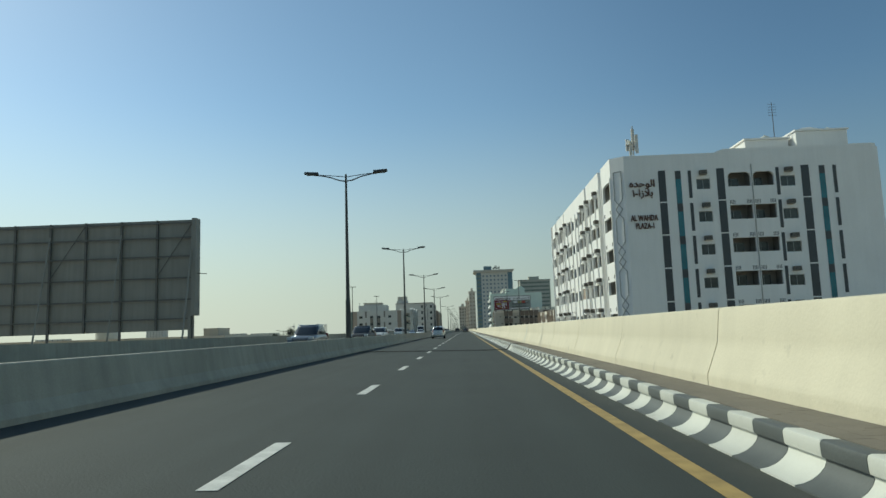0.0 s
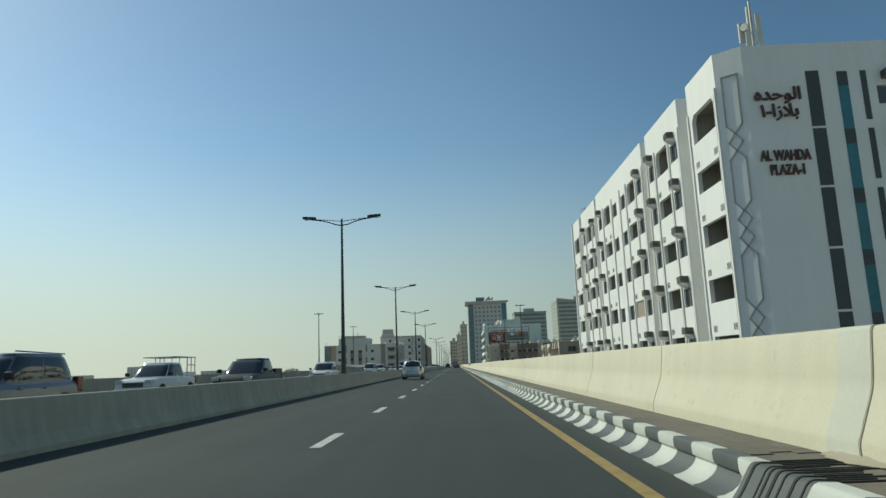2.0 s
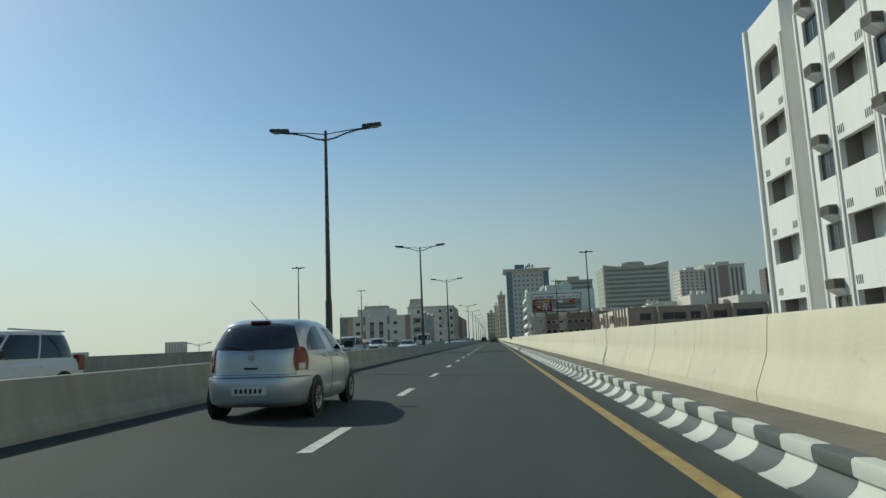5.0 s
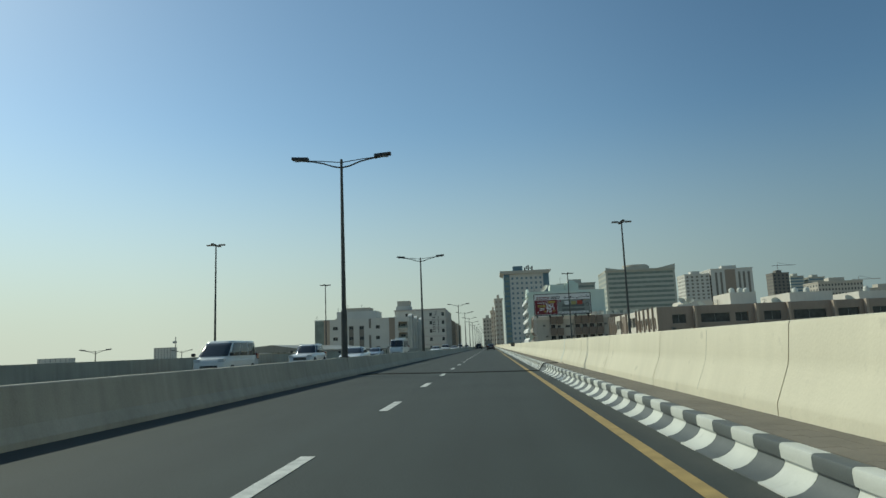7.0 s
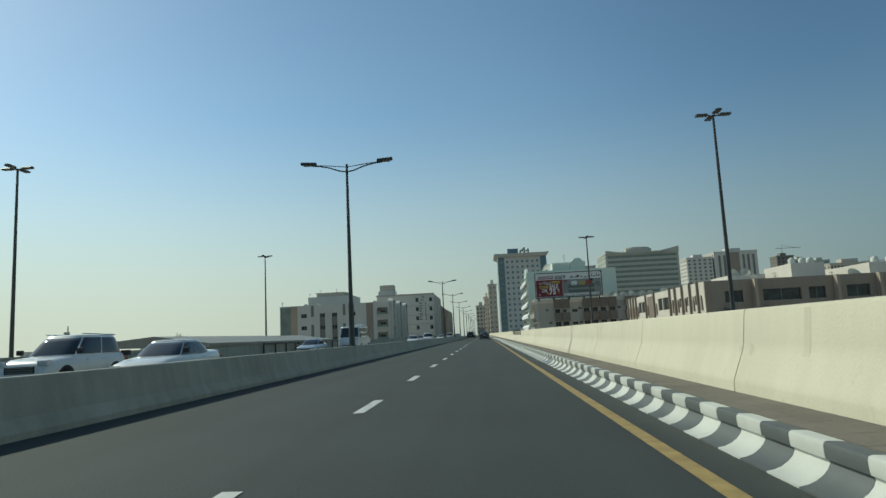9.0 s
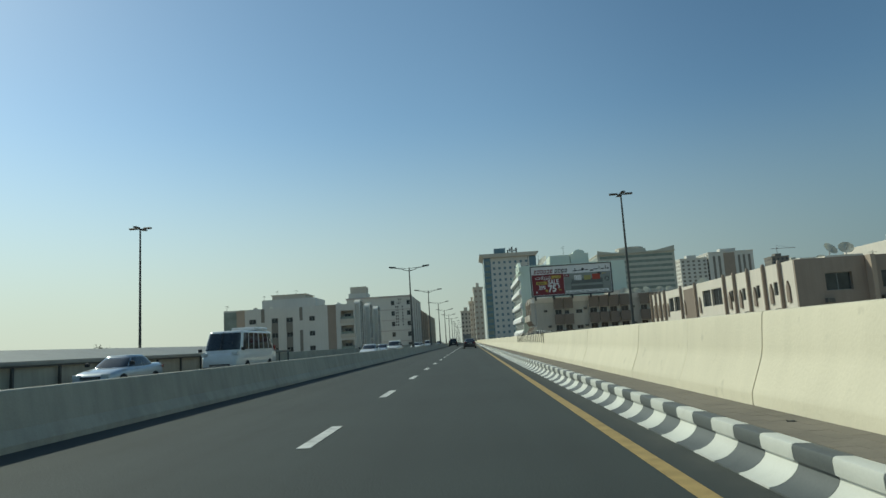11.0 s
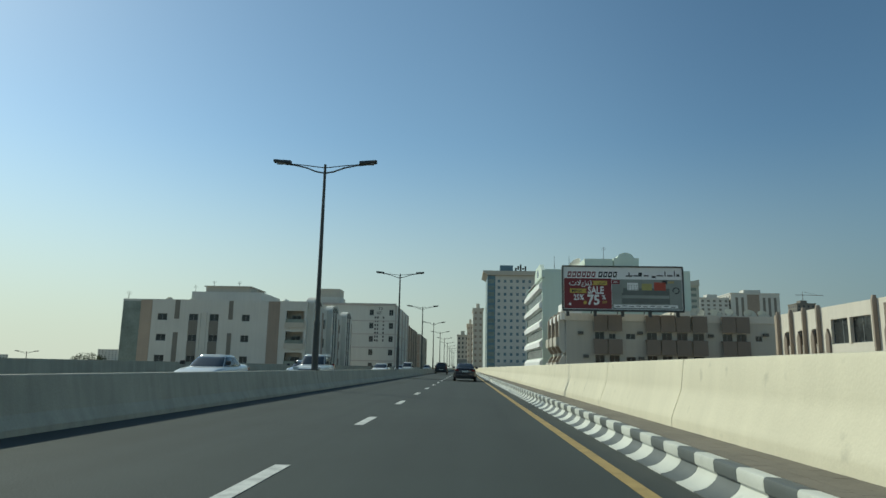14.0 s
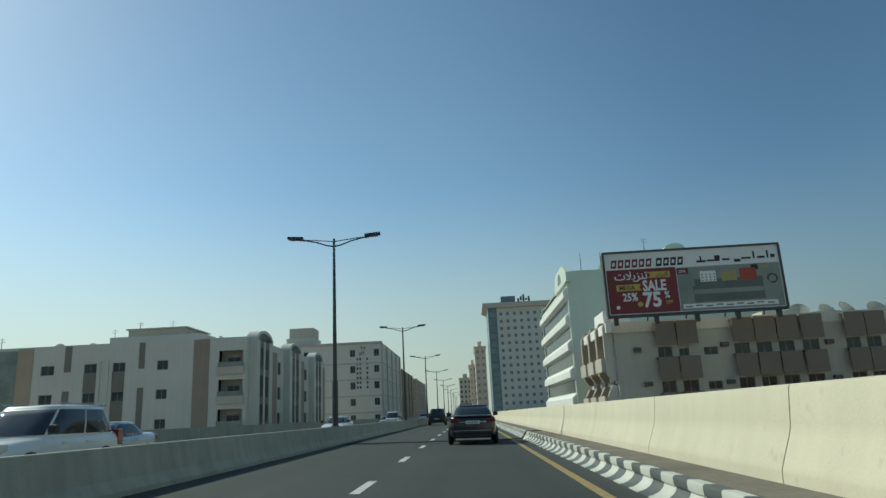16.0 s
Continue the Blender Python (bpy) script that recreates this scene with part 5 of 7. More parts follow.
for k in range(5):
    part("strut", tube(bmesh.new(), (0.6 + 3.8 * k, 0.6, A1 - 0.6), (0.6 + 3.8 * k, 4.0, 8.0), 0.08, n=6), STEEL_DARK, ad)
    part("footing", boxes((0.4 + 3.8 * k, 0.8 + 3.8 * k, 0.05, 0.45, 8.0, A0 - 0.25)), STEEL_DARK, ad)

# ---- mint office building behind it ----
mint = thing("office_building", "pale mint office building with banded windows along its side", "building")
MX0, MX1, MY0, MY1, MZ = 12.5, 36.8, 320.0, 349.0, 17.6
part("wall", boxes((MX0 + 0.02, MX1, MY0, MY0 + 0.3, GROUND_Z, MZ)), MINT_WALL, mint)
m = facade(MX0, MY1, MX0, MY0)
holes = [(0.5, 28.5, z, z + 1.5) for z in (12.6, 9.4, 6.2, 3.0, -0.2)]
holed_wall(m, MY1 - MY0 - 0.302, GROUND_Z, MZ - 1.5, holes, MINT_WALL, mint, u0=0.302)
for u0, u1, z0, z1 in holes:
    for k in range(7):
        window(mint, u0 + 4.0 * k, z0, 4.0, 1.5, m, deep=0.1, split=2)
    bm = bmesh.new()
    prism(bm, [(0.0, z1 + 0.1), (-0.5, z1 + 0.3), (-0.5, z1 + 1.1), (0.0, z1 + 1.6)], 0, 0.6, 28.6)
    ob = part("sloped_band", bm, WHITE_WALL, mint, "white sloping band")
    ob.matrix_basis = m
bm = bmesh.new()
prism(bm, [(20.0, MZ - 1.5), (20.0, MZ - 0.4), (22.0, MZ + 0.9), (28.0, MZ + 0.9), (30.7, MZ - 0.4), (30.7, MZ - 1.5)], 1, -0.3, 0.3)
ob = part("gable", bm, MINT_WALL, mint)
ob.matrix_basis = m
bm = bmesh.new()
prism(bm, [(25 - 1.3 * math.cos(math.pi * i / 10), MZ - 0.9 + 1.3 * math.sin(math.pi * i / 10)) for i in range(11)], 1, -0.34, -0.29)
ob = part("arched_window", bm, GLASS, mint)
ob.matrix_basis = m
shell(mint, MX0, MX1, MY0, MY1, MZ, MINT_WALL, skip=("s", "w"))
part("plant_room", boxes((19.9, 24.6, 322, 329, 17.1, 19.8)), MINT_WALL, mint)
part("plant_room", boxes((24.8, 29.0, 322, 329, 17.1, 20.0)), MINT_WALL, mint)
bm = bmesh.new()
prism(bm, [(26.9 - 1.4 * math.cos(math.pi * i / 10), 20.0 + 1.0 * math.sin(math.pi * i / 10)) for i in range(11)], 1, 322.5, 326)
part("vault", bm, MINT_WALL, mint)
dish(18.4, 322.5, 17.1, 1.5, -60, "large grey satellite dish on a roof")
antenna(14.7, 321.5, 17.1, 3.0, bars=0), antenna(17.2, 321.5, 17.1, 3.0, bars=0), antenna(23.5, 324, 19.8, 2.4, bars=2)

# ---- hotel tower ----
tw = thing("hotel_tower", "tall white hotel tower with small square windows and blue corner strips", "building")
TX0, TX1, TY0, TY1, TZ = 10.0, 38.3, 525.0, 553.0, 44.9
WX0, WX1 = 13.7, 34.6
part("wall", boxes((WX0, WX1, TY0, TY1, GROUND_Z, TZ)), OFF_WALL, tw)
part("corner_strip", boxes((TX0, WX0, TY0 + 0.5, TY1, GROUND_Z, TZ)), BLUE_CLAD, tw, "blue-grey clad corner strip")
part("corner_strip", boxes((WX1, TX1, TY0 + 0.5, TY1, GROUND_Z, TZ)), BLUE_CLAD, tw, "blue-grey clad corner strip")
bm = bmesh.new()
prism(bm, [(TX0 + 0.4, TZ), (TX0 - 2.2, TZ + 1.5), (TX0 - 2.2, TZ + 2.1), (TX1 + 1.4, TZ + 2.1), (TX1 + 1.4, TZ + 1.5), (TX1 - 0.6, TZ)], 1, TY0 - 1.4, TY1)
part("roof_slab", bm, BEIGE_WALL, tw, "flaring roof slab")
part("roof_house", boxes((16.0, 22.2, TY0 + 2, TY0 + 10, TZ + 2.1, TZ + 5.2)), BLUE_CLAD, tw)
for k in range(5):
    part("sign_bar", boxes((23.1 + 1.15 * k, 23.95 + 1.15 * k, TY0 + 2, TY0 + 2.2, TZ + 2.5 + 0.6 * (k % 2), TZ + 4.1 + 0.8 * (k % 3))), STEEL_DARK, tw)
for k in range(3):
    part("sign_post", boxes((23.4 + 2.2 * k, 23.55 + 2.2 * k, TY0 + 2.2, TY0 + 2.4, TZ + 2.1, TZ + 3.4)), STEEL_DARK, tw)
m = facade(WX0, TY0, WX1, TY0)
for i in range(7):
    for j in range(15):
        window(tw, 1.1 + 2.92 * i, TZ - 3.4 - 3.12 * j, 1.2, 1.35, m, deep=-0.04, glass=BLUE_CLAD)
for j in range(15):
    on_face("strip_glass", facade(TX0, TY0 + 0.5, WX0, TY0 + 0.5), 0.5, 3.2, TZ - 3.7 - 3.12 * j, TZ - 1.8 - 3.12 * j, -0.05, 0.0, GREEN_GLASS, tw)
m = facade(TX0, TY1, TX0, TY0 + 0.5)
for j in range(15):
    on_face("strip_glass", m, 1.0, 26.0, TZ - 3.7 - 3.12 * j, TZ - 2.0 - 3.12 * j, -0.05, 0.0, GREEN_GLASS, tw)
part("podium", boxes((7.0, 41.0, TY0 - 9, TY0 - 1.5, GROUND_Z, 1.6)), BEIGE_WALL, tw)


def far_tower(name, label, x0, x1, y0, y1, z1, mat, glass, n_s, n_w, step, win_h, kind="grid", group="far towers"):
    """A far block: each storey's windows on the south and west faces, and a roof house."""
    t = thing(name, label, "building", group=group)
    part("wall", boxes((x0, x1, y0, y1, GROUND_Z, z1)), mat, t)
    part("roof_edge", boxes((x0 - 0.4, x1 + 0.4, y0 - 0.4, y1 + 0.4, z1, z1 + 0.7)), mat, t)
    w = x1 - x0
    part("roof_house", boxes((x0 + w * 0.3, x0 + w * 0.65, y0 + 3, y0 + 10, z1 + 0.703, z1 + 3.4)), mat, t)
    for (fx0, fy0, fx1, fy1), n in (((x0, y0, x1, y0), n_s), ((x0, y1, x0, y0), n_w)):
        m = facade(fx0, fy0, fx1, fy1)
        ln = math.hypot(fx1 - fx0, fy1 - fy0)
        z = z1 - 1.2
        while z > 0:
            if kind == "band":
                on_face("window_band", m, ln * 0.03, ln * 0.97, z - win_h, z, -0.08, 0.0, glass, t)
            else:
                for k in range(n):
                    c = ln * (k + 0.5) / n
                    ww = ln / n * 0.45
                    key = (name, round(ww, 2), round(win_h, 2), glass.name)
                    if key not in window_kinds:
                        me = bpy.data.meshes.new("window")
                        bm = boxes((0, ww, -0.06, 0.0, 0, win_h))
                        bm.to_mesh(me), bm.free()
                        me.materials.append(glass)
                        window_kinds[key] = me
                    share("window", window_kinds[key], t, m @ pose(c - ww / 2, 0, z - win_h))
            z -= step
    return t


gt = far_tower("office_tower", "broad grey-green glazed office tower with a roof disc", 90, 142, 620, 655, 53.5, GREEN_WALL, GREEN_GLASS, 1, 1, 3.6, 1.8, "band")
bm = bmesh.new()
prism(bm, [(90, 53.5), (90, 56.2), (101, 54.5), (129, 54.5), (142, 57.2), (142, 53.5)], 1, 618.8, 619.5)
part("curved_parapet", bm, GREEN_WALL, gt)
part("roof_disc", tube(bmesh.new(), (115, 632, 56.9), (115, 632, 58.3), 9.5, n=24), BEIGE_WALL, gt)
far_tower("far_tower", "cream apartment tower far away", 182, 204.5, 735, 760, 58.5, OFF_WALL, BAND_WALL, 5, 6, 3.3, 1.7)
shafts = far_tower("far_tower", "cream apartment tower with dark window shafts", 206, 243.5, 735, 772, 62.5, OFF_WALL, BAND_WALL, 0, 7, 3.3, 1.9)
m = facade(206, 735, 243.5, 735)
for u0, u1, dz in ((3.6, 5.6, 2.8), (8.0, 10.0, 2.8), (24.5, 26.5, 2.8), (28.6, 30.6, 2.8), (33.0, 35.0, 2.8)):
    on_face("window_shaft", m, u0, u1, GROUND_Z, 62.5 - dz, -0.08, 0.0, BAND_WALL, shafts)
on_face("brown_panel", m, 12.5, 22.0, GROUND_Z, 62.0, -0.06, 0.0, DUST_BROWN, shafts)
far_tower("far_tower", "grey-green office slab far away", 47, 72, 560, 580, 40, GREEN_WALL, GREEN_GLASS, 1, 1, 3.2, 1.4, "band")
far_tower("far_tower", "pale pinkish narrow tower beside the hotel", 3.9, 9.2, 570, 600, 32.5, CREAM_WALL, TAN_WALL, 2, 7, 3.2, 1.3)
far_tower("far_tower", "pale narrow tower far along the road", 0.8, 4.6, 600, 630, 26.0, CREAM_WALL, TAN_WALL, 2, 6, 3.2, 1.3)
far_tower("far_tower", "grey tower far along the road", -6.0, 2.0, 690, 720, 24.0, BEIGE_WALL, DARK_PANEL, 3, 6, 3.2, 1.6)
far_tower("far_tower", "dark unfinished tower far away", 288, 304, 800, 816, 62, BAND_WALL, DARK_PANEL, 4, 4, 3.4, 1.8)
far_tower("far_tower", "pale blue glazed tower far away", 327, 341, 850, 870, 62, GREEN_WALL, BLUE_CLAD, 1, 1, 3.3, 1.6, "band")
far_tower("far_tower", "pale blue glazed tower far away", 346, 363, 850, 870, 60, GREEN_WALL, BLUE_CLAD, 1, 1, 3.3, 1.6, "band")
far_tower("far_tower", "long beige apartment slab far away", 236, 267, 600, 622, 36.5, BEIGE_WALL, DARK_PANEL, 14, 5, 3.2, 1.5)
far_tower("far_tower", "beige apartment slab far away", 267.5, 305, 600, 620, 30.5, BEIGE_WALL, DARK_PANEL, 9, 5, 3.2, 1.5)
for x, y, z in ((296, 805, 65.4), (318, 700, 40)):
    cr = thing("tower_crane", "thin lattice tower crane far away", "crane", pose(x, y, 0), group="far cranes")
    part("mast", tube(bmesh.new(), (0, 0, GROUND_Z if z < 50 else z - 2.7), (0, 0, z + 6), 0.35, n=4), STEEL, cr)
    part("jib", tube(bmesh.new(), (-6, 0, z + 5), (18, 0, z + 5), 0.25, n=4), STEEL, cr)
    part("tie", tube(bmesh.new(), (0, 0, z + 8), (14, 0, z + 5), 0.1, n=4), STEEL, cr)
    part("cap", tube(bmesh.new(), (0, 0, z + 5.5), (0, 0, z + 8), 0.3, 0.1, n=4), STEEL, cr)

# ---- low beige house with fins beside the viaduct ----
lb = thing("finned_house", "low beige house with paired concrete fins and flat roofs", "building")
FX0, FX1, FY0, FY1, FZ = 29.8, 91.3, 226.5, 275.5, 6.7
m = facade(FX0, FY1, FX0, FY0)
LN = FY1 - FY0
wide = ((10.0, 15.5), (24.5, 31.0))
holes = [(a, b, z, z + 2.0) for a, b in wide for z in (3.6, 0.1, -3.4)]
small = [(u, u + 0.9, z, z + 1.3) for u in (2.2, 4.6, 7.0, 33.6, 36.8, 40.4, 44.4) for z in (3.7, 0.2)]
holed_wall(m, LN - 0.302, GROUND_Z, FZ, holes + small, CREAM_WALL, lb, u0=0.302)
for u0, u1, z0, z1 in holes:
    n = 2
    for k in range(n):
        window(lb, u0 + (u1 - u0) / n * k, z0, (u1 - u0) / n, z1 - z0, m, deep=0.2, split=1)
    on_face("mullion_wall", m, (u0 + u1) / 2 - 0.15, (u0 + u1) / 2 + 0.15, z0, z1, -0.1, 0.19, CREAM_WALL, lb)
for u0, u1, z0, z1 in small:
    window(lb, u0, z0, 0.9, 1.3, m, deep=0.15)
for u in (1.0, 3.5, 5.9, 8.3, 16.2, 22.2, 32.2, 35.2, 38.9, 42.7, 46.2):
    bm = bmesh.new()
    prism(bm, [(-0.01, GROUND_Z), (-0.34, GROUND_Z), (-0.34, 6.6), (-0.25, 6.95), (-0.01, 6.95)], 0, u, u + 0.20)
    ob = part("fin", bm, DUST_BROWN, lb, "concrete fin")
    ob.matrix_basis = m
    bm = bmesh.new()
    prism(bm, [(u + 1.0, 2.9), (u + 1.0, 4.3), (u + 1.28, 4.9), (u + 1.56, 4.3), (u + 1.56, 2.9)], 1, -0.16, -0.003)
    ob = part("pointed_shade", bm, BROWN_WALL, lb, "brown pointed window shade")
    ob.matrix_basis = m
for u in (37.2, 44.8, 6.0):
    air_conditioner(lb, u + 0.9, 2.0, m, False)
# flat strip set on the wall; its dark brown stands for recess shade
on_face("recess", m, 17.2, 21.8, GROUND_Z, 6.3, -0.04, 0.0, BROWN_WALL, lb, "brown wall strip coloured dark like a shaded recess")
# shaded south front; its wall's darker brown carries part of that shade
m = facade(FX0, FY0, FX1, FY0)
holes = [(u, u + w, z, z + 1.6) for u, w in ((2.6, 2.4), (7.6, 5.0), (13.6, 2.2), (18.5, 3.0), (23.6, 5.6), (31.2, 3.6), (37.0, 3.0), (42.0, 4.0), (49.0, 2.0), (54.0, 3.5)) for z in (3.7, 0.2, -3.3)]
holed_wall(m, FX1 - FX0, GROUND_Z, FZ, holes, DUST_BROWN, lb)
for u0, u1, z0, z1 in holes:
    window(lb, u0, z0, u1 - u0, 1.6, m, deep=0.3)
for u in (6.3, 16.9, 22.4, 30.1, 35.6, 47.2, 52.4):
    bm = bmesh.new()
    prism(bm, [(-0.01, GROUND_Z), (-0.7, GROUND_Z), (-0.95, 6.0), (-0.9, 6.69), (-0.01, 6.69)], 0, u, u + 0.4)
    ob = part("fin", bm, TAN_WALL, lb, "concrete fin")
    ob.matrix_basis = m
for u in (2.3, 7.4, 14.5, 33.5):
    air_conditioner(lb, u + 0.4, 2.6, m, False)
shell(lb, FX0, FX1, FY0, FY1, FZ, TAN_WALL, skip=("s", "w"))
for x0, x1, y0, y1, z1 in ((34.6, 38.2, 230.2, 234.0, 7.2), (40.0, 46.0, 246, 254, 8.6), (47.5, 52.5, 240, 250, 9.6), (58.0, 66.0, 238, 252, 9.0), (72, 80, 240, 250, 8.8)):
    part("roof_room", boxes((x0, x1, y0, y1, 6.2, z1)), CREAM_WALL, lb)
for x, y, z in ((48.6, 242, 9.6), (50.2, 242, 9.6), (51.6, 242.5, 9.6), (60, 240, 9.0), (62.2, 240, 9.0), (74, 241, 8.8)):
    roof_tank(x, y, z, 0.55, 1.0)
for x, y, z, k in ((38.5, 238, 6.2, 10), (41.5, 239, 6.2, 30), (54.5, 236, 6.2, 10), (69, 238, 6.2, 15), (34, 262, 6.2, 5), (35.5, 231, 7.2, 20), (37.1, 231, 7.2, -15)):
    dish(x, y, z, 0.7 if z > 7 else 1.0, k)
for x, y in ((45, 240), (56, 245)):
    antenna(x, y, 6.2, 2.2)

# low roofs behind, between the finned house and the panelled building
for x0, x1, y0, y1, z1, mt in ((60, 100, 300, 330, 8.2, BEIGE_WALL), (50, 78, 345, 380, 10.5, CREAM_WALL), (105, 150, 290, 330, 7.0, BEIGE_WALL), (95, 140, 360, 395, 11.5, TAN_WALL)):
    slab_house("town_house", "plain beige flat-roofed town house", x0, x1, y0, y1, z1, mt, 9, 6, 3.2, BEIGE_WALL, side="w", group="town houses")
    for k in range(3):
        roof_tank(x0 + 6 + 8 * k, y0 + 5, z1 - 0.5, 0.9, 1.5)

# ---- far left: shed roof, small white boxes ----
shed = thing("long_shed", "long low metal-roofed shed beside the viaduct", "shed")
bm = bmesh.new()
prism(bm, [(-34, 1.4), (-24, 1.2), (-24, 1.5), (-29, 2.3), (-34, 1.9)], 1, 192, 239.4)
part("roof", bm, BOARD_BACK, shed)
part("wall", boxes((-33.5, -24.6, 192.5, 238.9, GROUND_Z, 1.2)), CONCRETE, shed)
rail = thing("guard_rail", "long pale steel guard rail on dark posts along the far barrier", "railing")
part("beam", boxes((-17.72, -17.50, 187.2, 229.6, 1.235, 1.36), bevel=0.02), BOARD_BACK, rail)
# dark strip added under the beam for the shade of its underside
part("underside_channel", boxes((-17.68, -17.54, 187.25, 229.55, 1.165, 1.233)), STEEL_DARK, rail)
post_mesh = part("post", boxes((-17.66, -17.55, -0.055, 0.055, -0.02, 1.163), bevel=0.01), STEEL_DARK, rail).data
bpy.data.objects["post"].matrix_basis = pose(0, 229.4, 0)
for k in range(1, 15):
    share("post", post_mesh, rail, pose(0, 229.4 - 3.01 * k, 0))
for x, y, w, h in ((-778, 1613, 43, 25.5), (-560, 1500, 60, 9), (-420, 1300, 50, 7), (-980, 1500, 70, 10)):
    slab_house("town_house", "pale flat-roofed building far off in the haze", x, x + w, y, y + 25, h, OFF_WALL, 6, 3, 4.2, OFF_WALL, group="town houses", win=(2.2, 1.6))
for x, y in ((-52, 190), (-62, 236), (-72, 283), (-80, 330)):
    far = copy_thing(lamp, pose(x, y, GROUND_Z))
    tagged(far, "far dark twin-arm street lamp on the ground below", group="far street lamps")
cc = thing("camera_pole", "thin grey pole with a camera box at its top", "pole", pose(-58, 225, GROUND_Z))
part("pole", tube(bmesh.new(), (0, 0, 0), (0, 0, 11.0), 0.12, 0.08, 8), STEEL, cc)
part("camera_box", boxes((-0.5, 0.2, -0.15, 0.15, 9.8, 10.2), bevel=0.03), STEEL, cc)


# ---- trees ----
def tree(x, y, h, r, seed, name_label="round dusty green street tree"):
    rnd = random.Random(seed)
    t = thing("tree", name_label, "tree", pose(x, y, GROUND_Z), group="street trees")
    bm = tubes([(0, 0, 0), (0.1, 0.05, h * 0.35), (0.0, 0.1, h * 0.62)], 0.28, 0.14, 8)
    for k in range(6):
        a = k * 1.05 + rnd.random()
        tube(bm, (0, 0.08, h * (0.42 + 0.03 * k)), (r * 0.6 * math.cos(a), r * 0.6 * math.sin(a), h * (0.62 + 0.05 * rnd.random() + 0.02 * k)), 0.1, 0.03, 6)
    part("trunk", bm, BARK, t)
    bm = bmesh.new()
    clumps = [(Vector((rnd.gauss(0, r * 0.42), rnd.gauss(0, r * 0.42), h * 0.74 + rnd.gauss(0, r * 0.30))), r * rnd.uniform(0.22, 0.42)) for _ in range(34)]
    for c, q in clumps:
        for _ in range(46):
            d = Vector((rnd.gauss(0, 1), rnd.gauss(0, 1), rnd.gauss(0, 0.8))).normalized() * q * rnd.uniform(0.55, 1.1)
            p, s = c + d, rnd.uniform(0.12, 0.24)
            u = Vector((rnd.gauss(0, 1), rnd.gauss(0, 1), rnd.gauss(0, 1))).normalized() * s
            w = u.cross(Vector((rnd.gauss(0, 1), rnd.gauss(0, 1), 1))).normalized() * s * 0.6
            bm.faces.new([bm.verts.new(v) for v in (p - u, p + w, p + u, p - w)])
    part("crown", bm, LEAF, t)
    tagged(t.children[-1], kind="stuff")


tree(-81, 310, 11.5, 3.6, 3)
tree(-77, 345, 9.0, 2.6, 5)
tree(-26.5, 560, 12.0, 4.0, 9)
tree(-90, 312, 9.0, 2.4, 11)


# ---- fence clamps and pipes along the parapet ----
for k in range(19):
    y = 193.45 + 0.8628 * k
    c = thing("rail_clamp", "dark steel clamp post hooked over the parapet", "post", pose(3.1, y, 0), group="parapet clamps")
    part("front_bar", boxes((-0.056, -0.03, -0.011, 0.011, 0.89, 1.42)), STEEL_DARK, c)
    part("back_bar", boxes((0.31, 0.336, -0.011, 0.011, 0.89, 1.39)), STEEL_DARK, c)
    part("bridge", boxes((-0.028, 0.308, -0.018, 0.018, 1.2805, 1.305)), STEEL_DARK, c)
rnd = random.Random(8)


def pipe(p, q, words="long grey steel pipe lying on the parapet"):
    t = thing("scaffold_pipe", words, "pipe", group="loose pipes")
    part("pipe_wall", tube(bmesh.new(), p, q, 0.017, n=8), STEEL, t)


# a loose heap: three layers, crossing a little, with ragged ends
for k in range(11):
    layer, i = (0, k) if k < 6 else (1, k - 6) if k < 9 else (2, k - 9)
    x, z = 3.10 + 0.046 * i + 0.02 * layer, 1.3235 + 0.034 * layer
    far_end = 196.6 + rnd.uniform(-1.6, 0.8)
    near_end = 192.9 + rnd.uniform(-0.3, 1.0)
    pipe((x, near_end, z), (x + rnd.uniform(-0.012, 0.012), far_end, z + rnd.uniform(0.0, 0.02) * layer))
pipe((3.09, 196.4, 1.3235), (3.13, 198.4, 1.3235))
pipe((3.15, 196.9, 1.3235), (3.17, 198.1, 1.3235))
pipe((3.21, 202.0, 1.3235), (3.19, 206.4, 1.3235))
pipe((3.10, 195.25, 1.297), (3.088, 194.35, 1.205), "grey steel pipe slipping down the parapet's face")


# ---- repair patches and stains on the parapet ----
for y0, y1 in ((133.30, 133.745), (35.41, 35.85)):
    bm = bmesh.new()
    face = [(2.92, 0.302)] + prof[1:10]
    prism(bm, [(x - 0.004, z + (0.004 if z > 1.2 else 0)) for x, z in face] + [(x + 0.02, z - 0.01) for x, z in reversed(face)], 1, y0, y1)
    tagged(link_mesh("mortar_patch", bm, PATCH, smooth=True), "pale grey mortar repair patch on the parapet", "patch", kind="structure")


bm = bmesh.new()
prism(bm, [(2.917, 0.303), (2.917, 0.37), (2.94, 0.37), (2.94, 0.303)], 1, 133.225, 133.31)
tagged(link_mesh("open_joint", bm, JOINT), "dark open foot of a parapet joint", "joint", kind="structure")


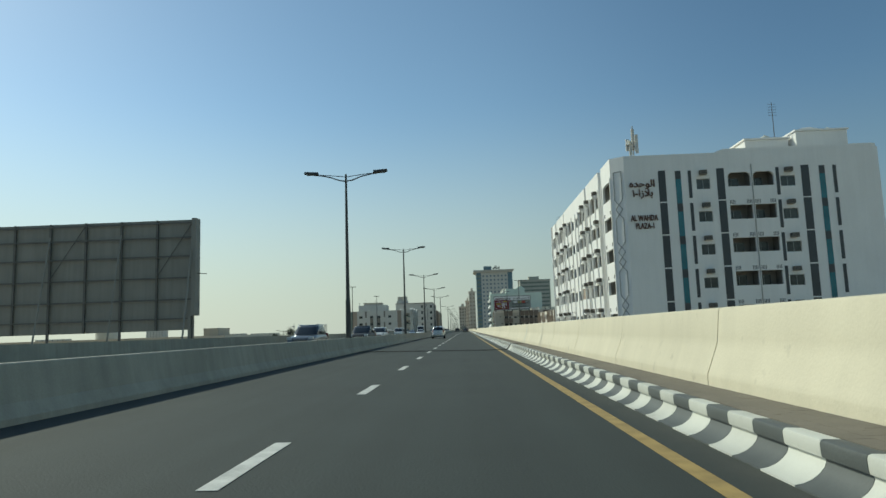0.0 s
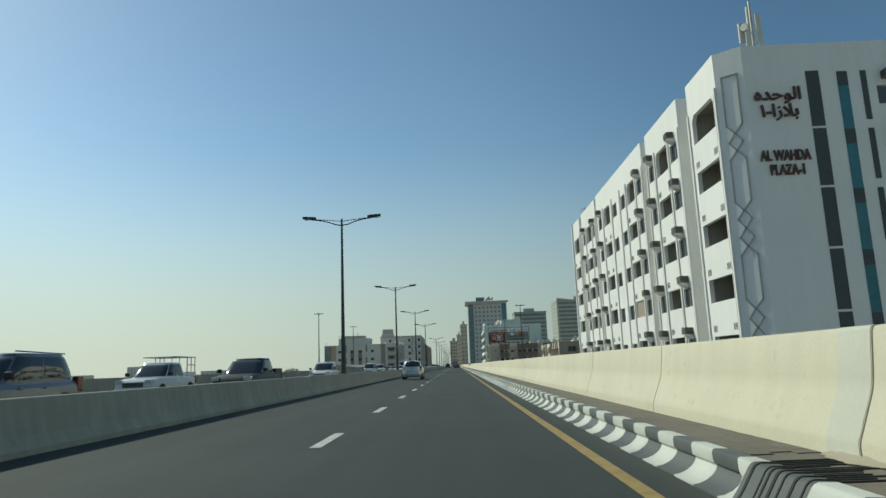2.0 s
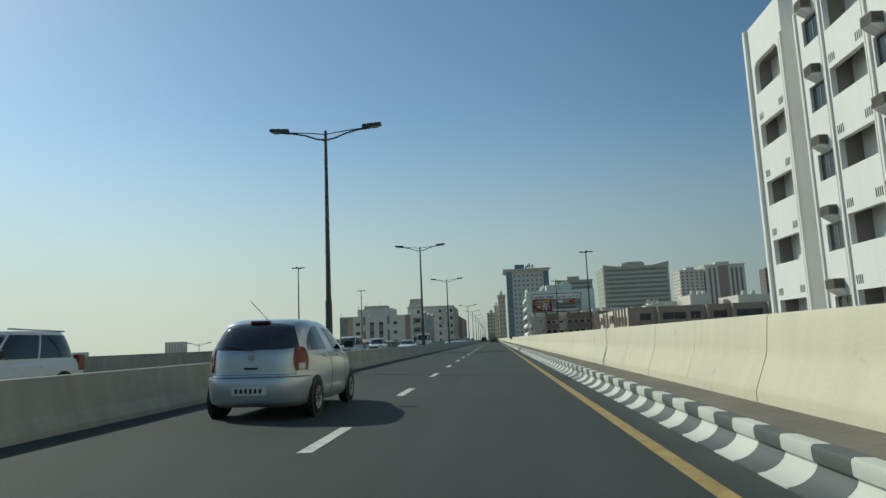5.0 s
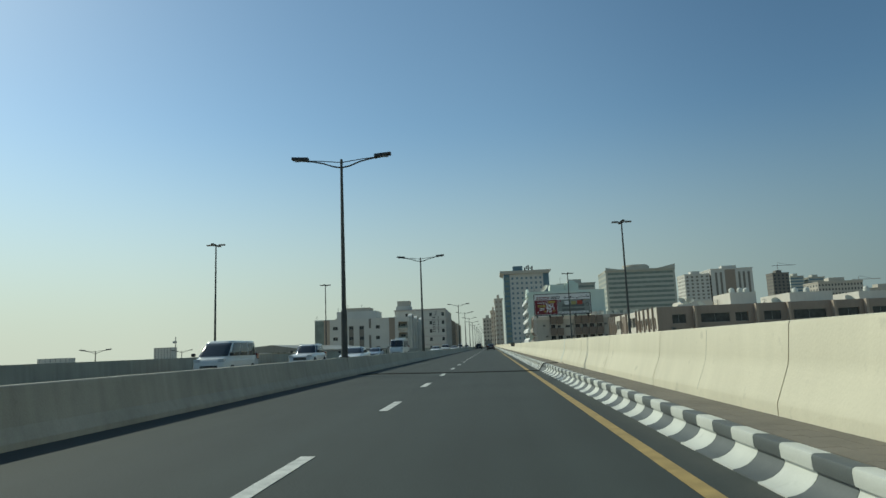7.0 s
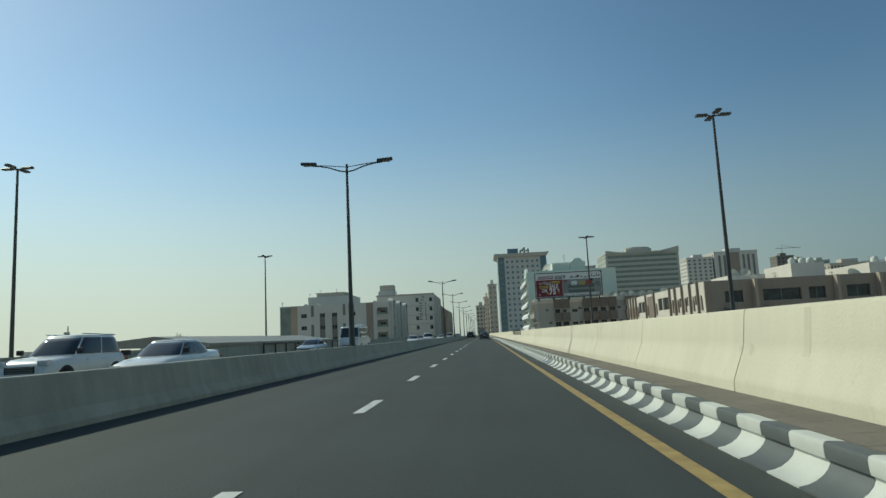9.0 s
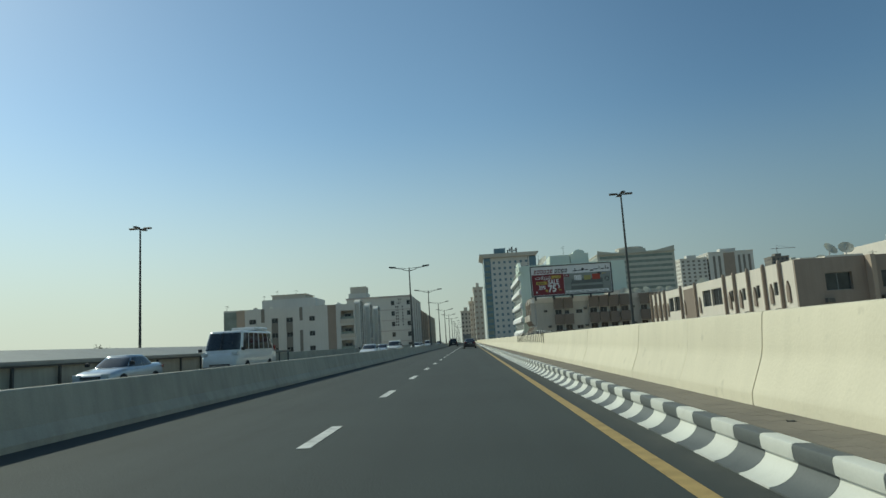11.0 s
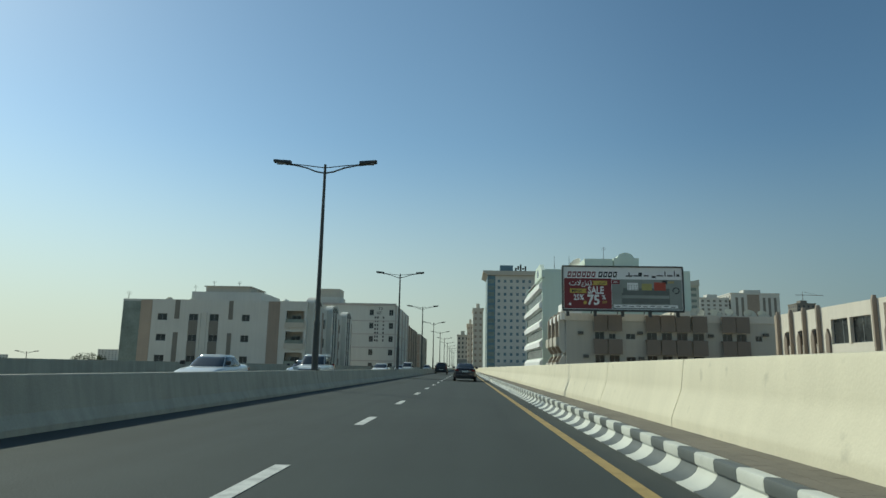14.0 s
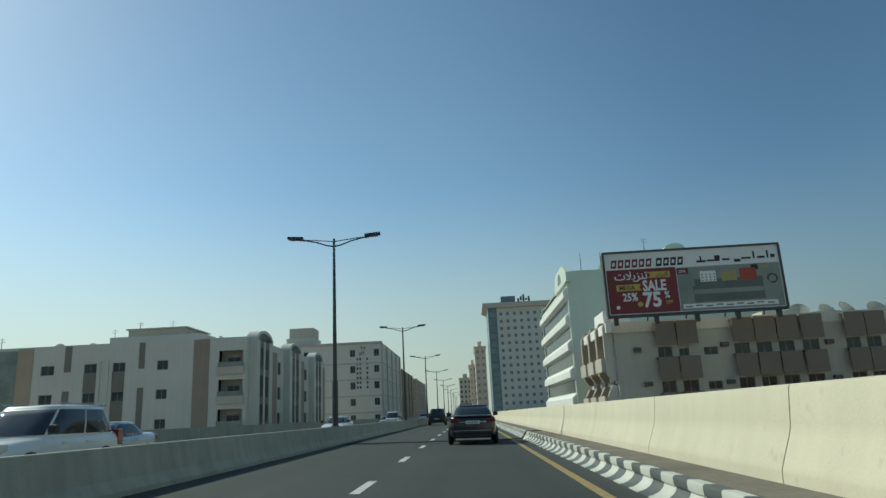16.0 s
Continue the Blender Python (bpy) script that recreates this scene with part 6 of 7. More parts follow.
def sand_heap(y0, y1, wide, high, seed):
    """Sand spilt along the foot of the parapet, high against the wall and thin at its edge."""
    heap_rnd, bm = random.Random(seed), bmesh.new()
    rows = []
    for i in range(15):
        f = i / 14
        swell = math.sin(math.pi * f) ** 0.7 * heap_rnd.uniform(0.75, 1.1) + 0.02
        rows.append([bm.verts.new((2.915 - wide * swell * g, y0 + (y1 - y0) * f, 0.3025 + high * swell * (1 - g) ** 1.6 + heap_rnd.uniform(0, 0.003))) for g in (0, 0.2, 0.45, 0.7, 1.0)])
    for r0, r1 in zip(rows, rows[1:]):
        for k in range(4):
            bm.faces.new((r0[k], r1[k], r1[k + 1], r0[k + 1]))
    tagged(link_mesh("sand_heap", bm, GROUND, smooth=True), "thin drift of spilt sand against the parapet's foot", "sand", kind="stuff")


sand_heap(132.35, 133.5, 0.22, 0.055, 3)
sand_heap(35.0, 35.9, 0.16, 0.04, 5)

rnd = random.Random(21)
for k in range(18):
    y = 16 + 13.9 * k + rnd.uniform(-3, 3)
    i0 = rnd.choice((1, 4, 4, 6))
    face = prof[i0:rnd.choice((7, 8))] if i0 < 6 else prof[6:9]
    bm = bmesh.new()
    prism(bm, [(x - 0.0015, z) for x, z in face] + [(x + 0.02, z) for x, z in reversed(face)], 1, y, y + rnd.uniform(0.05, 0.22))
    tagged(link_mesh("rubbed_patch", bm, CREAM_WORN, smooth=True), "rubbed dull patch on the cream parapet", "patch", kind="structure")
bm = bmesh.new()
face = prof[1:9]
prism(bm, [(x - 0.002, z) for x, z in face] + [(x + 0.02, z) for x, z in reversed(face)], 1, 174.78, 174.98)
tagged(link_mesh("rubbed_patch", bm, CREAM_WORN, smooth=True), "rubbed dull strip down the cream parapet", "patch", kind="structure")
# scraps on the walkway
for k, (x, y) in enumerate(((2.75, 137.1), (2.86, 139.5), (2.8, 32.0), (2.85, 88.4), (2.7, 171.0), (2.88, 186.6), (2.82, 206.0), (2.86, 231.5))):
    c = thing("litter_scrap", "small crumpled dark scrap on the walkway", "litter", pose(x, y, 0.299, 0, 0, 40 * k), group="walkway litter")
    bm = bmesh.new()
    prism(bm, [(-0.04, 0.0), (-0.015, 0.012), (0.02, 0.006), (0.045, 0.016), (0.04, 0.0)], 1, -0.02, 0.022)
    part("scrap", bm, CONCRETE_DARK, c)


# ---- vehicles ----
TYRE = material("tyre_rubber", (0.018, 0.018, 0.018), 0.85, vary=0.2, scale=8)
RIM = material("alloy_rim", (0.42, 0.43, 0.44), 0.35, metal=0.9, vary=0.1, scale=6, bump=0)
CAR_GLASS = material("tinted_car_glass", (0.03, 0.034, 0.034), 0.05, vary=0.25, scale=1.6, fine=5, bump=0, spec=0.9)
TRIM = material("black_plastic_trim", (0.025, 0.025, 0.026), 0.6, vary=0.15, scale=6)
LAMP_RED = material("red_lamp_lens", (0.17, 0.010, 0.012), 0.12, vary=0.1, scale=9, bump=0)
LAMP_CLEAR = material("clear_lamp_lens", (0.62, 0.63, 0.63), 0.1, vary=0.08, scale=9, bump=0)
PLATE = material("number_plate", (0.70, 0.70, 0.66), 0.5, vary=0.05, scale=9, bump=0)
CHROME = material("chrome_strip", (0.62, 0.62, 0.62), 0.12, metal=1.0, vary=0.05, bump=0)


def car_paint(name, color, metal=0.3):
    m = material(name, color, 0.28, metal=metal, vary=0.05, scale=1.5, fine=6, bump=0)
    m.node_tree.nodes["Principled BSDF"].inputs["Coat Weight"].default_value = 0.6
    m.node_tree.nodes["Principled BSDF"].inputs["Coat Roughness"].default_value = 0.06
    return m


WHITE_P = car_paint("white_car_paint", (0.72, 0.72, 0.70), 0.0)
SILVER_P = car_paint("silver_car_paint", (0.50, 0.54, 0.57), 0.5)
DARK_P = car_paint("dark_plum_car_paint", (0.030, 0.022, 0.026))
BLACK_P = car_paint("black_car_paint", (0.016, 0.018, 0.02), 0.0)
BLACK_P.node_tree.nodes["Principled BSDF"].inputs["Coat Weight"].default_value = 0.08
BLACK_P.node_tree.nodes["Principled BSDF"].inputs["Roughness"].default_value = 0.5
GREY_P = car_paint("grey_car_paint", (0.16, 0.17, 0.18), 0.5)

CARS = {  # length stations: y, low, high, half width; cabin: rear base, rear roof, front roof, front base (y, z), half widths at base and roof; wheels: y, y, radius
    "sedan": ([(-2.40, .42, .92, .70), (-2.33, .30, 1.02, .82), (-2.05, .24, 1.07, .88), (-1.3, .20, 1.04, .905), (-.4, .19, .98, .91), (.9, .19, .95, .91), (1.6, .21, .88, .90), (2.1, .24, .78, .86), (2.33, .28, .68, .78), (2.40, .34, .58, .68)],
              ((-1.85, 1.04), (-1.0, 1.42), (.2, 1.45), (1.15, .93)), .82, .60, (-1.42, 1.45, .32)),
    "suv": ([(-2.36, .50, 1.05, .80), (-2.30, .38, 1.14, .90), (-1.9, .30, 1.16, .94), (-1.0, .27, 1.14, .95), (1.0, .27, 1.10, .95), (1.7, .30, 1.05, .94), (2.2, .36, .95, .90), (2.36, .42, .80, .80)],
            ((-2.26, 1.12), (-1.95, 1.76), (.25, 1.80), (1.15, 1.08)), .88, .70, (-1.45, 1.45, .38)),
    "van": ([(-2.42, .45, 1.10, .78), (-2.36, .32, 1.2, .84), (-1.5, .26, 1.22, .85), (1.2, .26, 1.2, .85), (2.0, .28, 1.12, .84), (2.36, .34, .98, .80), (2.42, .42, .85, .74)],
            ((-2.38, 1.12), (-2.22, 1.90), (1.15, 1.93), (2.20, 1.06)), .83, .70, (-1.4, 1.5, .33)),
    "bus": ([(-3.55, .5, 1.5, .98), (-3.48, .36, 1.6, 1.05), (-2.5, .32, 1.6, 1.06), (2.5, .32, 1.55, 1.06), (3.4, .36, 1.3, 1.02), (3.55, .5, 1.1, .92)],
            ((-3.5, 1.50), (-3.36, 2.52), (2.75, 2.55), (3.42, 1.32)), 1.04, .92, (-2.1, 2.1, .40)),
    "pickup": ([(-2.6, .55, 1.06, .82), (-2.55, .44, 1.12, .91), (-1.2, .38, 1.12, .93), (-.4, .34, 1.11, .94), (1.2, .34, 1.10, .94), (2.0, .36, 1.05, .92), (2.48, .42, .95, .86), (2.6, .48, .80, .78)],
               ((-1.32, 1.10), (-1.08, 1.74), (.35, 1.78), (1.28, 1.06)), .87, .70, (-1.6, 1.65, .37)),
}


def loft(bm, rows):
    loops = [[bm.verts.new(p) for p in r] for r in rows]
    n = len(rows[0])
    for a0, a1 in zip(loops, loops[1:]):
        for i in range(n):
            bm.faces.new((a0[i], a0[(i + 1) % n], a1[(i + 1) % n], a1[i]))
    bm.faces.new(loops[0][::-1]), bm.faces.new(loops[-1])
    return bm


wheel_kinds = {}


def wheel_meshes(r):
    if r not in wheel_kinds:
        n, w = 20, 0.1
        bm = bmesh.new()
        prof = [(r * .62, -w), (r * .9, -w), (r * .985, -w * .7), (r, -w * .4), (r, w * .4), (r * .985, w * .7), (r * .9, w), (r * .62, w)]
        loops = [[bm.verts.new((x, q * math.cos(6.28318 * i / n), q * math.sin(6.28318 * i / n))) for i in range(n)] for q, x in prof]
        for a0, a1 in zip(loops, loops[1:]):
            for i in range(n):
                bm.faces.new((a0[i], a0[(i + 1) % n], a1[(i + 1) % n], a1[i]))
        bmesh.ops.recalc_face_normals(bm, faces=bm.faces[:])
        ty = bpy.data.meshes.new("tyre")
        bm.to_mesh(ty), bm.free()
        ty.materials.append(TYRE)
        ty.polygons.foreach_set("use_smooth", [True] * len(ty.polygons))
        bm = tube(bmesh.new(), (-.05, 0, 0), (.05, 0, 0), r * .2, n=12)
        for k in range(6):
            a = 1.0472 * k
            for s in (-1, 1):
                tube(bm, (s * .05, 0, 0), (s * .075, r * .62 * math.cos(a), r * .62 * math.sin(a)), .035, .03, 5)
        tube(bm, (-.01, 0, 0), (.01, 0, 0), r * .63, n=n)
        for x in (-.085, .085):
            for i in range(n):
                a0, a1 = 6.28318 * i / n, 6.28318 * (i + 1) / n
                tube(bm, (x, r * .61 * math.cos(a0), r * .61 * math.sin(a0)), (x, r * .61 * math.cos(a1), r * .61 * math.sin(a1)), .016, n=4, caps=False)
        ri = bpy.data.meshes.new("rim")
        bm.to_mesh(ri), bm.free()
        ri.materials.append(RIM)
        wheel_kinds[r] = (ty, ri)
    return wheel_kinds[r]


def vehicle(kind, paint, label, category, m, rack=False, group=""):
    st, (rb, rr, fr, fb), hb, hr, (wy0, wy1, wr) = CARS[kind]
    c = thing("car" if kind in ("sedan", "suv") else kind, label, category, m, group=group)
    rows = []
    for y, lo, hi, hw in st:
        h = hi - lo
        half = [(hw * .80, lo), (hw * .96, lo + .10 * h), (hw, lo + .32 * h), (hw * 1.0, lo + .55 * h), (hw * .985, lo + .78 * h), (hw * .93, lo + .93 * h), (hw * .80, hi), (hw * .4, hi + .012)]
        rows.append([(x, y, z) for x, z in half] + [(-x, y, z) for x, z in reversed(half)])
    bm = loft(bmesh.new(), rows)
    body = part("body", bm, paint, c, smooth=True)
    # greenhouse: level rings from the belt to the roof, panes laid over the painted shell
    z0, z1 = min(rb[1], fb[1]) - 0.06, (rr[1] + fr[1]) / 2
    sq = {"van": 8.0, "bus": 9.0}.get(kind, 5.0)
    lift = {"sedan": 1.25, "suv": 1.7, "van": 1.8, "bus": 2.0, "pickup": 1.3}[kind]

    def ring(q, a, out=0.0):
        yr = rb[0] + (rr[0] - rb[0]) * q ** lift
        yf = fb[0] + (fr[0] - fb[0]) * q ** 1.12
        hw2 = hb + (hr - hb) * q ** 1.5 + out
        yc, hl = (yr + yf) / 2, (yf - yr) / 2 + out
        ca, sa = math.cos(a), math.sin(a)
        return (hw2 * math.copysign(abs(ca) ** (2 / sq), ca), yc + hl * math.copysign(abs(sa) ** (2 / sq), sa), z0 + (z1 - z0) * q)

    n = 40
    angles = [6.283185 * (k + 0.5) / n for k in range(n)]
    rows2 = [[ring(q, x) for x in angles] for q in (0, .2, .4, .6, .78, .9, .97)]
    top = rows2[-1]
    cy = sum(p[1] for p in top) / n
    for f, dz in ((.985, .02), (.94, .036), (.8, .05), (.5, .058), (.12, .06)):
        rows2.append([(p[0] * f, cy + (p[1] - cy) * f, z0 + (z1 - z0) * .97 + dz) for p in top])
    part("cabin", loft(bmesh.new(), rows2), paint, c, smooth=True)

    def pane(name, a0, a1, q0, q1, steps=10):
        bm = bmesh.new()
        def grid(out):
            return [[bm.verts.new(ring(q0 + (q1 - q0) * i / 5, a0 + (a1 - a0) * k / steps, out)) for k in range(steps + 1)] for i in range(6)]
        g0, g1 = grid(0.002), grid(0.010)
        for i in range(5):
            for k in range(steps):
                bm.faces.new((g1[i][k], g1[i][k + 1], g1[i + 1][k + 1], g1[i + 1][k]))
                bm.faces.new((g0[i][k], g0[i + 1][k], g0[i + 1][k + 1], g0[i][k + 1]))
        edge = lambda g: [g[0][k] for k in range(steps + 1)] + [g[i][steps] for i in range(1, 6)] + [g[5][k] for k in range(steps - 1, -1, -1)] + [g[i][0] for i in range(4, 0, -1)]
        e0, e1 = edge(g0), edge(g1)
        for k in range(len(e0)):
            bm.faces.new((e0[k], e0[(k + 1) % len(e0)], e1[(k + 1) % len(e1)], e1[k]))
        part(name, bm, CAR_GLASS, c, smooth=True)

    d = math.radians
    lo_q, hi_q = .17, .90
    pane("rear_window", d(-140), d(-40), lo_q + .06, hi_q)
    pane("windscreen", d(90 - 48), d(90 + 48), lo_q, hi_q)
    n_side = {"van": 3, "bus": 6}.get(kind, 2)
    for mid in (0, 180):
        # the side's arc, from behind forwards, split into windows between pillars
        for k in range(n_side):
            cut = lambda y: math.degrees(math.asin(max(-1, min(1, math.copysign(abs((2 * y - 1)) ** (sq / 2), 2 * y - 1)))))
            f0, f1 = .085 + .83 * k / n_side + .012, .085 + .83 * (k + 1) / n_side - .012
            t0, t1 = cut(f0), cut(f1)
            t0, t1 = (t0, t1) if mid == 0 else (180 - t0, 180 - t1)
            pane("side_window", d(t0), d(t1), lo_q, hi_q, 8)
    V = lambda a, b, q: tuple(a[i] + (b[i] - a[i]) * q for i in range(3))
    B, R = [(0, rb[0], rb[1] - .06)], [(0, rr[0], rr[1])]
    ty, ri = wheel_meshes(wr)
    hw = max(q[3] for q in st)
    for y in (wy0, wy1):
        for s in (-1, 1):
            part("wheel_arch", tube(bmesh.new(), (s * (hw - .05), y, wr), (s * (hw + .012), y, wr), wr * 1.16, n=20), TRIM, c)
            w = new("wheel", ty)
            w.parent, w.matrix_basis = c, pose(s * (hw - .05), y, wr)
            share("rim", ri, w)
    y0, y1 = st[0][0], st[-1][0]
    rw, fw = st[1][3], st[-2][3]
    zt = st[1][2]
    tall = kind in ("suv", "van", "bus")
    for s in (-1, 1):
        zz = zt - (.02 if not tall else -.1)
        wl, dz, dy = {"sedan": (.30, .16, .02), "suv": (.14, .40, .05)}.get(kind, (.14, .34, .05))
        part("tail_light", boxes((min(s * (rw - wl), s * (rw + .025)), max(s * (rw - wl), s * (rw + .025)), y0 + dy - .03, y0 + .30, zz - dz - .03, zz - .03), bevel=.035), LAMP_RED, c, "red tail light")
        zf = st[-2][2]
        part("headlight", boxes((min(s * (fw - .34), s * (fw - .02)), max(s * (fw - .34), s * (fw - .02)), y1 - .30, y1 + .005, zf - .12, zf + .05), bevel=.03), LAMP_CLEAR, c, "clear headlight")
        mz = fb[1] + .12
        part("wing_mirror", boxes((min(s * (hb + .06), s * (hb + .26)), max(s * (hb + .06), s * (hb + .26)), fb[0] - .32, fb[0] - .18, mz - .02, mz + .15), bevel=.04), TRIM, c)
        for k in range(2 if n_side > 1 else 1):
            part("door_handle", boxes((min(s * (hw - .01), s * (hw + .02)), max(s * (hw - .01), s * (hw + .02)), -.75 + .95 * k, -.57 + .95 * k, st[3][2] - .20, st[3][2] - .16), bevel=.008), paint, c)
    part("rear_bumper", boxes((-rw + .02, rw - .02, y0 - .05, y0 + .3, st[1][1] + .03, st[1][1] + .27), bevel=.085), paint, c)
    part("diffuser", boxes((-rw + .16, rw - .16, y0 - .065, y0 + .2, st[1][1] - .03, st[1][1] + .08), bevel=.03), TRIM, c)
    part("front_bumper", boxes((-fw + .04, fw - .04, y1 - .25, y1 + .06, st[-2][1], st[-2][1] + .22), bevel=.05), paint if kind != "bus" else TRIM, c)
    gz = st[-2][1] + .25
    gh = .22 if kind in ("suv", "pickup") else .11
    grille = part("grille", boxes((-fw * .55, fw * .55, y1 - .06, y1 + .02, gz, gz + gh), bevel=.01), TRIM, c)
    for k in range(3 if gh > .2 else 1):
        part("grille_bar", boxes((-fw * .5, fw * .5, y1 - .02, y1 + .03, gz + .03 + .07 * k, gz + .055 + .07 * k)), CHROME, grille)
    part("front_plate", boxes((-.26, .26, y1 + .055, y1 + .07, st[-2][1] + .05, st[-2][1] + .16)), PLATE, c)
    pz = st[0][1] + (.33 if kind == "sedan" else .16)
    pl = part("number_plate", boxes((-.26, .26, y0 - .035 if kind == "sedan" else y0 - .075, y0 + .05, pz, pz + .12), bevel=.004), PLATE, c)
    py = y0 - .037 if kind == "sedan" else y0 - .077
    for k in range(5):
        part("plate_bar", boxes((-.20 + .085 * k, -.16 + .085 * k, py - .003, py + .01, pz + .03, pz + .085)), PRINT_BLACK, pl)
    if kind in ("sedan",):
        part("chrome_trim", boxes((-.5, -.28, y0 - .018, y0 + .05, pz + .06, pz + .09)), CHROME, c)
        part("chrome_trim", boxes((.28, .5, y0 - .018, y0 + .05, pz + .06, pz + .09)), CHROME, c)
        part("chrome_trim", boxes((-rw + .1, rw - .1, y0 - .068, y0, st[1][1] + .2, st[1][1] + .22)), CHROME, c)
        part("boot_lip", boxes((-.72, .72, y0 - .02, y0 + .16, zt - .01, zt + .035), bevel=.012), paint, c)
    if kind in ("suv", "van"):
        yy = V(B[0], R[0], .35)[1] - .03
        part("rear_wiper", tube(bmesh.new(), (.02, yy - .02, V(B[0], R[0], .25)[2]), (-.32, yy, V(B[0], R[0], .32)[2]), .012, n=5), TRIM, c)
        part("brake_light", boxes((-.17, .17, rr[0] - .06, rr[0] + .05, rr[1] - .05, rr[1] + .015), bevel=.012), LAMP_RED, c)
    if kind == "suv":
        for s in (-1, 1):
            part("roof_rail", tube(bmesh.new(), (s * (hr - .05), rr[0] + .1, rr[1] + .04), (s * (hr - .05), fr[0] - .1, fr[1] + .04), .02, n=6), CHROME, c)
    if kind == "pickup":
        part("load_bed", boxes((-.80, .80, -2.45, -1.42, 1.118, 1.128)), TRIM, c)
        for x in (-.86, .80):
            part("bed_side", boxes((x, x + .06, -2.52, -1.36, 1.08, 1.30), bevel=.01), paint, c)
        part("tailgate", boxes((-.80, .80, -2.56, -2.50, 1.08, 1.30), bevel=.01), paint, c)
        if rack:
            for x in (-.82, .82):
                for y in (-2.45, -1.95, -1.45):
                    part("rack_post", tube(bmesh.new(), (x, y, 1.25), (x, y, 2.05), .024, n=6), STEEL, c)
                for z in (1.65, 2.05):
                    part("rack_rail", tube(bmesh.new(), (x, -2.45, z), (x, -.1 if z > 2 else -1.45, z), .024, n=6), STEEL, c)
            for y in (-2.45, -1.45, -.1):
                part("rack_rail", tube(bmesh.new(), (-.82, y, 2.05), (.82, y, 2.05), .024, n=6), STEEL, c)
            for x in (-.4, 0, .4):
                part("rack_post", tube(bmesh.new(), (x, -2.45, 1.3), (x, -2.45, 2.05), .018, n=5), STEEL, c)
    if kind == "bus":
        part("roof_unit", boxes((-.75, .75, -2.9, -.4, 2.60, 2.80), bevel=.08), paint, c)
        part("windscreen_pillar", tube(bmesh.new(), (0, 3.46, 1.45), (0, 2.86, 2.46), .022, n=6), TRIM, c)
    return c


HATCH_LEVELS = (  # height, rear end, front end, half width, roundness in plan
    (0.20, -1.78, 1.78, 0.75, 4.6), (0.28, -1.87, 1.86, 0.80, 4.4), (0.42, -1.905, 1.89, 0.825, 4.2), (0.56, -1.905, 1.88, 0.838, 4.2), (0.63, -1.885, 1.85, 0.842, 4.2),
    (0.67, -1.865, 1.83, 0.842, 4.2), (0.78, -1.86, 1.76, 0.842, 4.2), (0.88, -1.85, 1.60, 0.838, 4.2), (0.95, -1.84, 1.36, 0.832, 4.2), (1.00, -1.825, 1.18, 0.82, 4.2),
    (1.10, -1.775, 1.00, 0.785, 4.2), (1.20, -1.71, 0.82, 0.75, 4.2), (1.30, -1.635, 0.62, 0.71, 4.2), (1.39, -1.55, 0.40, 0.67, 4.2), (1.45, -1.47, 0.20, 0.63, 4.0),
    (1.49, -1.37, 0.02, 0.575, 3.8), (1.515, -1.22, -0.14, 0.48, 3.6), (1.53, -0.92, -0.36, 0.27, 3.4), (1.533, -0.70, -0.58, 0.06, 3.0))


def hatch_point(z, a, out=0.0):
    """A point of the hatchback's skin at height z and turn a (radians, 0 to the right side, 90 degrees to the front)."""
    lv = HATCH_LEVELS
    k = max(0, min(len(lv) - 2, sum(1 for q in lv if q[0] <= z) - 1))
    f = (z - lv[k][0]) / (lv[k + 1][0] - lv[k][0])
    yr, yf, hw, n = (lv[k][i] + (lv[k + 1][i] - lv[k][i]) * f for i in (1, 2, 3, 4))
    ca, sa = math.cos(a), math.sin(a)
    x, y = (hw + out) * math.copysign(abs(ca) ** (2 / n), ca), math.copysign(abs(sa) ** (2 / n), sa)
    return (x, (yr + yf) / 2 + ((yf - yr) / 2 + out) * y, z)


def skin_patch(rows, cols, z_of, a_of, out0, out1):
    """A thin curved piece on the skin: z_of(u, v) and a_of(u, v) with u across and v upward, both from 0 to 1."""
    bm = bmesh.new()
    g = [[[bm.verts.new(hatch_point(z_of(i / cols, j / rows), a_of(i / cols, j / rows), o)) for i in range(cols + 1)] for j in range(rows + 1)] for o in (out0, out1)]
    for j in range(rows):
        for i in range(cols):
            bm.faces.new((g[1][j][i], g[1][j][i + 1], g[1][j + 1][i + 1], g[1][j + 1][i]))
            bm.faces.new((g[0][j][i], g[0][j + 1][i], g[0][j + 1][i + 1], g[0][j][i + 1]))
    rim = [(0, i) for i in range(cols)] + [(j, cols) for j in range(rows)] + [(rows, i) for i in range(cols, 0, -1)] + [(j, 0) for j in range(rows, 0, -1)]
    for (j0, i0), (j1, i1) in zip(rim, rim[1:] + rim[:1]):
        bm.faces.new((g[0][j0][i0], g[0][j1][i1], g[1][j1][i1], g[1][j0][i0]))
    return bm


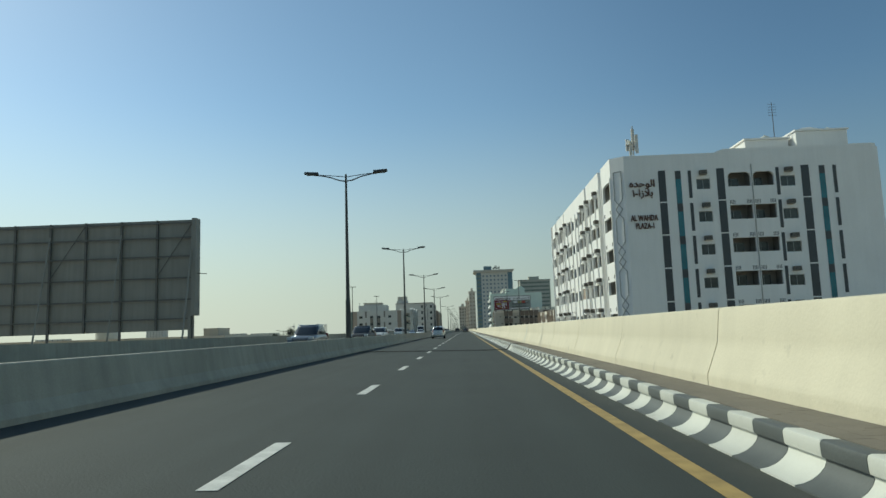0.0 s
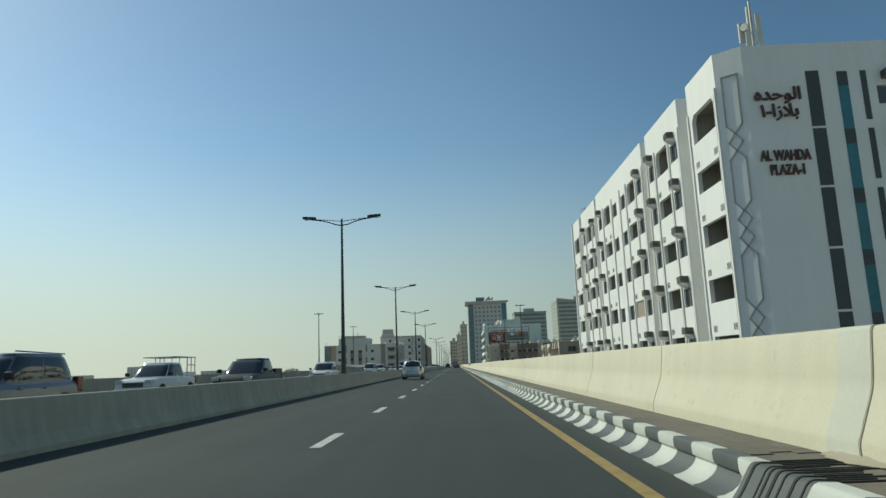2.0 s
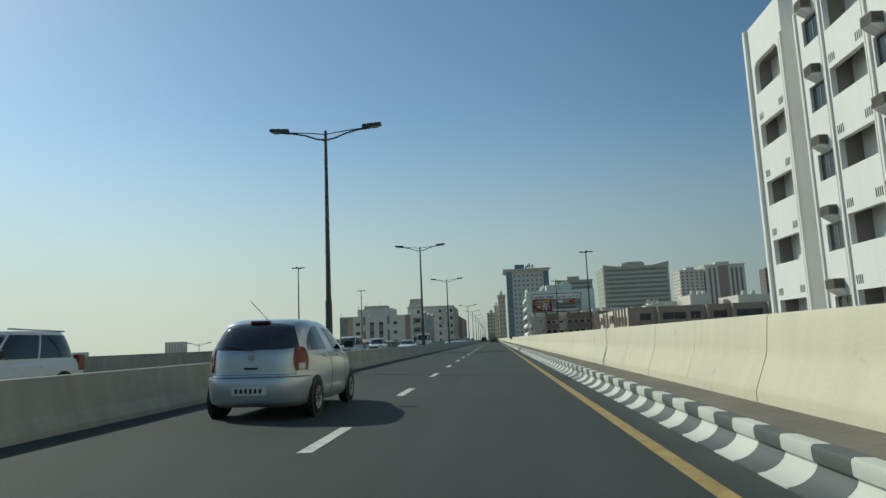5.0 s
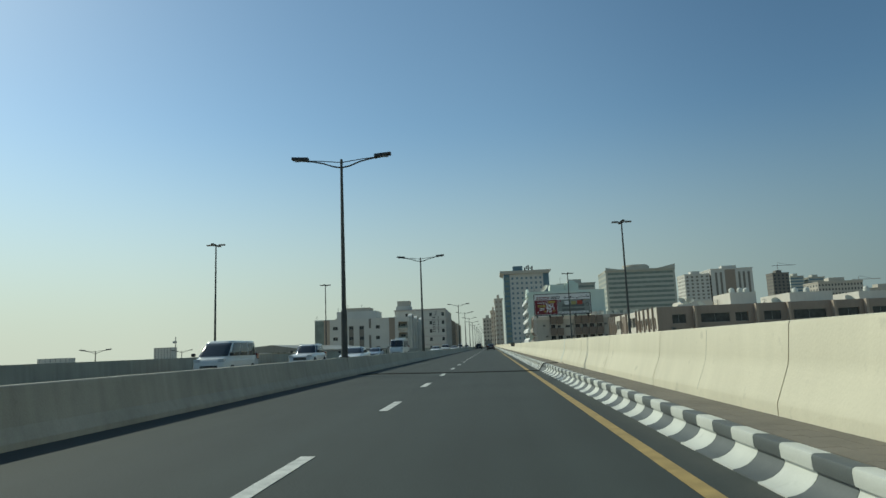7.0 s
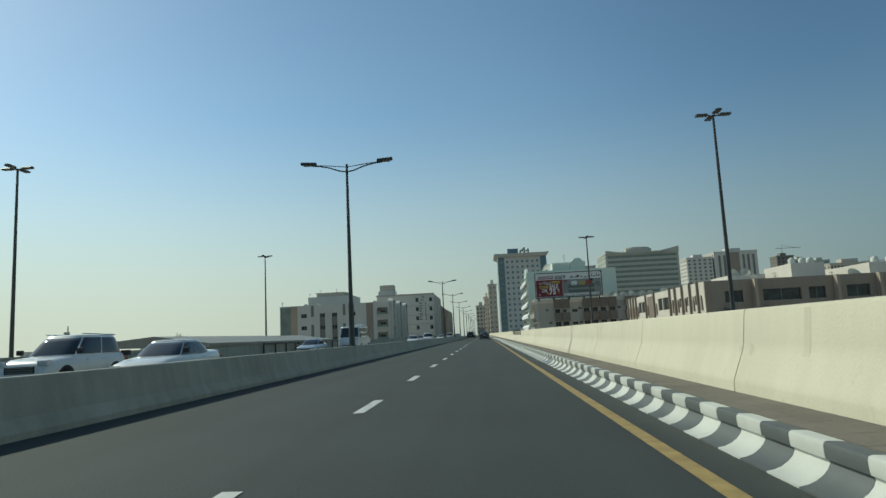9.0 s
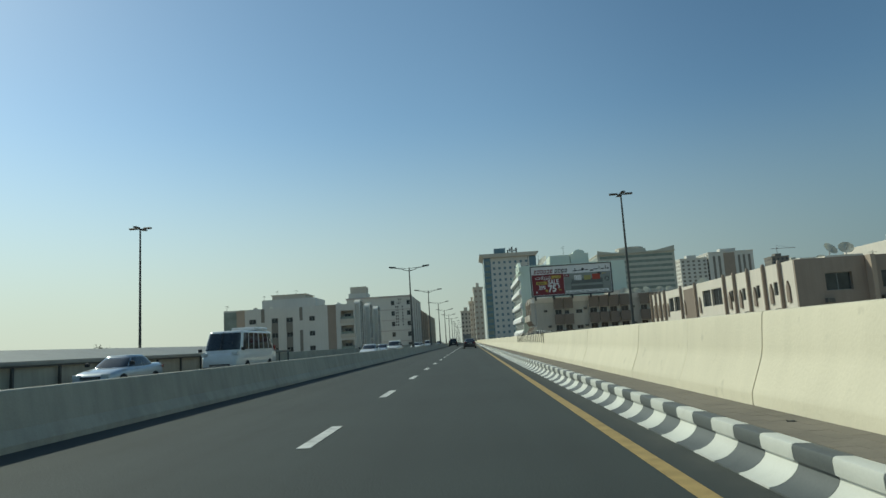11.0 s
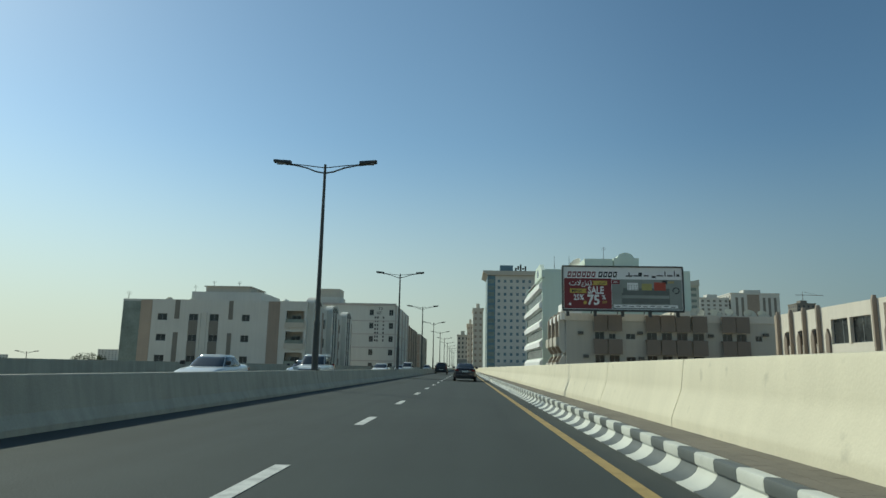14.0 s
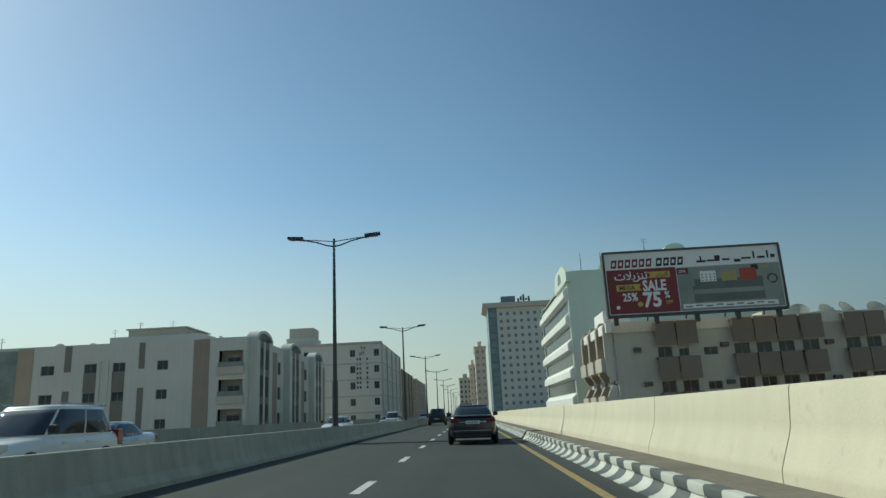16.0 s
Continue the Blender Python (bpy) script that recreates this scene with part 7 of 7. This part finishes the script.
def small_hatchback(paint, label, m):
    c = thing("car", label, "car", m)
    n = 72
    angles = [6.283185 * (k + 0.5) / n for k in range(n)]
    zs = []
    for q, r in zip(HATCH_LEVELS, HATCH_LEVELS[1:]):
        zs += [q[0], (q[0] + r[0]) / 2]
    rows = [[hatch_point(z, a) for a in angles] for z in zs + [1.533]]
    part("body", loft(bmesh.new(), rows), paint, c, smooth=True)
    d = math.radians
    bend = lambda u: 4 * u * (1 - u)
    # panes: the lower edges bow, the upper edges follow the roof
    part("rear_window", skin_patch(6, 14, lambda u, v: (1.075 - 0.035 * bend(u)) * (1 - v) + v * (1.40 + 0.045 * bend(u)), lambda u, v: d(-90 + (u - 0.5) * (84 - 10 * v)), 0.001, 0.007), CAR_GLASS, c, smooth=True)
    part("windscreen", skin_patch(6, 14, lambda u, v: 1.02 * (1 - v) + v * (1.40 + 0.04 * bend(u)), lambda u, v: d(90 + (u - 0.5) * 84), 0.001, 0.007), CAR_GLASS, c, smooth=True)
    for s in (0, 1):
        side = (lambda t: t) if s == 0 else (lambda t: 180 - t)
        for t0, t1, z0, z1 in ((1.0, 33.0, 1.38, 1.20), (-33.0, -1.5, 1.16, 1.40)):
            part("side_window", skin_patch(6, 10, lambda u, v: 1.025 + v * ((z0 + (z1 - z0) * (u ** 2 if t0 > 0 else 1 - (1 - u) ** 2)) - 1.025), lambda u, v: d(side(t0 + (t1 - t0) * u)), 0.001, 0.007), CAR_GLASS, c, smooth=True)
        corner = -45 if s == 0 else -135
        lens = part("tail_light", skin_patch(8, 8, lambda u, v: 0.72 + 0.34 * v + 0.02 * bend(u), lambda u, v: d(corner + (u - 0.5) * (17 + 6 * bend(v)) * (1 if s == 0 else -1) - (3 if s == 0 else -3)), 0.0, 0.014), LAMP_RED, c, "red tail light", smooth=True)
        part("reversing_lens", skin_patch(3, 4, lambda u, v: 0.745 + 0.09 * v, lambda u, v: d(corner + (u - 0.5) * 10 * (1 if s == 0 else -1) - (3 if s == 0 else -3)), 0.014, 0.019), LAMP_CLEAR, lens, smooth=True)
        part("headlight", skin_patch(5, 8, lambda u, v: 0.66 + 0.2 * v, lambda u, v: d((52 if s == 0 else 128) + (u - 0.5) * 26), 0.0, 0.012), LAMP_CLEAR, c, "clear headlight", smooth=True)
        x = 1 if s == 0 else -1
        part("wing_mirror", boxes((min(x * 0.80, x * 0.99), max(x * 0.80, x * 0.99), 0.70, 0.84, 1.03, 1.17), bevel=0.045), paint if s else TRIM, c)
        for y in (-0.85, 0.05):
            part("door_handle", boxes((min(x * 0.825, x * 0.86), max(x * 0.825, x * 0.86), y, y + 0.17, 0.90, 0.935), bevel=0.012), paint, c)
        for y0, y1 in ((-0.30, -0.285), (0.74, 0.755)):
            ang = lambda yy: math.degrees(math.asin(max(-1, min(1, math.copysign(abs((yy + 0.03) / 1.85) ** 2.1, yy + 0.03)))))
            part("door_gap", skin_patch(6, 1, lambda u, v: 0.30 + 0.68 * v, lambda u, v: d(side(ang(y0 + (y1 - y0) * u))), 0.0, 0.003), TRIM, c)
        for y in (-1.16, 1.26):
            hw = 0.842 * (1 - (abs(y) / 1.88) ** 4.2) ** (1 / 4.2)
            part("wheel_arch", tube(bmesh.new(), (x * (hw - 0.06), y, 0.30), (x * (hw + 0.012), y, 0.30), 0.335, n=24), TRIM, c)
            w = new("wheel", wheel_meshes(0.29)[0])
            w.parent, w.matrix_basis = c, pose(x * (hw - 0.075), y, 0.29)
            share("rim", wheel_meshes(0.29)[1], w)
    part("rear_bumper", skin_patch(8, 24, lambda u, v: 0.23 + 0.40 * v, lambda u, v: d(-90 + (u - 0.5) * 118), 0.002, 0.030), paint, c, smooth=True)
    part("bumper_crease", skin_patch(1, 24, lambda u, v: 0.632 + 0.012 * v, lambda u, v: d(-90 + (u - 0.5) * 116), 0.001, 0.004), TRIM, c)
    for u0, u1, z0, z1 in ((-34, -33.4, 0.67, 1.0), (33.4, 34, 0.67, 1.0), (-34, 34, 0.675, 0.682)):
        part("tailgate_gap", skin_patch(4, 10, lambda u, v: z0 + (z1 - z0) * v, lambda u, v: d(-90 + u0 + (u1 - u0) * u), 0.0, 0.003), TRIM, c)
    plate = part("number_plate", boxes((-0.26, 0.26, -1.945, -1.93, 0.385, 0.505), bevel=0.003), PLATE, c)
    for k in range(6):
        part("plate_bar", boxes((-0.21 + 0.072 * k, -0.17 + 0.072 * k, -1.949, -1.94, 0.41, 0.48)), PRINT_BLACK, plate)
    part("tailgate_handle", boxes((-0.10, 0.10, -1.882, -1.855, 0.755, 0.785), bevel=0.008), TRIM, c)
    part("badge", tube(bmesh.new(), (0, -1.86, 0.93), (0, -1.868, 0.93), 0.05, n=14), CHROME, c)
    part("rear_wiper", tube(bmesh.new(), (0.03, -1.845, 1.035), (-0.42, -1.79, 1.10), 0.011, n=5), TRIM, c)
    part("brake_light", boxes((-0.15, 0.15, -1.50, -1.40, 1.445, 1.485), bevel=0.012), LAMP_RED, c)
    part("aerial", tube(bmesh.new(), (0.0, -1.15, 1.515), (-0.16, -1.5, 1.80), 0.005, n=5), TRIM, c)
    return c


vehicle("sedan", DARK_P, "dark plum saloon car driving ahead on the asphalt", "car", pose(-0.12, 267.6, 0.017, 0, 0.82, 0))
small_hatchback(SILVER_P, "silver-white small rounded hatchback on the asphalt", pose(-3.62, 86.5, 0.074, 0, 1.1, 0))
vehicle("suv", BLACK_P, "black off-road car far ahead on the asphalt", "car", pose(-3.9, 318.0, 0.080, 0, 1.1, 0))
ONCOMING = (("suv", GREY_P, -11.0, 46.1), ("pickup", WHITE_P, -14.6, 63.2), ("pickup", BLACK_P, -9.6, 61.5), ("suv", WHITE_P, -11.6, 89.4), ("van", WHITE_P, -14.0, 139.6), ("suv", WHITE_P, -14.5, 157.2),
            ("sedan", WHITE_P, -10.7, 156.9), ("sedan", SILVER_P, -15.6, 194.5), ("bus", WHITE_P, -13.7, 204.8), ("sedan", WHITE_P, -11.1, 238.8), ("suv", WHITE_P, -10.2, 254.7), ("sedan", SILVER_P, -12.8, 262.5),
            ("sedan", WHITE_P, -10.3, 291.4), ("van", WHITE_P, -10.3, 330.0), ("sedan", SILVER_P, -14.0, 352.0), ("suv", WHITE_P, -10.5, 392.0))
WORDS = {"pickup": "pickup truck on the oncoming carriageway", "van": "white minibus van on the oncoming carriageway", "suv": "off-road car on the oncoming carriageway",
         "sedan": "saloon car on the oncoming carriageway", "bus": "small white bus on the oncoming carriageway"}
for kind, paint, x, y in ONCOMING:
    tone = paint.name.split("_")[0]
    words = WORDS[kind] if kind in ("van", "bus") else tone + " " + WORDS[kind]
    vehicle(kind, paint, words, {"suv": "car", "sedan": "car"}.get(kind, kind), pose(x, y, -0.02, 0, 0, 180), rack=(kind == "pickup" and paint is WHITE_P), group="oncoming traffic")

# a box truck far ahead
truck = thing("truck", "white box truck far ahead on the asphalt", "truck", pose(-0.9, 372.0, 0.028, 0, 0.82, 0))
part("cargo_box", boxes((-1.15, 1.15, -3.2, 1.6, 0.95, 3.1), bevel=0.04), GREY_P, truck)
part("rear_door", boxes((-1.05, -0.02, -3.24, -3.205, 1.05, 3.0)), BOARD_BACK, truck)
part("rear_door", boxes((0.02, 1.05, -3.24, -3.205, 1.05, 3.0)), BOARD_BACK, truck)
part("chassis", boxes((-0.9, 0.9, -3.1, 3.4, 0.6, 0.94)), TRIM, truck)
part("cab", boxes((-1.05, 1.05, 1.75, 3.5, 0.8, 2.5), bevel=0.12), WHITE_P, truck)
for s in (-1, 1):
    part("tail_light", boxes((s * 0.95 - 0.1, s * 0.95 + 0.1, -3.26, -3.1, 0.7, 0.85)), LAMP_RED, truck)
    for y in (-1.9, 2.5):
        w = new("wheel", wheel_meshes(0.40)[0])
        w.parent, w.matrix_basis = truck, pose(s * 0.95, y, 0.40)
        share("rim", wheel_meshes(0.40)[1], w)
